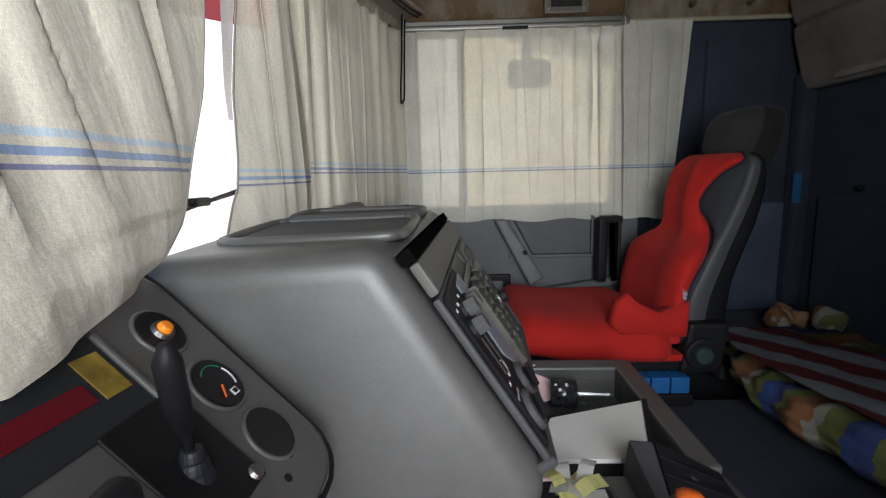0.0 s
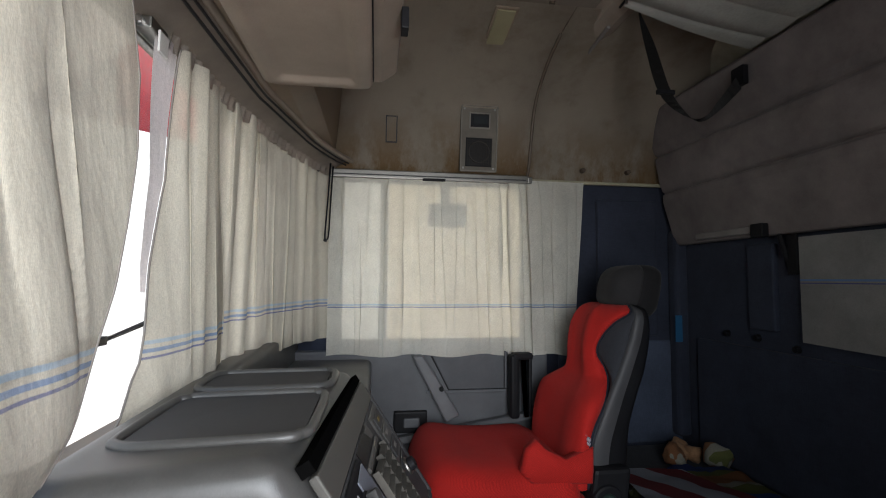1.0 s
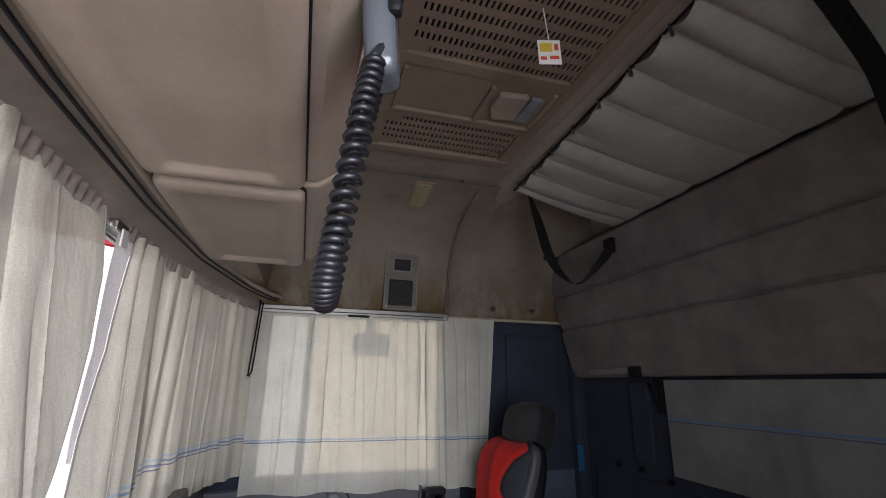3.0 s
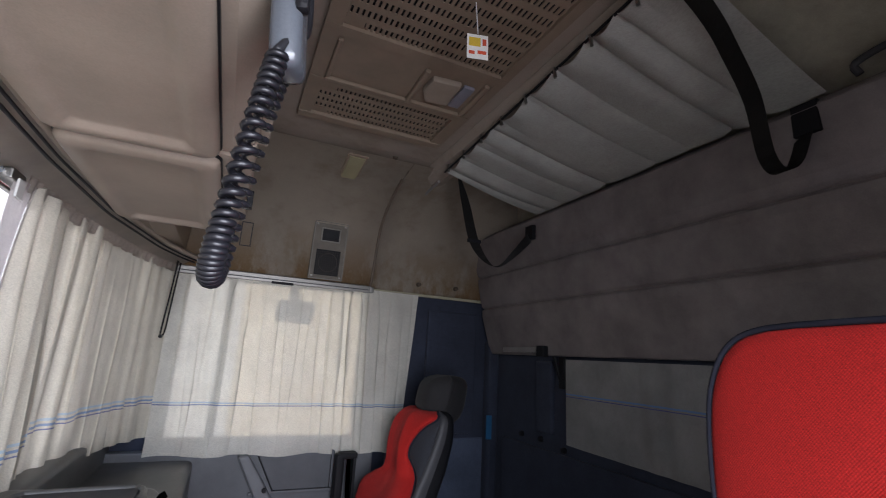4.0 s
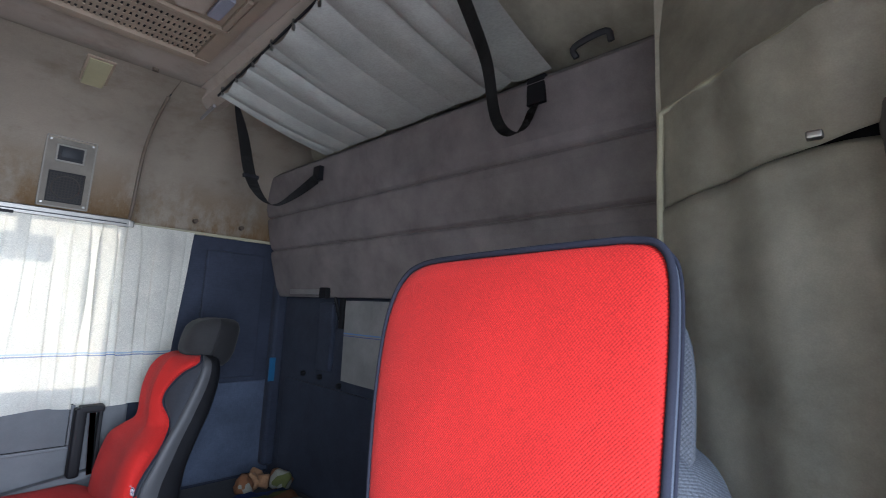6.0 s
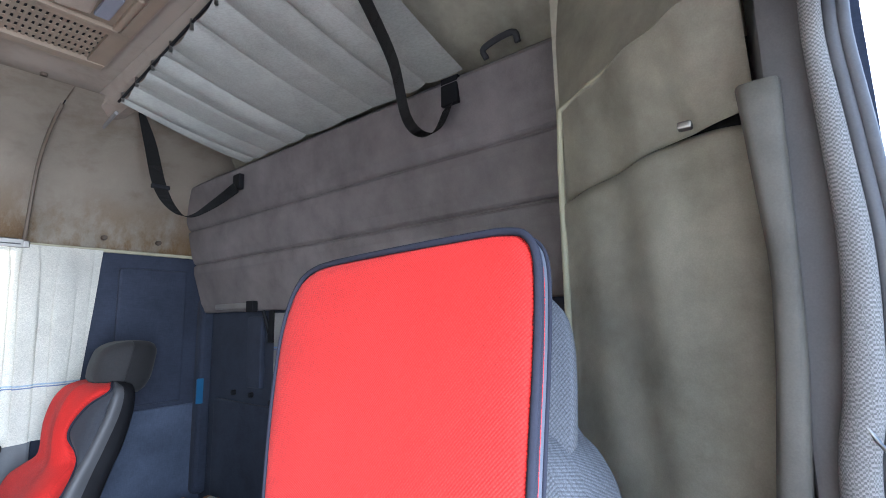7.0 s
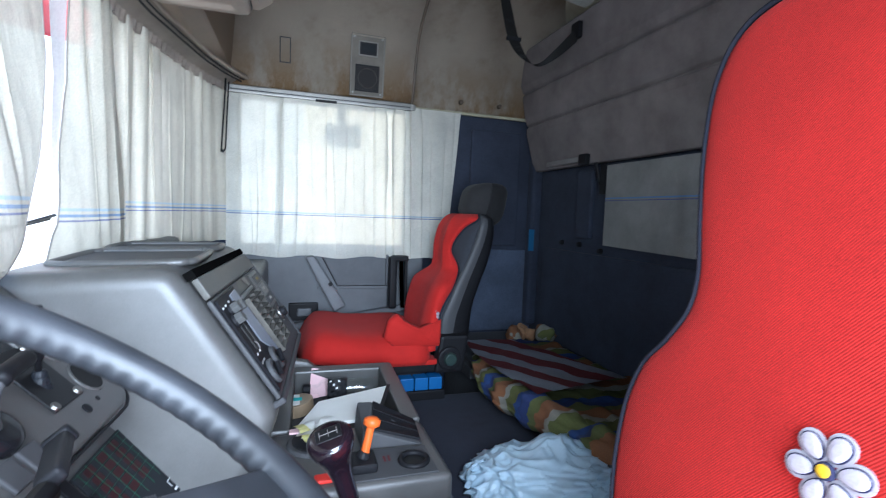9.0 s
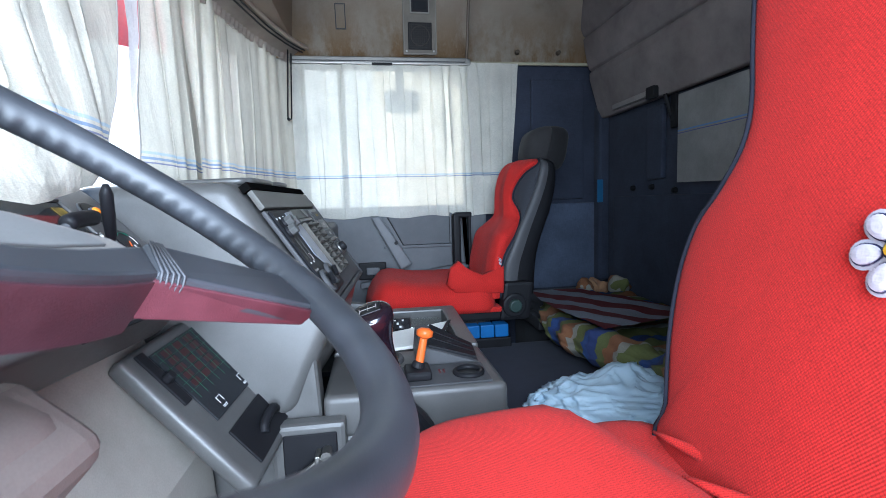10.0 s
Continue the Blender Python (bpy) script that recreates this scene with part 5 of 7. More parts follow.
part("rail", fascia_quad(((0.170, 0.085), (0.303, 0.084), (0.304, 0.093), (0.171, 0.094)), 0.0098, 0.0150, 0.002), DASH, nook)
vent = part("vent", fascia_quad(((0.176, 0.097), (0.304, 0.096), (0.306, 0.230), (0.178, 0.231)), 0.0098, 0.0112, 0.001), GAUGE_FACE, dash, "dusty slatted air vent")
dusty = plain("dusty_slat_plastic", (0.088, 0.082, 0.072), 0.9, wear=0.4, scale=25)
for i in range(9):
    for j in range(2):
        part("slat", block(-0.0300, 0.0300, -0.0022, 0.0022, -0.003, 0.0085, 0.001, 1, FM @ Matrix.Translation((0.2105 + 0.0635 * j, -(0.104 + i * 0.0148), 0.0150)) @ pose(0, 0, 0, 24 + 9 * ((i * 2 + j) % 3), 0, 3 * ((i + j) % 3 - 1))), dusty, vent)
for u in (0.1775, 0.2410, 0.3035):
    part("divider", fascia_quad(((u, 0.098), (u + 0.003, 0.098), (u + 0.003, 0.229), (u, 0.229)), 0.0110, 0.0215, 0.0006), dusty, vent)
sw = part("switch_column", fascia_quad(((0.332, 0.062), (0.432, 0.061), (0.436, 0.158), (0.336, 0.160)), 0.0098, 0.0135, 0.002), DASH, dash, "pale switch plate with worn buttons")
for k, v in enumerate((0.071, 0.099, 0.127)):
    part("switch", fascia_quad(((0.348, v), (0.420, v - 0.001), (0.421, v + 0.022), (0.349, v + 0.023)), 0.0135, 0.0162, 0.002), (DASH_DARK, DASH, DASH_DARK)[k], sw)
    part("legend", fascia_quad(((0.372, v + 0.007), (0.394, v + 0.007), (0.394, v + 0.014), (0.372, v + 0.014)), 0.0160, 0.0166, 0.0), YELLOW_LABEL if k == 0 else RAIL, sw)
plate = part("lighter_plate", fascia_quad(((0.338, 0.164), (0.432, 0.163), (0.434, 0.205), (0.340, 0.206)), 0.0098, 0.0130, 0.002), DASH_DARK, dash)
c = fascia_at(0.385, 0.183, 0.0130)
part("socket", rod(c, c + out * 0.004, 0.0165, 0.0155, 20, 0.001), METAL, plate)
part("lighter", rod(c + out * 0.004, c + out * 0.016, 0.0125, 0.0115, 16, 0.002), BLACK, plate)
part("side_edge", on_fascia(0.4505, 0.466, 0.030, 0.275, -0.014, 0.0125, 0.006, 3), DASH_DARK, dash)
part("lower_edge", on_fascia(0.010, 0.4495, 0.2635, 0.276, -0.014, 0.0120, 0.005, 3), DASH_DARK, dash)

# ---- instrument wing beside the wheel ----
WM = frame_of((-0.391, 0.677, 0.805), (0.7378, -0.1169, -0.6648), (0.2241, 0.9714, 0.0779))


def on_wing(u0, u1, v0, v1, h0, h1, r=0.0, seg=2):
    """u runs down the slope, v towards the driver's door, h out of the panel."""
    return block(u0, u1, -v1, -v0, h0, h1, r, seg, WM)


def dial_at(u, v, h0, h1, r0, r1=None, seg=28, r=0.0):
    return rod(WM @ Vector((u, -v, h0)), WM @ Vector((u, -v, h1)), r0, r1, seg, r)


wing = thing("instrument_wing", (-0.3, 0.6, 0.6), "grey instrument panel wing with round gauges and warning lamp", "instrument panel")
body = prism([(-0.075, 0.05), (-0.05, 0.062), (0.165, 0.063), (0.186, 0.058), (0.202, 0.045), (0.210, 0.025), (0.212, 0.0), (0.212, -0.75), (-0.075, -0.75)], "z", -0.10, 0.0, 0.010, 3)
body.transform(WM)
part("panel", body, DASH, wing, smooth=True)
seam = [(-0.075, 0.053), (-0.05, 0.0655), (0.06, 0.066), (0.165, 0.0665), (0.188, 0.0615), (0.205, 0.0475), (0.2135, 0.026), (0.216, 0.0), (0.216, -0.15), (0.216, -0.30)]
part("seam", tube(smooth_line([WM @ Vector((u, v, -0.006)) for u, v in seam], 6), 0.0026, 8), BLACK, wing, smooth=True)
lens = part("warning_lamp", dial_at(0.0, 0.0, 0.0003, 0.004, 0.0235, seg=32), GAUGE_FACE, wing, "black round lamp recess")
part("lens", dial_at(0.001, 0.001, 0.004, 0.013, 0.0088, 0.006, 20, 0.0025), AMBER, lens, "amber lens")
part("bezel", dial_at(0.001, 0.001, 0.004, 0.008, 0.0112, 0.010, 20), METAL, lens)
g = part("gauge", dial_at(0.071, 0.0, 0.0003, 0.004, 0.0268, seg=36), GAUGE_FACE, wing, "black round gauge with a green arc")
arc = [WM @ Vector((0.071 + 0.019 * math.sin(a), 0.019 * math.cos(a), 0.0047)) for a in (radians(-150 + k * 8) for k in range(24))]
part("arc", tube(arc[2:15], 0.0007, 5), GREEN_LINE, g)
part("arc", tube(arc[15:], 0.0006, 5), WHITE_MARK, g)
part("needle", tube([WM @ Vector((0.071 + 0.004, -0.003, 0.0055)), WM @ Vector((0.071 + 0.015, -0.011, 0.0055))], 0.0011, 5), ORANGE, g)
part("symbol", on_wing(0.083, 0.0905, -0.010, -0.001, 0.0041, 0.0048), WHITE_MARK, g)
part("symbol", on_wing(0.0845, 0.089, -0.0085, -0.0025, 0.0049, 0.0053), GAUGE_FACE, g)
part("blank", dial_at(0.138, 0.0, 0.0003, 0.003, 0.0268, seg=36), plain("felt_black", (0.012, 0.012, 0.012), 0.9, wear=0.4), wing, "matt black round blanking cover")
for u, v, q in ((0.0, 0.0, 0.0252), (0.071, 0.0, 0.0285), (0.138, 0.0, 0.0285)):
    part("ring", tube([WM @ Vector((u + q * math.cos(a), -v + q * math.sin(a), 0.0)) for a in (2 * math.pi * k / 36 for k in range(36))], 0.0026, 8, True), DASH, wing, smooth=True)
bp = part("lever_plate", on_wing(0.05, 0.157, 0.047, 0.128, 0.0004, 0.004, 0.002), GAUGE_FACE, wing, "black plate for a hand lever")
for u, v in ((0.149, 0.055), (0.058, 0.055), (0.150, 0.12)):
    part("screw", dial_at(u, v, 0.004, 0.007, 0.0075, 0.006, 16), METAL, bp)
cl = part("display", on_wing(-0.022, 0.053, 0.066, 0.30, 0.0004, 0.003, 0.002), DISPLAY, wing, "dark display window")
part("label", on_wing(-0.007, 0.031, 0.073, 0.098, 0.0032, 0.0042), YELLOW_LABEL, cl, "worn yellow label")
part("label", on_wing(0.012, 0.029, 0.105, 0.178, 0.0032, 0.0042), DARK_RED, cl, "dark red label")
part("frame", join(on_wing(-0.027, -0.022, 0.062, 0.30, 0.0002, 0.007, 0.002), on_wing(-0.0215, 0.054, 0.060, 0.0655, 0.0002, 0.006, 0.002)), DASH, cl)
for u, v in ((0.043, 0.101), (0.044, 0.125), (0.047, 0.15), (0.165, 0.005), (0.176, 0.03), (-0.034, 0.067)):
    part("screw_hole", dial_at(u, v, 0.0002, 0.0016, 0.004, seg=12), BLACK, wing)
part("round_hole", dial_at(0.178, 0.07, 0.0002, 0.002, 0.008, seg=16), BLACK, wing)
for v in (0.20, 0.245):
    part("button", on_wing(0.165, 0.20, v, v + 0.035, 0.0003, 0.006, 0.003), DASH_DARK, wing)
shift(wing, (0.055, 0.002, 0.015), (-6, 5, 12), 0.86, (-0.374, 0.598, 0.770))
lv = part("lever", tube([(-0.281, 0.584, 0.752), (-0.279, 0.580, 0.772), (-0.276, 0.573, 0.782), (-0.270, 0.560, 0.804), (-0.263, 0.546, 0.834), (-0.261, 0.543, 0.845)], 0.009, 14, radii=(0.0035, 0.0035, 0.0066, 0.0078, 0.0076, 0.0035)), BLACK, wing, "black hand lever in a rubber bellows", True)
FADED = plain("faded_rubber", (0.013, 0.015, 0.019), 0.45)
for k, r in enumerate((0.0175, 0.0155, 0.013, 0.011, 0.0085)):
    part("bellow", rod((-0.2795, 0.585 - k * 0.0004, 0.719 + k * 0.0080), (-0.2795, 0.585 - k * 0.0004, 0.729 + k * 0.0080), r, r * 0.82, 18, 0.0032), FADED, lv)
wing_out = (wing.matrix_basis.to_3x3() @ WM.to_3x3() @ Vector((0, 0, 1))).normalized()
knuckle = Vector((-0.262, 0.462, 0.742))
stalk = part("brake_lever", rod(knuckle - wing_out * 0.045, knuckle + wing_out * 0.006, 0.031, 0.026, 28, 0.008), plain("glossy_black_plastic", (0.010, 0.010, 0.012), 0.22, relief=0.05), wing, "black hand brake lever", True)
part("arm", tube(smooth_line([knuckle, (-0.252, 0.438, 0.768), (-0.246, 0.430, 0.790), (-0.243, 0.436, 0.800)], 5), 0.0056, 10), plain("worn_arm_grey", (0.075, 0.075, 0.08), 0.45), stalk, "worn grey lever arm", True)
part("grip", tube(smooth_line([(-0.243, 0.430, 0.799), (-0.243, 0.442, 0.803), (-0.244, 0.468, 0.805), (-0.245, 0.484, 0.805)], 4), 0.008, 14, radii=[0.005] + [0.0088] * 11 + [0.006]), BLACK, stalk, smooth=True)

# lower switch panel
GRID_GREEN = plain("dim_green_line", (0.018, 0.085, 0.05), 0.5, relief=0)
LM = WM @ Matrix.Translation((0.0, 0.0, -0.066))


def on_low(u0, u1, v0, v1, h0, h1, r=0.0, seg=2):
    return block(u0, u1, -v1, -v0, h0, h1, r, seg, LM)


low = thing("switch_panel", (-0.2, 0.62, 0.5), "grey lower dash panel with a dark gridded display", "switch panel")
part("panel", on_low(0.205, 0.475, -0.075, 0.135, -0.03, 0.0, 0.014, 4), DASH, low, smooth=True)
ds = part("display", on_low(0.225, 0.365, -0.052, 0.088, 0.0004, 0.004, 0.001), DISPLAY, low, "dark gridded warning display")
for k in range(6):
    part("grid_line", on_low(0.228 + k * 0.0155, 0.2286 + k * 0.0155, -0.05, 0.086, 0.0042, 0.0046), GRID_GREEN, ds)
for k in range(7):
    part("grid_line", on_low(0.2265, 0.322, -0.045 + k * 0.0205, -0.0444 + k * 0.0205, 0.0047, 0.0051), GRID_GREEN, ds)
for k in range(5):
    for j in range(3):
        part("field", on_low(0.2305 + k * 0.0155, 0.2425 + k * 0.0155, -0.015 + j * 0.032, 0.005 + j * 0.032, 0.0041, 0.0044), plain("dim_red_field", (0.038, 0.012, 0.014), 0.4, relief=0) if (k * 3 + j) == 0 else bpy.data.materials["dim_red_field"], ds)
for v in (-0.035, 0.045):
    part("symbol", join(on_low(0.338, 0.339, v, v + 0.0115, 0.0042, 0.0047), on_low(0.338, 0.350, v + 0.012, v + 0.013, 0.0042, 0.0047), on_low(0.3395, 0.350, v, v + 0.001, 0.0042, 0.0047)), WHITE_MARK, ds)
for text, v in (("RECALL", -0.0215), ("TEST", 0.0595)):
    letters = bpy.data.curves.new("lettering", "FONT")
    letters.body, letters.size, letters.extrude = text, 0.0062, 0.0002
    word = bpy.data.objects.new("lettering", letters)
    bm = bmesh.new()
    bm.from_mesh(bpy.data.meshes.new_from_object(word))
    bpy.data.objects.remove(word)
    bm.transform(LM @ Matrix.Translation((0.3592, -v, 0.0045)) @ pose(0, 0, 0, 0, 0, 90))
    part("lettering", bm, WHITE_MARK, ds)
kn = part("dimmer", on_low(0.215, 0.315, 0.093, 0.112, 0.0004, 0.005, 0.003), BLACK, low, "black dimmer strip with a round knob")
part("knob", rod(LM @ Vector((0.268, -0.101, 0.005)), LM @ Vector((0.268, -0.101, 0.018)), 0.009, 0.007, 14, 0.002), BLACK, kn)
ks = part("socket_panel", on_low(0.388, 0.458, -0.055, 0.092, 0.0004, 0.005, 0.002), BLACK, low, "black control panel with a finger grip")
part("grip", tube(smooth_line([LM @ Vector((0.43, 0.03, 0.006)), LM @ Vector((0.42, 0.0, 0.02)), LM @ Vector((0.425, -0.03, 0.012)), LM @ Vector((0.435, -0.04, 0.006))], 5), 0.008, 10), BLACK, ks, smooth=True)
shift(low, (-0.003, 0.053, -0.010), (1.7, 8.0, 7.0), 0.98, (-0.172, 0.631, 0.516))

pocket = thing("fuse_cubby", (-0.05, 0.71, 0.4), "open dash cubby with bare metal brackets", "cubby")
part("surround", block(-0.125, 0.0, 0.695, 0.73, 0.26, 0.44, 0.008, 2), DASH, pocket)
part("hollow", block(-0.105, -0.015, 0.690, 0.6945, 0.28, 0.425, 0.002, 1), BLACK, pocket)
part("bracket", join(block(-0.09, -0.06, 0.665, 0.69, 0.34, 0.352, 0.002), block(-0.05, -0.042, 0.66, 0.69, 0.32, 0.40, 0.002), rod((-0.085, 0.67, 0.36), (-0.03, 0.67, 0.40), 0.004, seg=8), rod((-0.032, 0.665, 0.395), (-0.032, 0.69, 0.395), 0.009, seg=10)), METAL, pocket)

# ---- centre console ----
con = thing("centre_console", (0.15, 1.05, 0.28), "grey plastic centre console with tray, cup holder and controls", "console")
part("base", hexa(((-0.05, 0.73, 0.28), (0.36, 0.73, 0.28), (0.36, 1.40, 0.28), (-0.05, 1.40, 0.28)), ((-0.05, 0.73, 0.398), (0.315, 0.73, 0.398), (0.325, 1.40, 0.398), (-0.05, 1.40, 0.398)), 0.01), DASH, con)
part("front_deck", prism([(-0.04, 0.725), (0.30, 0.725), (0.297, 0.962), (-0.04, 0.962)], "z", 0.393, 0.472, 0.014, 3), DASH, con, smooth=True)
part("tray", prism([(-0.04, 0.967), (0.0, 0.967), (0.012, 1.345), (0.262, 1.338), (0.255, 0.967), (0.297, 0.967), (0.308, 1.378), (0.300, 1.386), (-0.02, 1.392)], "z", 0.393, 0.476, 0.007, 2), DASH, con, smooth=False)
part("tray_floor", block(-0.02, 0.29, 0.967, 1.36, 0.3985, 0.404), DASH_DARK, con)
part("rear_slope", hexa(((-0.06, 1.385, 0.28), (0.31, 1.385, 0.28), (0.31, 1.44, 0.28), (-0.06, 1.44, 0.28)), ((-0.06, 1.395, 0.508), (0.05, 1.395, 0.488), (0.05, 1.43, 0.488), (-0.06, 1.43, 0.508)), 0.01), DASH, con)
cup = part("cup_holder", rod((0.055, 0.90, 0.4725), (0.055, 0.90, 0.480), 0.062, 0.058, 30, 0.002), DASH_DARK, con, "round dark cup holder")
part("well", rod((0.055, 0.90, 0.4805), (0.055, 0.90, 0.482), 0.05, seg=30), BLACK, cup)
wedge = part("switch_wedge", hexa(((0.140, 0.850, 0.472), (0.272, 0.845, 0.472), (0.282, 0.955, 0.472), (0.140, 0.960, 0.472)), ((0.145, 0.855, 0.508), (0.160, 0.855, 0.508), (0.175, 0.950, 0.532), (0.145, 0.955, 0.532)), 0.004), DASH_DARK, con, "wedge of dark switches")
for a, b in ((0.02, 0.34), (0.36, 0.66), (0.68, 0.97)):
    low_, high_ = Vector((0.163, 0.858, 0.5075)).lerp(Vector((0.178, 0.947, 0.5315)), a), Vector((0.163, 0.858, 0.5075)).lerp(Vector((0.178, 0.947, 0.5315)), b)
    out_, far_ = Vector((0.266, 0.850, 0.4775)).lerp(Vector((0.276, 0.948, 0.4775)), a), Vector((0.266, 0.850, 0.4775)).lerp(Vector((0.276, 0.948, 0.4775)), b)
    up_ = Vector((0.0012, 0, 0.0052))
    part("switch", hexa([low_, out_, far_, high_], [q + up_ for q in (low_, out_, far_, high_)], 0.001), BLACK, wedge)
part("control_plate", prism([(0.105, 0.735), (0.272, 0.735), (0.272, 0.835), (0.108, 0.842)], "z", 0.4723, 0.476, 0.001), DASH_DARK, con)
ringp = part("ring_socket", tube([(0.235 + 0.026 * math.cos(a), 0.78 + 0.026 * math.sin(a), 0.478) for a in (2 * math.pi * k / 30 for k in range(30))], 0.006, 8, True), BLACK, con, "black ring socket", True)
part("bottom", rod((0.235, 0.78, 0.4762), (0.235, 0.78, 0.4772), 0.024, seg=24), GAUGE_FACE, ringp)
part("red_mark", join(block(0.178, 0.182, 0.79, 0.81, 0.4762, 0.4766), block(0.187, 0.191, 0.79, 0.81, 0.4762, 0.4766)), DARK_RED, con)
pb = part("parking_brake", block(0.110, 0.160, 0.752, 0.812, 0.476, 0.494, 0.007, 3), BLACK, con, "black brake valve with an orange knob")
part("collar", rod((0.134, 0.782, 0.493), (0.139, 0.784, 0.505), 0.014, 0.011, 16, 0.003), BLACK, pb)
part("stem", rod((0.139, 0.784, 0.503), (0.151, 0.790, 0.555), 0.0085, 0.0075, 16), ORANGE, pb)
part("knob", tube([(0.1500, 0.790, 0.549), (0.1510, 0.790, 0.554), (0.1530, 0.791, 0.563), (0.1540, 0.792, 0.568)], 0.016, 18, radii=(0.008, 0.0165, 0.0165, 0.009)), ORANGE, pb, "orange knob", True)

gear = thing("gear_lever", (0.12, 0.75, 0.40), "dark glossy gear lever with a steel collar", "gear lever")
foot, lean = Vector((0.074, 0.531, 0.560)), Vector((-0.030, -0.025, 0.100)).normalized()
profile = [(0.0, 0.0150), (0.030, 0.0155), (0.052, 0.0170), (0.072, 0.0215), (0.088, 0.0285), (0.099, 0.0330), (0.107, 0.0345), (0.113, 0.0335), (0.1175, 0.0290), (0.119, 0.0230)]
fine_ = smooth_line([(a, b, 0) for a, b in profile], 4)
part("knob", tube([foot + lean * q.x for q in fine_], 0.02, 28, radii=[q.y * 0.90 for q in fine_]), plain("glossy_dark_plum", (0.009, 0.005, 0.008), 0.16, relief=0, coat=0.3, spec=0.5), gear, "glossy dark plum mushroom knob", True)
crown = frame_of(foot + lean * 0.1192, Vector((1, 0, 0.30)), Vector((0.0, 1.0, 0.25)))
badge = part("badge", block(-0.017, 0.017, -0.012, 0.012, -0.001, 0.0014, 0.002, 2, crown), GAUGE_FACE, gear, "black shift pattern badge")
for bx, by, bw, bh in ((0.0, 0.0, 0.012, 0.0004), (-0.0115, 0.0, 0.0004, 0.007), (0.0, 0.0, 0.0004, 0.007), (0.0115, 0.0, 0.0004, 0.007)):
    part("line", block(bx - bw, bx + bw, by - bh, by + bh, 0.0015, 0.0018 + 0.0002 * (bw > 0.01), 0.0, 1, crown), RAIL, badge)
part("shaft", rod((0.0735, 0.530, 0.562), (0.082, 0.612, 0.505), 0.0140, 0.011, 16), plain("dark_plum_shaft", (0.014, 0.007, 0.010), 0.35), gear)
part("collar", rod((0.082, 0.615, 0.507), (0.085, 0.626, 0.492), 0.0135, seg=18, r=0.002), CHROME, gear)
part("boot", rod((0.085, 0.626, 0.492), (0.11, 0.70, 0.395), 0.010, 0.04, 16), RUBBER, gear)
shift(gear, (0.010, 0.028, -0.001))
single("red_tab", block(0.045, 0.08, 0.745, 0.77, 0.473, 0.480, 0.003), plain("red_tab_plastic", (0.6, 0.03, 0.02), 0.4), "small red plastic tab on the console", "tab")

# clutter in the tray and cup holder
folder = thing("paper_sheaf", (0.17, 1.19, 0.47), "folded white papers with a torn dark edge", "papers")
part("sheet", hexa(((0.045, 1.12, 0.455), (0.232, 1.09, 0.474), (0.292, 1.275, 0.478), (0.10, 1.24, 0.462)), ((0.045, 1.12, 0.463), (0.232, 1.09, 0.482), (0.292, 1.275, 0.486), (0.10, 1.24, 0.47)), 0.001), PAPER, folder)
part("edge", hexa(((0.226, 1.092, 0.4826), (0.236, 1.09, 0.4826), (0.296, 1.275, 0.4866), (0.286, 1.275, 0.4866)), ((0.226, 1.092, 0.484), (0.236, 1.09, 0.484), (0.296, 1.275, 0.488), (0.286, 1.275, 0.488))), BLACK, folder)
shift(folder, (-0.03, -0.10, -0.006))
card = thing("pink_card", (0.09, 1.45, 0.45), "pink paper leaning in the tray", "paper")
part("sheet", hexa(((0.05, 1.40, 0.42), (0.13, 1.43, 0.42), (0.14, 1.475, 0.47), (0.06, 1.465, 0.49)), ((0.05, 1.40, 0.422), (0.13, 1.43, 0.422), (0.14, 1.475, 0.472), (0.06, 1.465, 0.492))), PINK, card)
part("stamp", hexa(((0.112, 1.45, 0.4545), (0.128, 1.455, 0.4545), (0.131, 1.466, 0.468), (0.115, 1.462, 0.468)), ((0.112, 1.449, 0.456), (0.128, 1.454, 0.456), (0.131, 1.465, 0.4695), (0.115, 1.461, 0.4695))), BLACK, card)
shift(card, (0.0, -0.11, -0.010))
bottle = thing("water_bottle", (0.16, 1.36, 0.45), "clear plastic bottle with a black label lying in the tray", "bottle")
b = part("body", tube([(0.062, 1.375, 0.447), (0.085, 1.373, 0.447), (0.10, 1.372, 0.447), (0.19, 1.362, 0.447), (0.25, 1.356, 0.447), (0.265, 1.354, 0.447)], 0.03, 20, radii=(0.012, 0.014, 0.028, 0.030, 0.030, 0.024)), pane("thin_plastic"), bottle, smooth=True)
b.visible_shadow = False
part("label", tube([(0.115, 1.370, 0.447), (0.17, 1.364, 0.447)], 0.0305, 20), plain("black_white_label", (0.05, 0.05, 0.055), 0.3, grain=0.9, scale=12), bottle, "black printed label", True)
for k in range(6):
    x_ = 0.122 + 0.008 * k
    part("print", block(-0.003, 0.003, -0.002 - 0.002 * (k % 2), 0.003, 0.0309, 0.0312, 0.0, 1, Matrix.Translation((x_, 1.368, 0.447)) @ pose(0, 0, 0, 30 + 20 * (k % 3), 0, 0)), WHITE_MARK, bottle)
part("cap", rod((0.045, 1.377, 0.447), (0.066, 1.375, 0.447), 0.015, 0.015, 16, 0.002), BLACK, bottle)
shift(bottle, (-0.010, -0.070, -0.012))
tape = thing("tape_roll", (0.045, 1.22, 0.43), "brown tape roll with a turquoise sticker", "tape roll")
part("roll", rod((0.045, 1.21, 0.417), (0.04, 1.21, 0.45), 0.045, seg=28, r=0.003), plain("brown_tape", (0.30, 0.22, 0.14), 0.35), tape)
part("sticker", rod((0.04, 1.21, 0.4502), (0.04, 1.21, 0.4515), 0.036, seg=28), PAPER, tape)
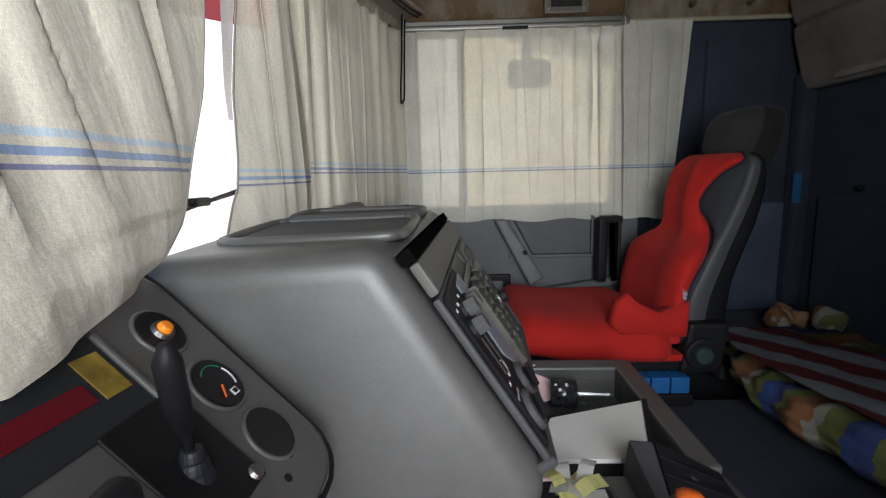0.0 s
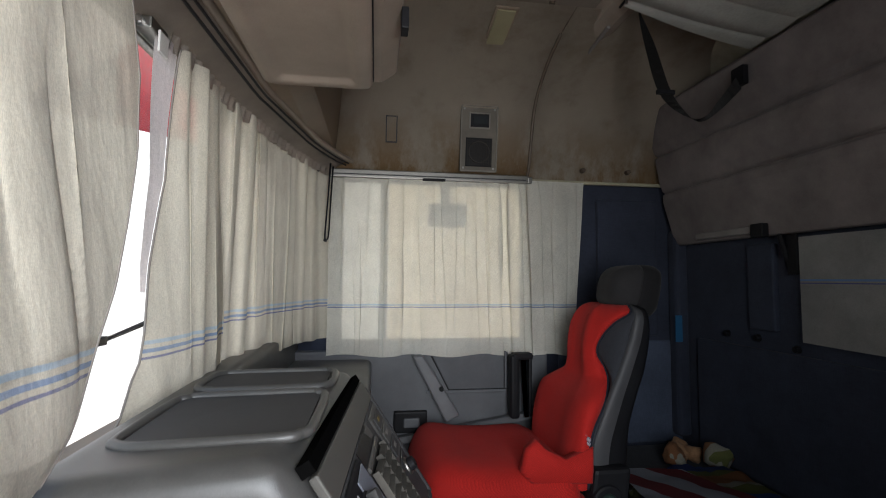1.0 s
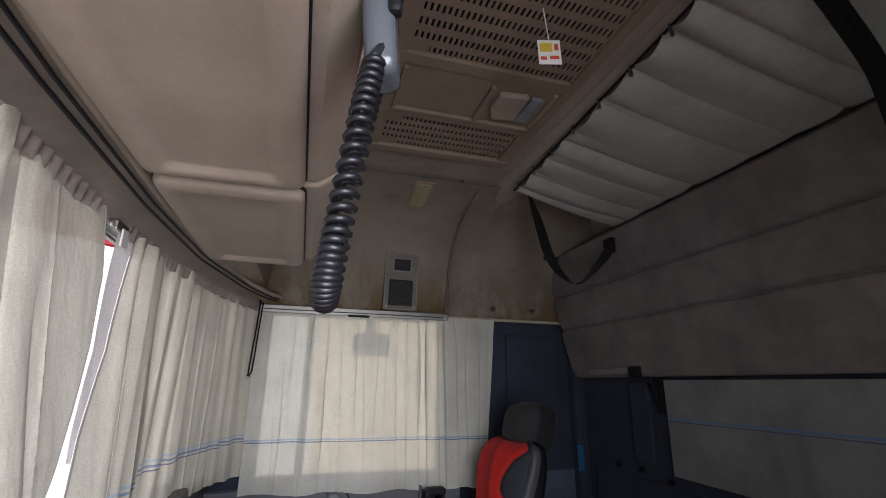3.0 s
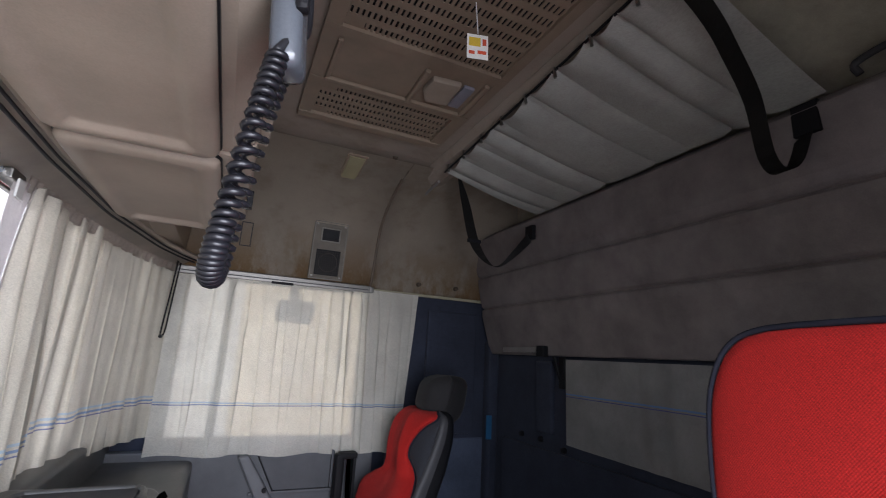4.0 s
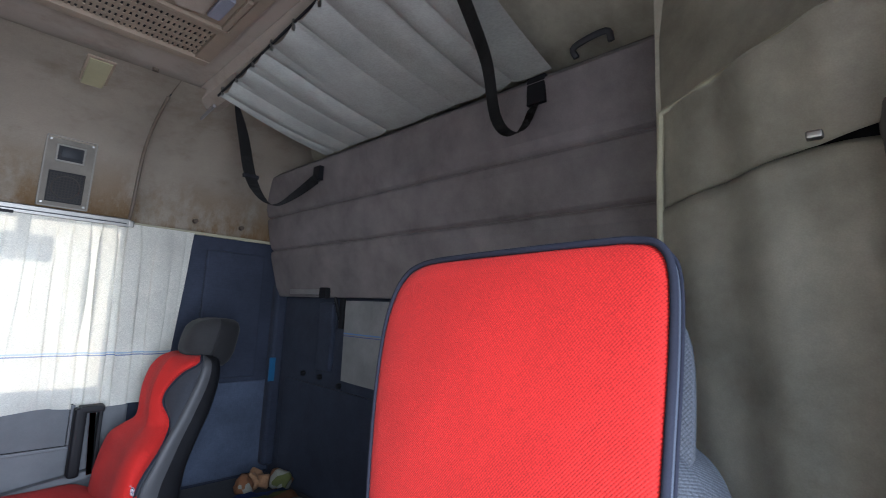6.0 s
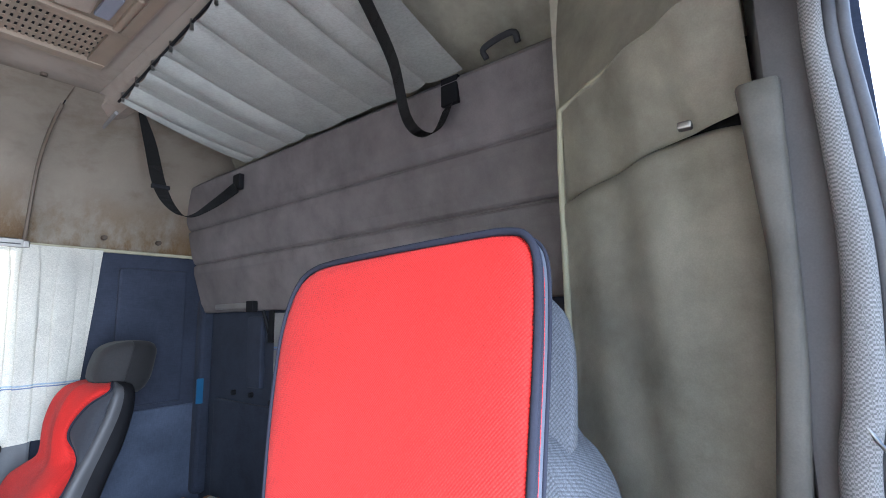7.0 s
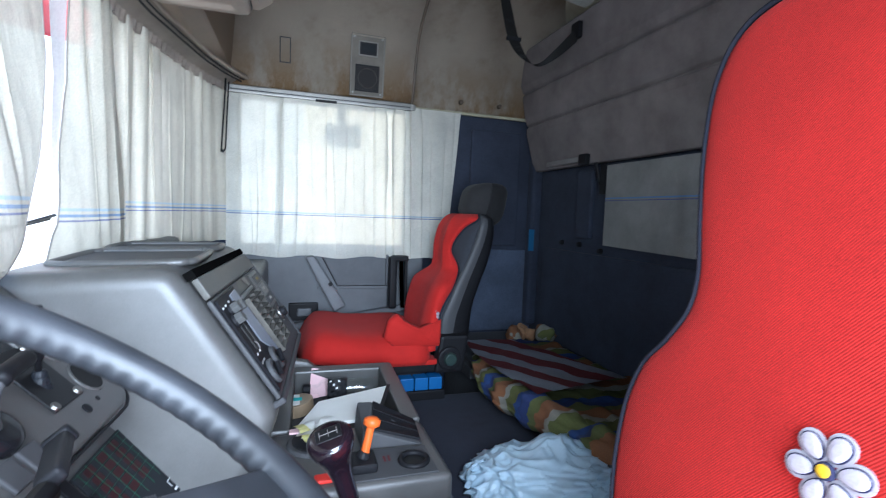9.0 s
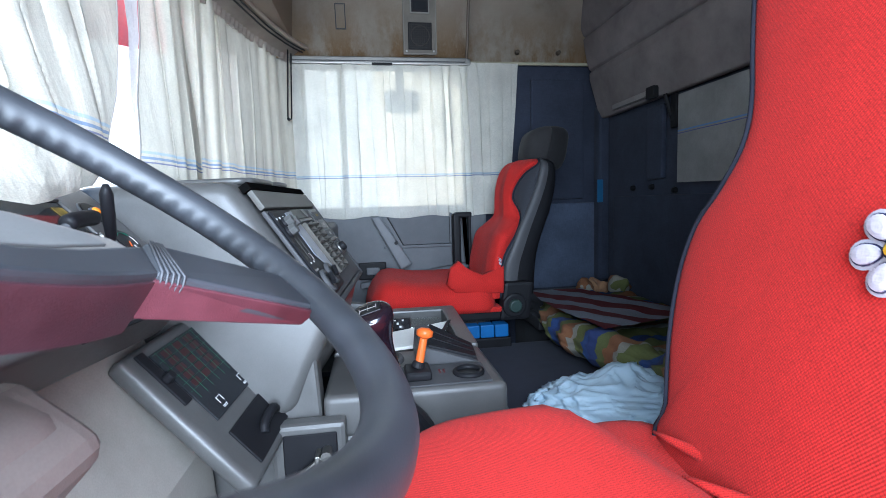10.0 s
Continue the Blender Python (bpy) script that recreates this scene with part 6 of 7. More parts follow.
part("print", block(0.01, 0.06, 1.20, 1.222, 0.4518, 0.4524), plain("turquoise_print", (0.05, 0.5, 0.5), 0.5), tape)
shift(tape, (-0.025, 0.015, -0.012))
scraps = thing("paper_scraps", (0.06, 0.97, 0.495), "crumpled yellow and white paper scraps in the cup holder", "papers")
for i in range(7):
    a = i * 1.1
    m = pose(0.05 + 0.018 * math.cos(a), 0.965 + 0.02 * math.sin(a), 0.503 + 0.003 * i, 14 * math.sin(a * 2), 18 * math.cos(a), 40 * i)
    part("scrap", sheet(lambda u, v, m=m: m @ Vector((0.06 * (u - 0.5), 0.022 * (v - 0.5), 0.004 * math.sin(u * 7 + i))), 8, 2, 0.0008), YELLOW_PAPER if i % 2 else PAPER, scraps, smooth=False)
shift(scraps, (0.0, -0.065, -0.013))
single("pink_slip", block(0.0, 0.03, 0.93, 0.95, 0.482, 0.486, 0.001, 1), PINK, "pink paper slip in the cup holder", "paper")

# ---- steering wheel ----
HUB, RIM = Vector((-0.108, 0.148, 0.824)), 0.214
AXIS = Vector((0.700, 0.03, 1.0)).normalized()
wm = frame_of(HUB, Vector((0.817, 0, -0.576)), AXIS.cross(Vector((0.817, 0, -0.576))))
down = (Vector((0.817, 0, -0.576)) - AXIS * AXIS.dot(Vector((0.817, 0, -0.576)))).normalized()
wm = Matrix((down, AXIS.cross(down), AXIS)).transposed().to_4x4()      # x down towards the driver, y towards the passenger, z along the column
wm.translation = HUB
wheel = thing("steering_wheel", tuple(HUB), "worn dark grey steering wheel with dark red spoke undersides", "steering wheel")
n = 720
bm = tube([wm @ Vector((RIM * math.cos(a), RIM * math.sin(a), 0)) for a in (2 * math.pi * k / n for k in range(n))], 0.0148, 16, True)
for v in bm.verts:                                     # finger waves on the rim's inner side
    q = wm.inverted() @ v.co
    a, rr = math.atan2(q.y, q.x), math.hypot(q.x, q.y)
    inner = (RIM - rr) / 0.0155
    if inner > 0.2 and q.z < 0.0 and (a > 0.95 or a < -1.9):
        k = 1 - 0.020 * (0.5 + 0.5 * math.sin(a * 88)) * (inner - 0.2) * min(1.0, -q.z / 0.006)
        v.co = wm @ Vector((q.x * k, q.y * k, q.z))
part("rim", bm, WHEEL_GREY, wheel, smooth=True)
turn = wm @ pose(0, 0, 0, 0, 0, -21)
for s in (1, -1):
    def w(x, y, h, s=s):
        return turn @ Vector((x, y * s, h))

    sp_ = part("spoke", hexa([w(0.0455, 0.068, -0.042), w(0.094, 0.178, -0.019), w(0.058, 0.212, -0.014), w(0.012, 0.088, -0.042)],
                             [w(0.0470, 0.068, -0.0105), w(0.100, 0.186, 0.000), w(0.055, 0.219, 0.001), w(0.012, 0.088, -0.0075)], 0.004, 3), WHEEL_GREY, wheel, smooth=False)
    part("underside", hexa([w(0.034, 0.068, -0.0425), w(0.082, 0.178, -0.0200), w(0.0945, 0.180, -0.0200), w(0.0462, 0.068, -0.0425)],
                           [w(0.034, 0.068, -0.0150), w(0.082, 0.178, -0.0040), w(0.0998, 0.180, -0.0040), w(0.0482, 0.068, -0.0150)], 0.0012, 2), WHEEL_RED, sp_, "worn dark red lower face")
    for k in range(5):
        line = [w(0.0130 + 0.0006 * k, 0.091 + 0.0018 * k, -0.0068 + 0.0001 * k), w(0.0475 + 0.0014 * k, 0.071 + 0.0030 * k, -0.0098 + 0.0003 * k), w(0.0490 + 0.0014 * k, 0.0713 + 0.0030 * k, -0.0145 + 0.0003 * k), w(0.0474 + 0.0012 * k, 0.0765 + 0.0028 * k, -0.0400 + 0.0006 * k)]
        part("rib", tube(line, 0.0008, 6), plain("worn_rib_plastic", (0.055, 0.055, 0.060), 0.45) if "worn_rib_plastic" not in bpy.data.materials else bpy.data.materials["worn_rib_plastic"], sp_, smooth=True)


def wheel_slab(outline, h0, h1, r):
    bm = prism(outline, "z", h0, h1, r, 2)
    bm.transform(turn)
    return bm


near_half = [(0.047, 0.070), (0.0525, 0.046), (0.0555, 0.022), (0.0565, 0.0)]
bar = [(q.x, q.y) for q in smooth_line([(x, y, 0) for x, y in near_half + [(x, -y) for x, y in reversed(near_half[:-1])]], 4)]
hub = part("hub", wheel_slab(bar + [(0.012, -0.089), (0.028, -0.034), (0.034, 0.0), (0.028, 0.034), (0.012, 0.089)], -0.050, -0.0105, 0.003), WHEEL_GREY, wheel)
front = [(x + 0.0014, y) for x, y in bar]
part("underside", wheel_slab(front + [(x - 0.012, y) for x, y in reversed(bar)], -0.0510, -0.0160, 0.0010), plain("plum_wheel_plastic", (0.046, 0.020, 0.026), 0.34, relief=0.3, wear=0.35, spec=0.45), hub, "worn dark plum lower face")
plate_half = [(0.0335, 0.0), (0.0275, 0.034), (0.0115, 0.088), (-0.003, 0.080), (-0.015, 0.030)]
plate_line = plate_half + [(x, -y) for x, y in reversed(plate_half[1:])]
part("boss", wheel_slab(plate_line, -0.050, -0.0155, 0.003), plain("beige_boss_plastic", (0.17, 0.158, 0.145), 0.5), hub, "worn beige-grey hub plate")
inset = [(0.012 + (x - 0.012) * 0.70, y * 0.74) for x, y in plate_line]
part("horn_pad", wheel_slab(inset, -0.016, -0.0135, 0.001), plain("grey_horn_pad", (0.12, 0.12, 0.118), 0.45), hub, "worn grey horn pad")
column = thing("steering_column", (-0.2, 0.17, 0.3), "brownish grey steering column shroud", "steering column")
part("shroud", block(-0.075, 0.075, -0.08, 0.092, -0.34, -0.125, 0.034, 5, wm), plain("brownish_grey_plastic", (0.150, 0.122, 0.110), 0.45), column, smooth=True)
part("lower_shroud", block(0.03, 0.11, -0.07, 0.098, -0.34, -0.12, 0.022, 4, wm @ pose(0, 0, 0, 0, 8, 0)), plain("brown_grey_plastic", (0.150, 0.122, 0.110), 0.45), column)
part("screw", rod(wm @ Vector((0.112, 0.04, -0.30)), wm @ Vector((0.122, 0.04, -0.30)), 0.008, 0.007, 12), METAL, column)
part("column", rod(wm @ Vector((0.0, 0, -0.09)), wm @ Vector((0.0, 0, -0.62)), 0.045, seg=18), DASH_DARK, column)
stalk_way = frame_of((-0.163, 0.335, 0.766), (-0.30, 0.95, 0.0), (0.75, 0.24, 0.62))
part("column_stalk", join(block(-0.030, 0.044, -0.0095, 0.0095, -0.006, 0.006, 0.004, 3, stalk_way), block(0.036, 0.0465, -0.0110, 0.0110, -0.0075, 0.0075, 0.003, 2, stalk_way)), BLACK, column, "flat black column stalk", True)
part("stalk_arm", tube([(-0.166, 0.205, 0.735), (-0.158, 0.25, 0.755), (-0.152, 0.297, 0.765)], 0.0085, 10), BLACK, column, smooth=True)


# ---- seats ----
def outline_of(half, centre):
    """A closed outline of (y, z) from heights and half widths, top first."""
    side = [(w, z) for z, w in half]
    pts = [(centre + w, z) for w, z in side] + [(centre - w, z) for w, z in reversed(side)]
    line = smooth_line([(a, b, 0) for a, b in pts] + [(pts[0][0], pts[0][1], 0)], 4)
    return [(p.x, p.y) for p in line[:-1]]


def flower(parent, m, s):
    """Embroidered daisy patch of radius s: white border, navy outlines, white petals, yellow middle."""
    def petal(wide, long, rings, i):
        ring = [(wide * s * math.cos(t) * (1 + 0.18 * math.sin(t)), 0.60 * s + long * s * math.sin(t)) for t in (2 * math.pi * k / 18 for k in range(18))]
        c, d = math.cos(i * math.pi / 3 - 0.3), math.sin(i * math.pi / 3 - 0.3)
        return pad(ring, rings, lambda a, b, h: m @ Vector((a * c - b * d, a * d + b * c, h + 0.00012 * i)))

    white = bpy.data.materials.get("white_stitching") or cloth("white_stitching", (0.47, 0.43, 0.48), 0, (), 900, 0.1)
    navy = bpy.data.materials.get("navy_stitching") or plain("navy_stitching", (0.03, 0.03, 0.07), 0.9, relief=0.2)
    root = part("flower_patch", join(*[petal(0.33, 0.42, [(1.0, 0.0), (1.0, 0.0010)], i) for i in range(6)]), white, parent, "white daisy patch with navy outlines and a yellow middle")
    for i in range(6):
        part("outline", petal(0.25, 0.345, [(1.0, 0.0010), (0.99, 0.0026), (0.8, 0.0028)], i), navy, root)
        part("petal", petal(0.222, 0.317, [(1.0, 0.0026), (0.93, 0.0042), (0.5, 0.0050)], i), white, root)
    for r, h, mt in ((0.22, 0.0058, navy), (0.165, 0.0070, plain("yellow_stitching", (0.8, 0.5, 0.02), 0.8))):
        part("middle", pad([(r * s * math.cos(t), r * s * math.sin(t)) for t in (2 * math.pi * k / 18 for k in range(18))], [(1.0, 0.002), (0.94, h), (0.5, h + 0.0008)], lambda a, b, h: m @ Vector((a, b, h))), mt, root)


# driver's seat
DC = 0.182
D_HALF = [(1.221, 0.09), (1.218, 0.130), (1.207, 0.163), (1.18, 0.186), (1.13, 0.197), (1.05, 0.189), (0.97, 0.171), (0.91, 0.156), (0.865, 0.160), (0.82, 0.190), (0.78, 0.226), (0.72, 0.246), (0.64, 0.243), (0.56, 0.222), (0.50, 0.205)]


D_DOOR = [(1.222, 0.11), (1.221, 0.155), (1.214, 0.176), (1.19, 0.186), (1.13, 0.188), (1.05, 0.186), (0.97, 0.184), (0.945, 0.185), (0.92, 0.196), (0.885, 0.214), (0.85, 0.229), (0.80, 0.241), (0.72, 0.250), (0.64, 0.245), (0.56, 0.222), (0.50, 0.205)]


def d_front(y, z, h):
    """Front of the reclined backrest; h out towards the wheel."""
    k = (y - DC) / 0.2
    return Vector((0.425 + (z - 0.755) * 0.21 - h + 0.012 * k * k, y, z + 0.2 * h))


d_pts = [(DC + w_, z) for z, w_ in D_HALF] + [(DC - w_, z) for z, w_ in reversed(D_DOOR)]
d_out = [(p.x, p.y) for p in smooth_line([(a, b, 0) for a, b in d_pts + d_pts[:1]], 4)[:-1]]
dseat = thing("driver_seat", (0.4, DC, 0.0), "driver's seat with a bright red twill cover and navy piping", "seat", "cab seats")
back = part("cover_back", pad(d_out, [(0.99, -0.026), (1.0, -0.014), (0.998, -0.004), (0.985, 0.0), (0.95, 0.002), (0.85, 0.0035), (0.7, 0.0045), (0.5, 0.005), (0.25, 0.0052)], d_front), RED, dseat, "red twill backrest cover", True)
part("piping", tube([d_front(DC + (a - DC) * 1.009, b + 0.001, -0.001) for a, b in d_out], 0.0036, 8, True), PIPING, back, "navy piping", True)
part("ribbed_side", pad(d_out, [(0.96, -0.028), (0.995, -0.027), (1.000, -0.023), (0.998, -0.006), (0.99, -0.004)], d_front), plain("blue_grey_ribbing", (0.065, 0.072, 0.090), 0.85, relief=0.3), dseat, smooth=True)
for h in (-0.0095, -0.0215):
    part("ribbing", tube([d_front(DC + (a - DC) * 1.002, b + 0.001, h) for a, b in d_out], 0.0020, 6, True), PIPING, dseat, smooth=True)
part("headrest_shell", pad(outline_of([(1.20, 0.09), (1.19, 0.14), (1.15, 0.168), (1.05, 0.172), (0.97, 0.165), (0.93, 0.14)], DC), [(0.8, -0.13), (0.97, -0.115), (1.0, -0.09)], d_front), GREY_CLOTH, dseat, smooth=True)
body_half = [(1.065, 0.12), (1.055, 0.155), (1.03, 0.180), (0.98, 0.196), (0.9, 0.215), (0.75, 0.25), (0.6, 0.25), (0.5, 0.22)]
part("backrest", pad(outline_of(body_half, DC), [(0.75, -0.20), (0.95, -0.185), (1.0, -0.15), (1.0, -0.09), (0.97, -0.06)], d_front), GREY_CLOTH, dseat, "grey woven seat back", True)
part("belt", ribbon([(0.565, -0.028, 0.98), (0.56, -0.045, 0.85), (0.55, -0.068, 0.70), (0.54, -0.08, 0.52)], (1, 0, 0), 0.045), STRAP, dseat, smooth=True)
flower(back, Matrix.Translation((0.4222, 0.153, 0.774)) @ Matrix(((0, 0.2, -0.98), (-1, 0, 0), (0, 0.98, 0.2))).to_4x4(), 0.034)


def d_cushion(a, b, h):
    """a: along the cab, b: across, h: up."""
    sag = -0.012 * math.exp(-(((a - 0.27) / 0.14) ** 2 + ((b - DC) / 0.14) ** 2))
    back_line = 0.262 + 0.333 * (0.505 - b)
    valley = max(0.0, min(1.0, (a - back_line) / 0.05))
    return Vector((a, b, 0.540 + h + sag - 0.036 * valley * valley * (3 - 2 * valley) - 0.10 * max(0, 0.12 - a)))


cush_out = [(p.x, p.y) for p in smooth_line([(0.06, DC - 0.20, 0), (0.03, DC, 0), (0.06, DC + 0.22, 0), (0.12, DC + 0.290, 0), (0.30, DC + 0.312, 0), (0.43, DC + 0.28, 0), (0.46, DC, 0), (0.43, DC - 0.25, 0), (0.30, DC - 0.272, 0), (0.12, DC - 0.262, 0), (0.06, DC - 0.20, 0)], 5)[:-1]]
cush = part("cover_cushion", pad(cush_out, [(0.97, -0.12), (1.0, -0.09), (1.0, -0.03), (0.985, -0.008), (0.95, 0.004), (0.90, 0.008), (0.85, 0.010), (0.78, 0.011), (0.70, 0.012), (0.6, 0.012), (0.5, 0.012), (0.4, 0.012), (0.3, 0.012), (0.15, 0.012)], d_cushion), RED, dseat, "red twill cushion cover", True)
part("piping", tube([d_cushion(a, b, -0.10) for a, b in cush_out], 0.006, 8, True), PIPING, cush, smooth=True)
for k in range(2):
    part("fold", tube(smooth_line([(0.37 - 0.02 * k, DC + 0.20 - 0.09 * k, 0.540), (0.41, DC + 0.06 - 0.07 * k, 0.546), (0.44, DC - 0.04 - 0.05 * k, 0.549)], 6), 0.012, 8, radii=[0.002 + 0.009 * math.sin(math.pi * i / 12) for i in range(13)]), RED, cush, smooth=True)
part("base", block(0.08, 0.44, DC - 0.23, DC + 0.23, 0.02, 0.43, 0.03, 3), BLACK, dseat)
shift(dseat, (-0.012, 0.023, -0.005), (-1.0, -2.0, -3.5), 1.0, (0.475, 0.214, 1.023))

# passenger seat
PC = 1.85
PB = 1.81
# heights with the cover's front half width, front x, and its side edge (x, half width)
P_ROWS = [(0.976, 0.046, 0.700, 0.722, 0.058), (0.990, 0.056, 0.668, 0.716, 0.082), (0.986, 0.064, 0.640, 0.706, 0.112), (0.968, 0.076, 0.618, 0.694, 0.136), (0.935, 0.086, 0.600, 0.650, 0.118), (0.885, 0.084, 0.586, 0.620, 0.092),
          (0.842, 0.084, 0.582, 0.612, 0.084), (0.800, 0.090, 0.582, 0.630, 0.098), (0.770, 0.104, 0.576, 0.634, 0.110), (0.740, 0.150, 0.550, 0.618, 0.135), (0.705, 0.184, 0.520, 0.594, 0.160), (0.640, 0.192, 0.500, 0.548, 0.186), (0.575, 0.190, 0.488, 0.530, 0.194), (0.480, 0.182, 0.480, 0.528, 0.190)]
# heights with the shell's front edge x, grey rim's end x, back x and half width
P_SHELL = [(0.992, 0.712, 0.722, 0.738, 0.095), (0.968, 0.702, 0.730, 0.748, 0.143), (0.900, 0.684, 0.720, 0.750, 0.153), (0.800, 0.642, 0.682, 0.726, 0.160), (0.740, 0.612, 0.656, 0.702, 0.165), (0.655, 0.574, 0.624, 0.672, 0.170), (0.590, 0.550, 0.604, 0.660, 0.172), (0.480, 0.546, 0.590, 0.652, 0.172)]


def lofted(columns, per=5):
    """A smooth skin through rows of places."""
    cols = [smooth_line(c, per) for c in zip(*columns)]
    rows = [smooth_line(c, 3) for c in zip(*cols)]
    return sheet(lambda u, v: rows[round(v * (len(rows) - 1))][round(u * (len(rows[0]) - 1))], len(rows[0]) - 1, len(rows) - 1)


cover_rows = []
for z, w, x, ex, ew in P_ROWS:
    half = [(ex, ew), (ex * 0.45 + x * 0.55 + 0.006, max(w, ew) + 0.006), (x + 0.010, w), (x - 0.004, w * 0.72), (x + 0.004, w * 0.3)]
    cover_rows.append([Vector((a, PB - b, z)) for a, b in half] + [Vector((x + 0.005, PB, z))] + [Vector((a, PB + b, z)) for a, b in reversed(half)])
pseat = thing("passenger_seat", (0.35, PC, 0.0), "passenger seat with a red twill cover and dark headrest", "seat", "cab seats")
pb_ = part("cover_back", lofted(cover_rows), RED, pseat, "red twill backrest cover", True)
for s in (-1, 1):
    edge_ = smooth_line([(ex, PB + s * ew, z) for z, w, x, ex, ew in P_ROWS], 5)
    part("piping", tube(edge_, 0.0042, 8), PIPING, pb_, smooth=True)
    rim_ = smooth_line([(a, PB + s * (h - 0.004), z) for z, a, b, c, h in P_SHELL], 6)
    side_in = [edge_[round(k / 40 * (len(edge_) - 1))] for k in range(41)]
    side_out = [rim_[round(k / 40 * (len(rim_) - 1))] for k in range(41)]
    part("bolster", sheet(lambda u, v, a=side_in, b=side_out, s=s: a[round(v * 40)].lerp(b[round(v * 40)], u) + Vector((0.004 * (1 - u), s * 0.012 * math.sin(math.pi * u), 0)), 6, 40), DARK_CLOTH, pseat, "black side bolster", True)
    part("shell_rim", lofted([[Vector((a, PB + s * (h - 0.006), z)), Vector((a + 0.005, PB + s * (h + 0.004), z)), Vector((a * 0.5 + b * 0.5, PB + s * (h + 0.008), z)), Vector((b, PB + s * (h + 0.004), z))] for z, a, b, c, h in P_SHELL]), plain("grey_seat_shell", (0.062, 0.062, 0.066), 0.5), pseat, "grey plastic shell rim", True)
part("back_cover", lofted([[Vector((b - 0.004, PB - h - 0.001, z)), Vector((c, PB - h * 0.94, z)), Vector((c + 0.03, PB - h * 0.6, z)), Vector((c + 0.035, PB, z)), Vector((c + 0.03, PB + h * 0.6, z)), Vector((c, PB + h * 0.94, z)), Vector((b - 0.004, PB + h + 0.001, z))] for z, a, b, c, h in P_SHELL]), BLACK, pseat, "black back shell", True)
part("top_cap", pad([(0.712, PB - 0.09), (0.712, PB + 0.09), (0.75, PB + 0.10), (0.772, PB), (0.75, PB - 0.10)], [(1.0, 0.955), (1.0, 0.985), (0.9, 0.994)], lambda a, b, h: Vector((a, b, h))), BLACK, pseat, smooth=True)
part("edge", tube(smooth_line([(0.534, PB - 0.186, 0.50), (0.537, PB - 0.186, 0.575), (0.556, PB - 0.178, 0.645)], 6), 0.0035, 8), TRIM, pseat, smooth=True)
hr = [(1.122, 0.030), (1.120, 0.062), (1.104, 0.088), (1.075, 0.099), (1.035, 0.100), (1.000, 0.092), (0.982, 0.070), (0.978, 0.035)]
def p_head(y, z, h):
    drop = 0.034 * max(0.0, min(1.0, (-h - 0.085) / 0.04)) * max(0.0, min(1.0, (1.06 - z) / 0.08))
    return Vector((0.655 + (z - 0.98) * 0.22 - h, PB + (y - PB) * 0.90 - 0.015, z - 0.004 - drop))


head = part("headrest", pad(outline_of(hr, PB), [(0.35, -0.176), (0.62, -0.170), (0.82, -0.157), (0.94, -0.138), (0.99, -0.115), (1.0, -0.095), (0.985, -0.082)], p_head), cloth("black_headrest_cloth", (0.014, 0.0135, 0.0145), 0, (), 600, 0.25), pseat, "dark cloth headrest", True)
part("face_pad", pad(outline_of(hr, PB), [(0.985, -0.088), (1.0, -0.078), (0.985, -0.062), (0.93, -0.042), (0.83, -0.025), (0.68, -0.012), (0.45, -0.005), (0.2, -0.003)], p_head), cloth("charcoal_headrest_cloth", (0.028, 0.027, 0.028), 0, (), 600, 0.25), head, "charcoal cloth face of the headrest", True)
for y in (PB - 0.05, PB + 0.05):
    part("headrest_post", rod((0.70, y, 0.93), (0.745, y, 1.0), 0.007, seg=10), METAL, pseat)


def p_cushion(a, b, h):
    return Vector((a, b, 0.525 + h - 0.35 * max(0, 0.10 - a) + 0.02 * math.exp(-((a - 0.12) / 0.08) ** 2)))


pc_out = [(p.x, p.y) for p in smooth_line([(0.055, PC - 0.19, 0), (0.035, PC, 0), (0.055, PC + 0.19, 0), (0.12, PC + 0.248, 0), (0.35, PC + 0.252, 0), (0.50, PC + 0.24, 0), (0.53, PC, 0), (0.50, PC - 0.24, 0), (0.35, PC - 0.252, 0), (0.12, PC - 0.248, 0), (0.055, PC - 0.19, 0)], 5)[:-1]]
part("cover_cushion", pad(pc_out, [(0.98, -0.088), (1.0, -0.072), (0.995, -0.048), (0.97, -0.026), (0.92, -0.008), (0.84, 0.005), (0.72, 0.013), (0.55, 0.016), (0.35, 0.015), (0.18, 0.014)], p_cushion), RED, pseat, "red twill cushion cover", True)
for s in (-1,):
    part("cover_ear", pad([(0.36, 0.51), (0.33, 0.54), (0.345, 0.60), (0.375, 0.625), (0.40, 0.60), (0.46, 0.57), (0.54, 0.60), (0.54, 0.50)], [(1.0, 0.0), (1.0, 0.025), (0.9, 0.032)], lambda a, b, h, s=s: Vector((a, PC + s * (0.215 + h), b))), RED, pseat, smooth=True)
part("frayed_edge", block(0.36, 0.53, PC - 0.245, PC - 0.18, 0.432, 0.452, 0.006, 2), RED, pseat, "frayed red cloth edge")
part("pan", block(0.07, 0.54, PC - 0.235, PC + 0.235, 0.40, 0.442, 0.01, 2), BLACK, pseat)
part("base", block(0.12, 0.50, PC - 0.20, PC + 0.20, 0.02, 0.40, 0.02, 2), BLACK, pseat)
hinge = part("hinge_cover", rod((0.575, PC - 0.21, 0.455), (0.575, PC - 0.258, 0.455), 0.05, 0.045, 24, 0.008), BLACK, pseat)
part("dial", rod((0.575, PC - 0.258, 0.455), (0.575, PC - 0.272, 0.455), 0.026, 0.022, 20, 0.004), plain("dark_green_dial", (0.03, 0.05, 0.045), 0.4), hinge)
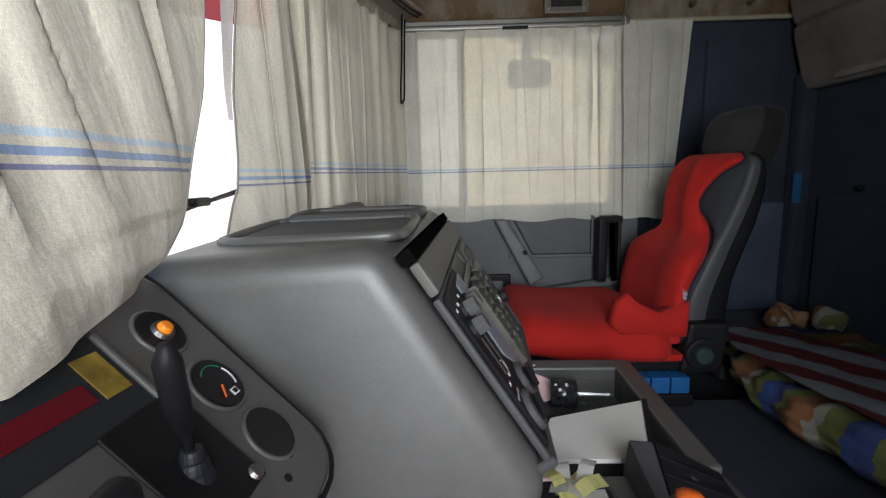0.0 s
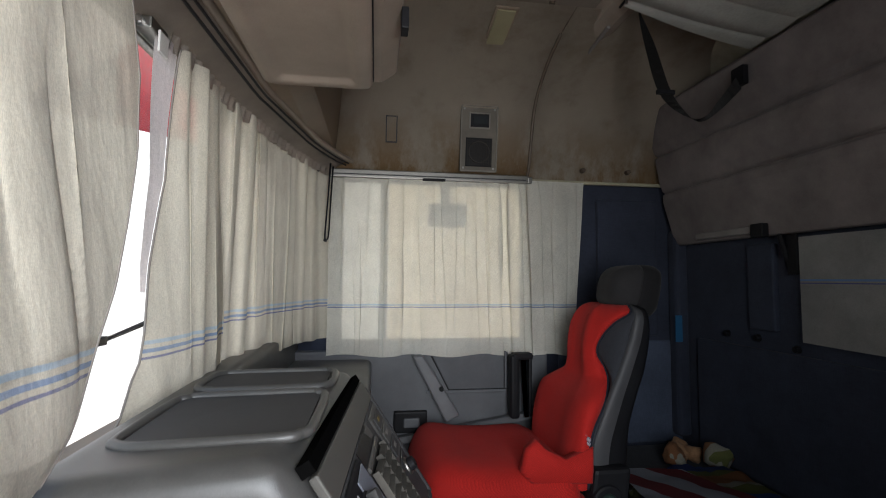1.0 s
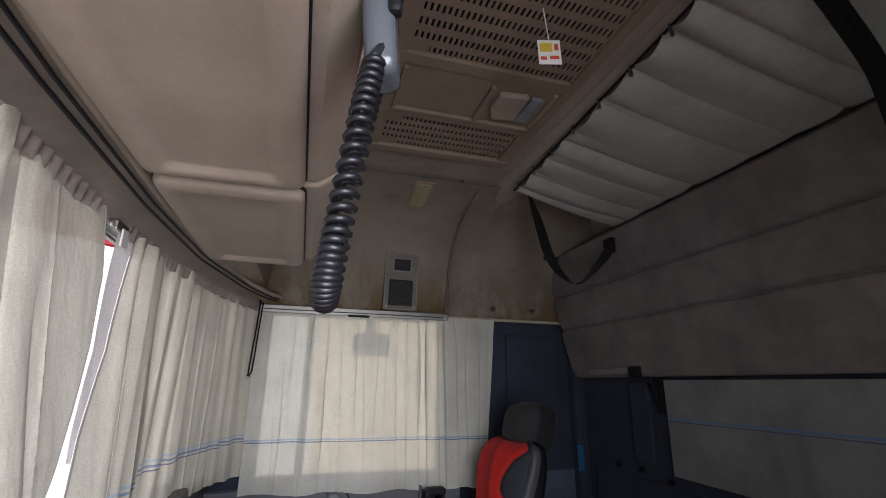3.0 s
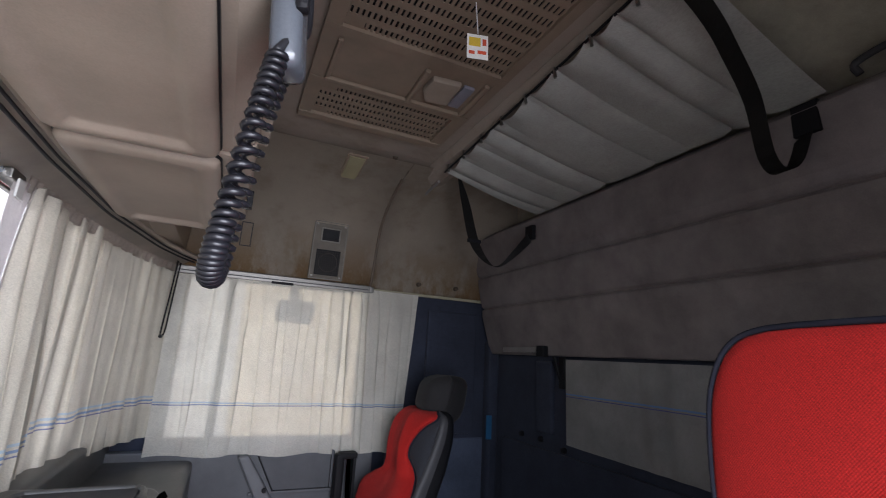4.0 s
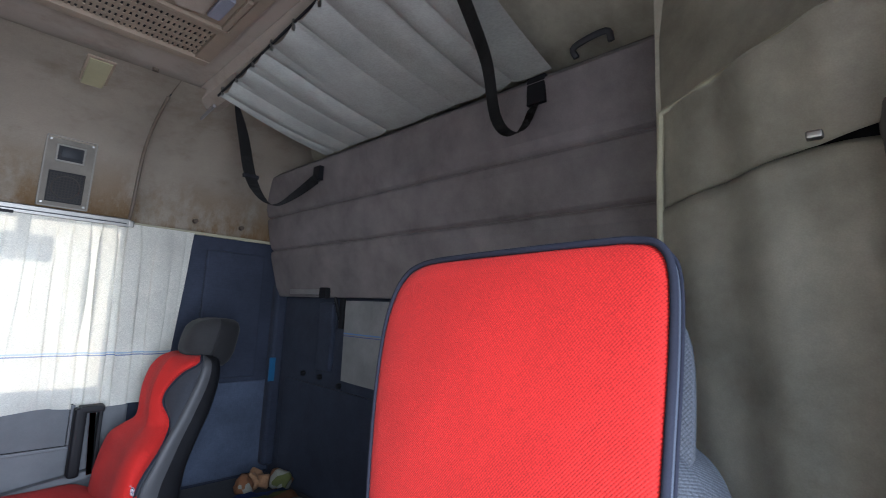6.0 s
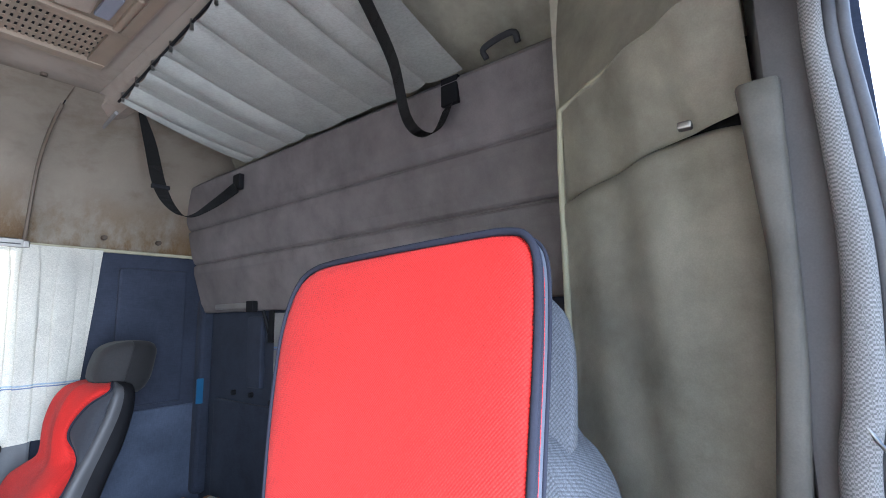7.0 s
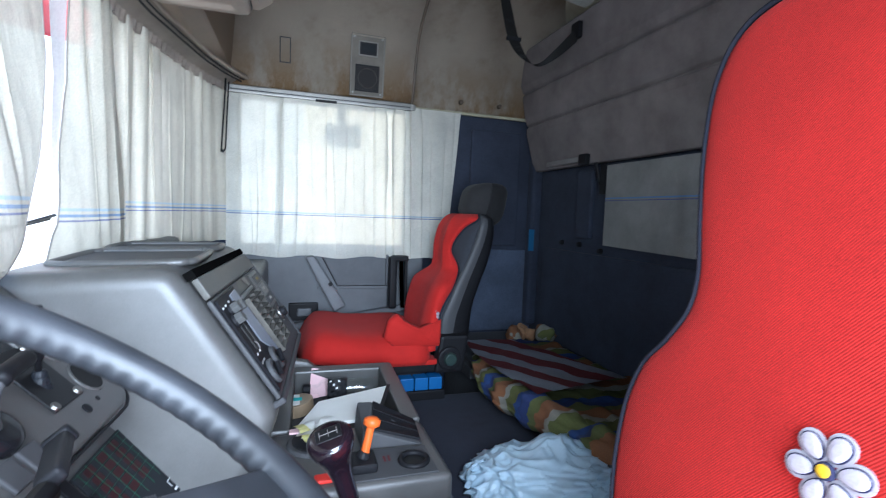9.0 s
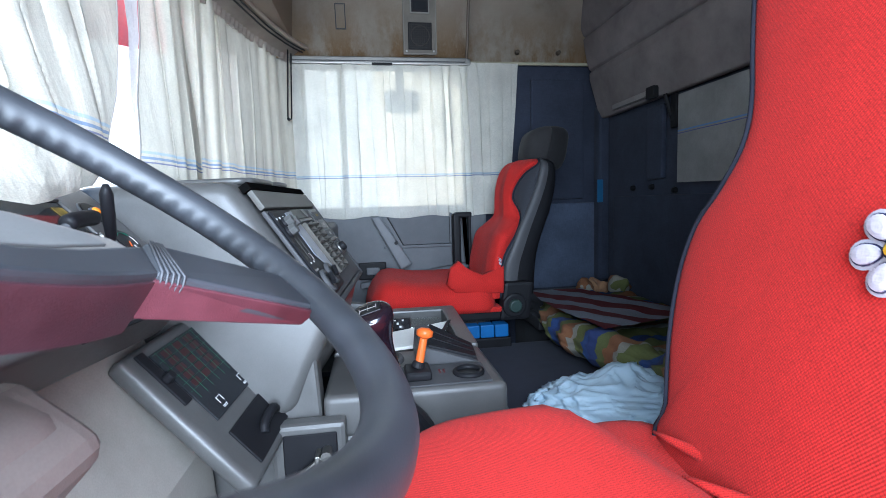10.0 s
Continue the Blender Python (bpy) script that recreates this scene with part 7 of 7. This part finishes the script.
part("hinge_arm", hexa(((0.52, PC - 0.25, 0.40), (0.63, PC - 0.25, 0.40), (0.63, PC - 0.20, 0.40), (0.52, PC - 0.20, 0.40)), ((0.54, PC - 0.25, 0.54), (0.65, PC - 0.25, 0.54), (0.65, PC - 0.20, 0.54), (0.54, PC - 0.20, 0.54)), 0.012), BLACK, pseat)
flower(pb_, Matrix.Translation((0.520, PB - 0.190, 0.620)) @ Matrix(((0.55, -0.2, -0.62), (-0.83, 0, -0.77), (0, 0.98, -0.2))).to_4x4(), 0.020)
part("armrest", block(0.432, 0.468, PC + 0.20, PC + 0.25, 0.55, 0.785, 0.012, 3), BLACK, pseat, "raised black armrest")
part("armrest_top", block(0.445, 0.52, PC + 0.20, PC + 0.25, 0.765, 0.79, 0.008, 2), BLACK, pseat)
part("belt", ribbon([(0.487, PC + 0.22, 0.77), (0.492, PC + 0.22, 0.66), (0.50, PC + 0.22, 0.55)], (1, 0, 0.1), 0.018), plain("red_belt", (0.55, 0.05, 0.03), 0.7), pseat, "red seat belt strip", True)
part("belt_guide", block(0.503, 0.515, PC + 0.20, PC + 0.24, 0.56, 0.77, 0.004), BLACK, pseat)
shift(pseat, (-0.018, -0.085, -0.024))
bb = thing("blue_crate", (0.45, 1.60, 0.3), "bright blue plastic box under the passenger seat", "box")
for k in range(3):
    part("panel", block(0.372 + k * 0.054, 0.422 + k * 0.054, 1.585, 1.64, 0.335, 0.382, 0.004, 2), BLUE_BOX, bb)
part("tray", block(0.34, 0.54, 1.58, 1.645, 0.28, 0.334, 0.005), BLACK, bb)
shift(bb, (0.004, -0.065, -0.020))

# ---- lower bunk with its clutter ----
lower = thing("lower_bunk", (0.98, 1.05, 0.0), "dark cloth lower bunk along the rear wall", "bunk bed")
part("box", block(0.74, X_REAR - 0.002, Y_OPEN + 0.06, Y_DOOR - 0.002, 0.0, 0.328, 0.01, 2), DARK_CLOTH, lower)
part("mattress", block(0.73, X_REAR - 0.02, Y_OPEN + 0.08, Y_DOOR - 0.035, 0.330, 0.373, 0.02, 4), DARK_CLOTH, lower, smooth=False)


def crumple(p, amp, f, seed):
    q = Vector(p) * f + Vector((seed, seed * 2, 0))
    return amp * (noise.noise(q) + 0.5 * noise.noise(q * 2.3))


def blanket_fn(u, v):
    y = 1.80 - 1.15 * u
    x = 0.74 + 0.36 * v
    return Vector((x, y, 0.428 + 0.012 * v + abs(crumple((x * 1.2, y, 0), 0.030, 9, 3.1))))


ROLL = smooth_line([(0.80, 1.80, 0.40), (0.745, 1.70, 0.405), (0.70, 1.56, 0.40), (0.685, 1.42, 0.395), (0.70, 1.25, 0.405), (0.725, 1.08, 0.41), (0.755, 0.92, 0.415), (0.80, 0.78, 0.415), (0.86, 0.66, 0.41)], 14)
blanket = thing("blanket", (0.85, 1.3, 0.42), "striped blue, green and orange blanket crumpled over the bunk edge", "blanket")
part("cloth", sheet(blanket_fn, 80, 30, 0.006), BLANKET, blanket, smooth=True)
bm = tube(ROLL, 0.05, 28, radii=[0.03 + 0.022 * math.sin(math.pi * i / (len(ROLL) - 1)) + 0.006 * math.sin(i * 0.55) for i in range(len(ROLL))])
for v in bm.verts:
    n_ = crumple(v.co, 0.018, 16, 5.0) + 0.008 * math.sin(v.co.z * 190 + v.co.y * 14)
    v.co += Vector((-0.6, 0, 0.8)) * n_
part("rolled_edge", bm, BLANKET, blanket, smooth=True)
shift(blanket, (0.010, -0.04, -0.036))


def towel_fn(u, v):
    a = Vector((0.715, 1.76, 0.462)).lerp(Vector((0.90, 1.70, 0.475)), v)
    c = Vector((0.72, 1.16, 0.472)).lerp(Vector((1.07, 1.20, 0.478)), v)
    p = a.lerp(c, u)
    p.x -= 0.03 * math.sin(math.pi * u) * (1 - v)
    p.z += crumple((p.x, p.y, 0), 0.008, 8, 7.7) + 0.018
    return p


towel = thing("towel", (0.9, 1.5, 0.47), "maroon and grey striped towel lying on the blanket", "towel")
part("cloth", sheet(towel_fn, 50, 30, 0.006), TOWEL, towel, smooth=True)
shift(towel, (-0.030, -0.060, -0.040))
TAN = cloth("tan_wool_cloth", (0.34, 0.19, 0.10), 0, (), 300, 0.4)
bundle = thing("cloth_bundle", (1.09, 2.0, 0.43), "crumpled beige and patterned cloth bundle in the bunk corner", "cloth")
for k, (x, y, r, mt) in enumerate(((1.05, 1.98, 0.034, TAN), (1.10, 1.96, 0.030, TAN), (1.13, 1.88, 0.045, BLANKET), (1.00, 1.93, 0.040, BLANKET), (1.09, 2.04, 0.03, TAN))):
    bm = bmesh.new()
    bmesh.ops.create_icosphere(bm, subdivisions=3, radius=r)
    for v in bm.verts:
        v.co = v.co * (1 + crumple(v.co, 0.5, 25, k)) + Vector((x, y, 0.42 + r * 0.9))
    part("wad", bm, mt, bundle, smooth=True)
shift(bundle, (-0.013, -0.086, -0.042))
single("grey_case", block(0.70, 0.80, 1.66, 1.90, 0.285, 0.335, 0.008, 2), DASH_DARK, "flat dark grey case beside the passenger seat", "case")

# ---- plastic bag on the engine hump ----
bagt = thing("plastic_bag", (0.5, 0.93, 0.28), "crumpled pale blue plastic bag on the carpet", "plastic bag")
bm = bmesh.new()
bmesh.ops.create_icosphere(bm, subdivisions=6, radius=1.0)
for v in bm.verts:
    d = v.co.copy()
    q = d * 1.5 + Vector((3, 1, 5))
    warp = Vector((noise.noise(q), noise.noise(q + Vector((7, 0, 0))), noise.noise(q + Vector((0, 9, 0)))))
    ridge = max(0.0, 1 - abs(noise.noise(d * 1.9 + warp * 1.5)) * 2.4) ** 2
    fine = max(0.0, 1 - abs(noise.noise(d * 4.0 + warp * 2.6 + Vector((5, 5, 5)))) * 2.2) ** 2
    small = max(0.0, 1 - abs(noise.noise(d * 9.5 + warp * 4.0 + Vector((2, 8, 1)))) * 2.2) ** 2
    k = 0.86 + 0.15 * ridge + 0.07 * fine + 0.022 * small
    peak = 0.035 * math.exp(-((d.x - 0.35) ** 2 + (d.y - 0.3) ** 2) / 0.12) * max(0.0, d.z)
    v.co = Vector((0.590 + d.x * 0.180 * k, 0.905 + d.y * 0.145 * k - 0.05 * d.x, max(0.283, 0.305 + d.z * 0.078 * k + 0.03 * d.x + peak)))
part("film", bm, BAG, bagt, smooth=True)


def bag_handle(u, v):
    """A limp torn loop of film lying over the bag's edge."""
    a = radians(-20 + 230 * u)
    wob = crumple((u * 2, v, 0.3), 0.016, 4, 2.0)
    return Vector((0.447 + 0.034 * math.cos(a) + 0.010 * v + wob, 0.945 + 0.030 * math.sin(a), 0.300 + 0.016 * math.sin(math.pi * u) + 0.022 * v + 0.6 * wob))


part("handle", sheet(bag_handle, 26, 6), BAG, bagt, "limp carrying loop of the bag", True)
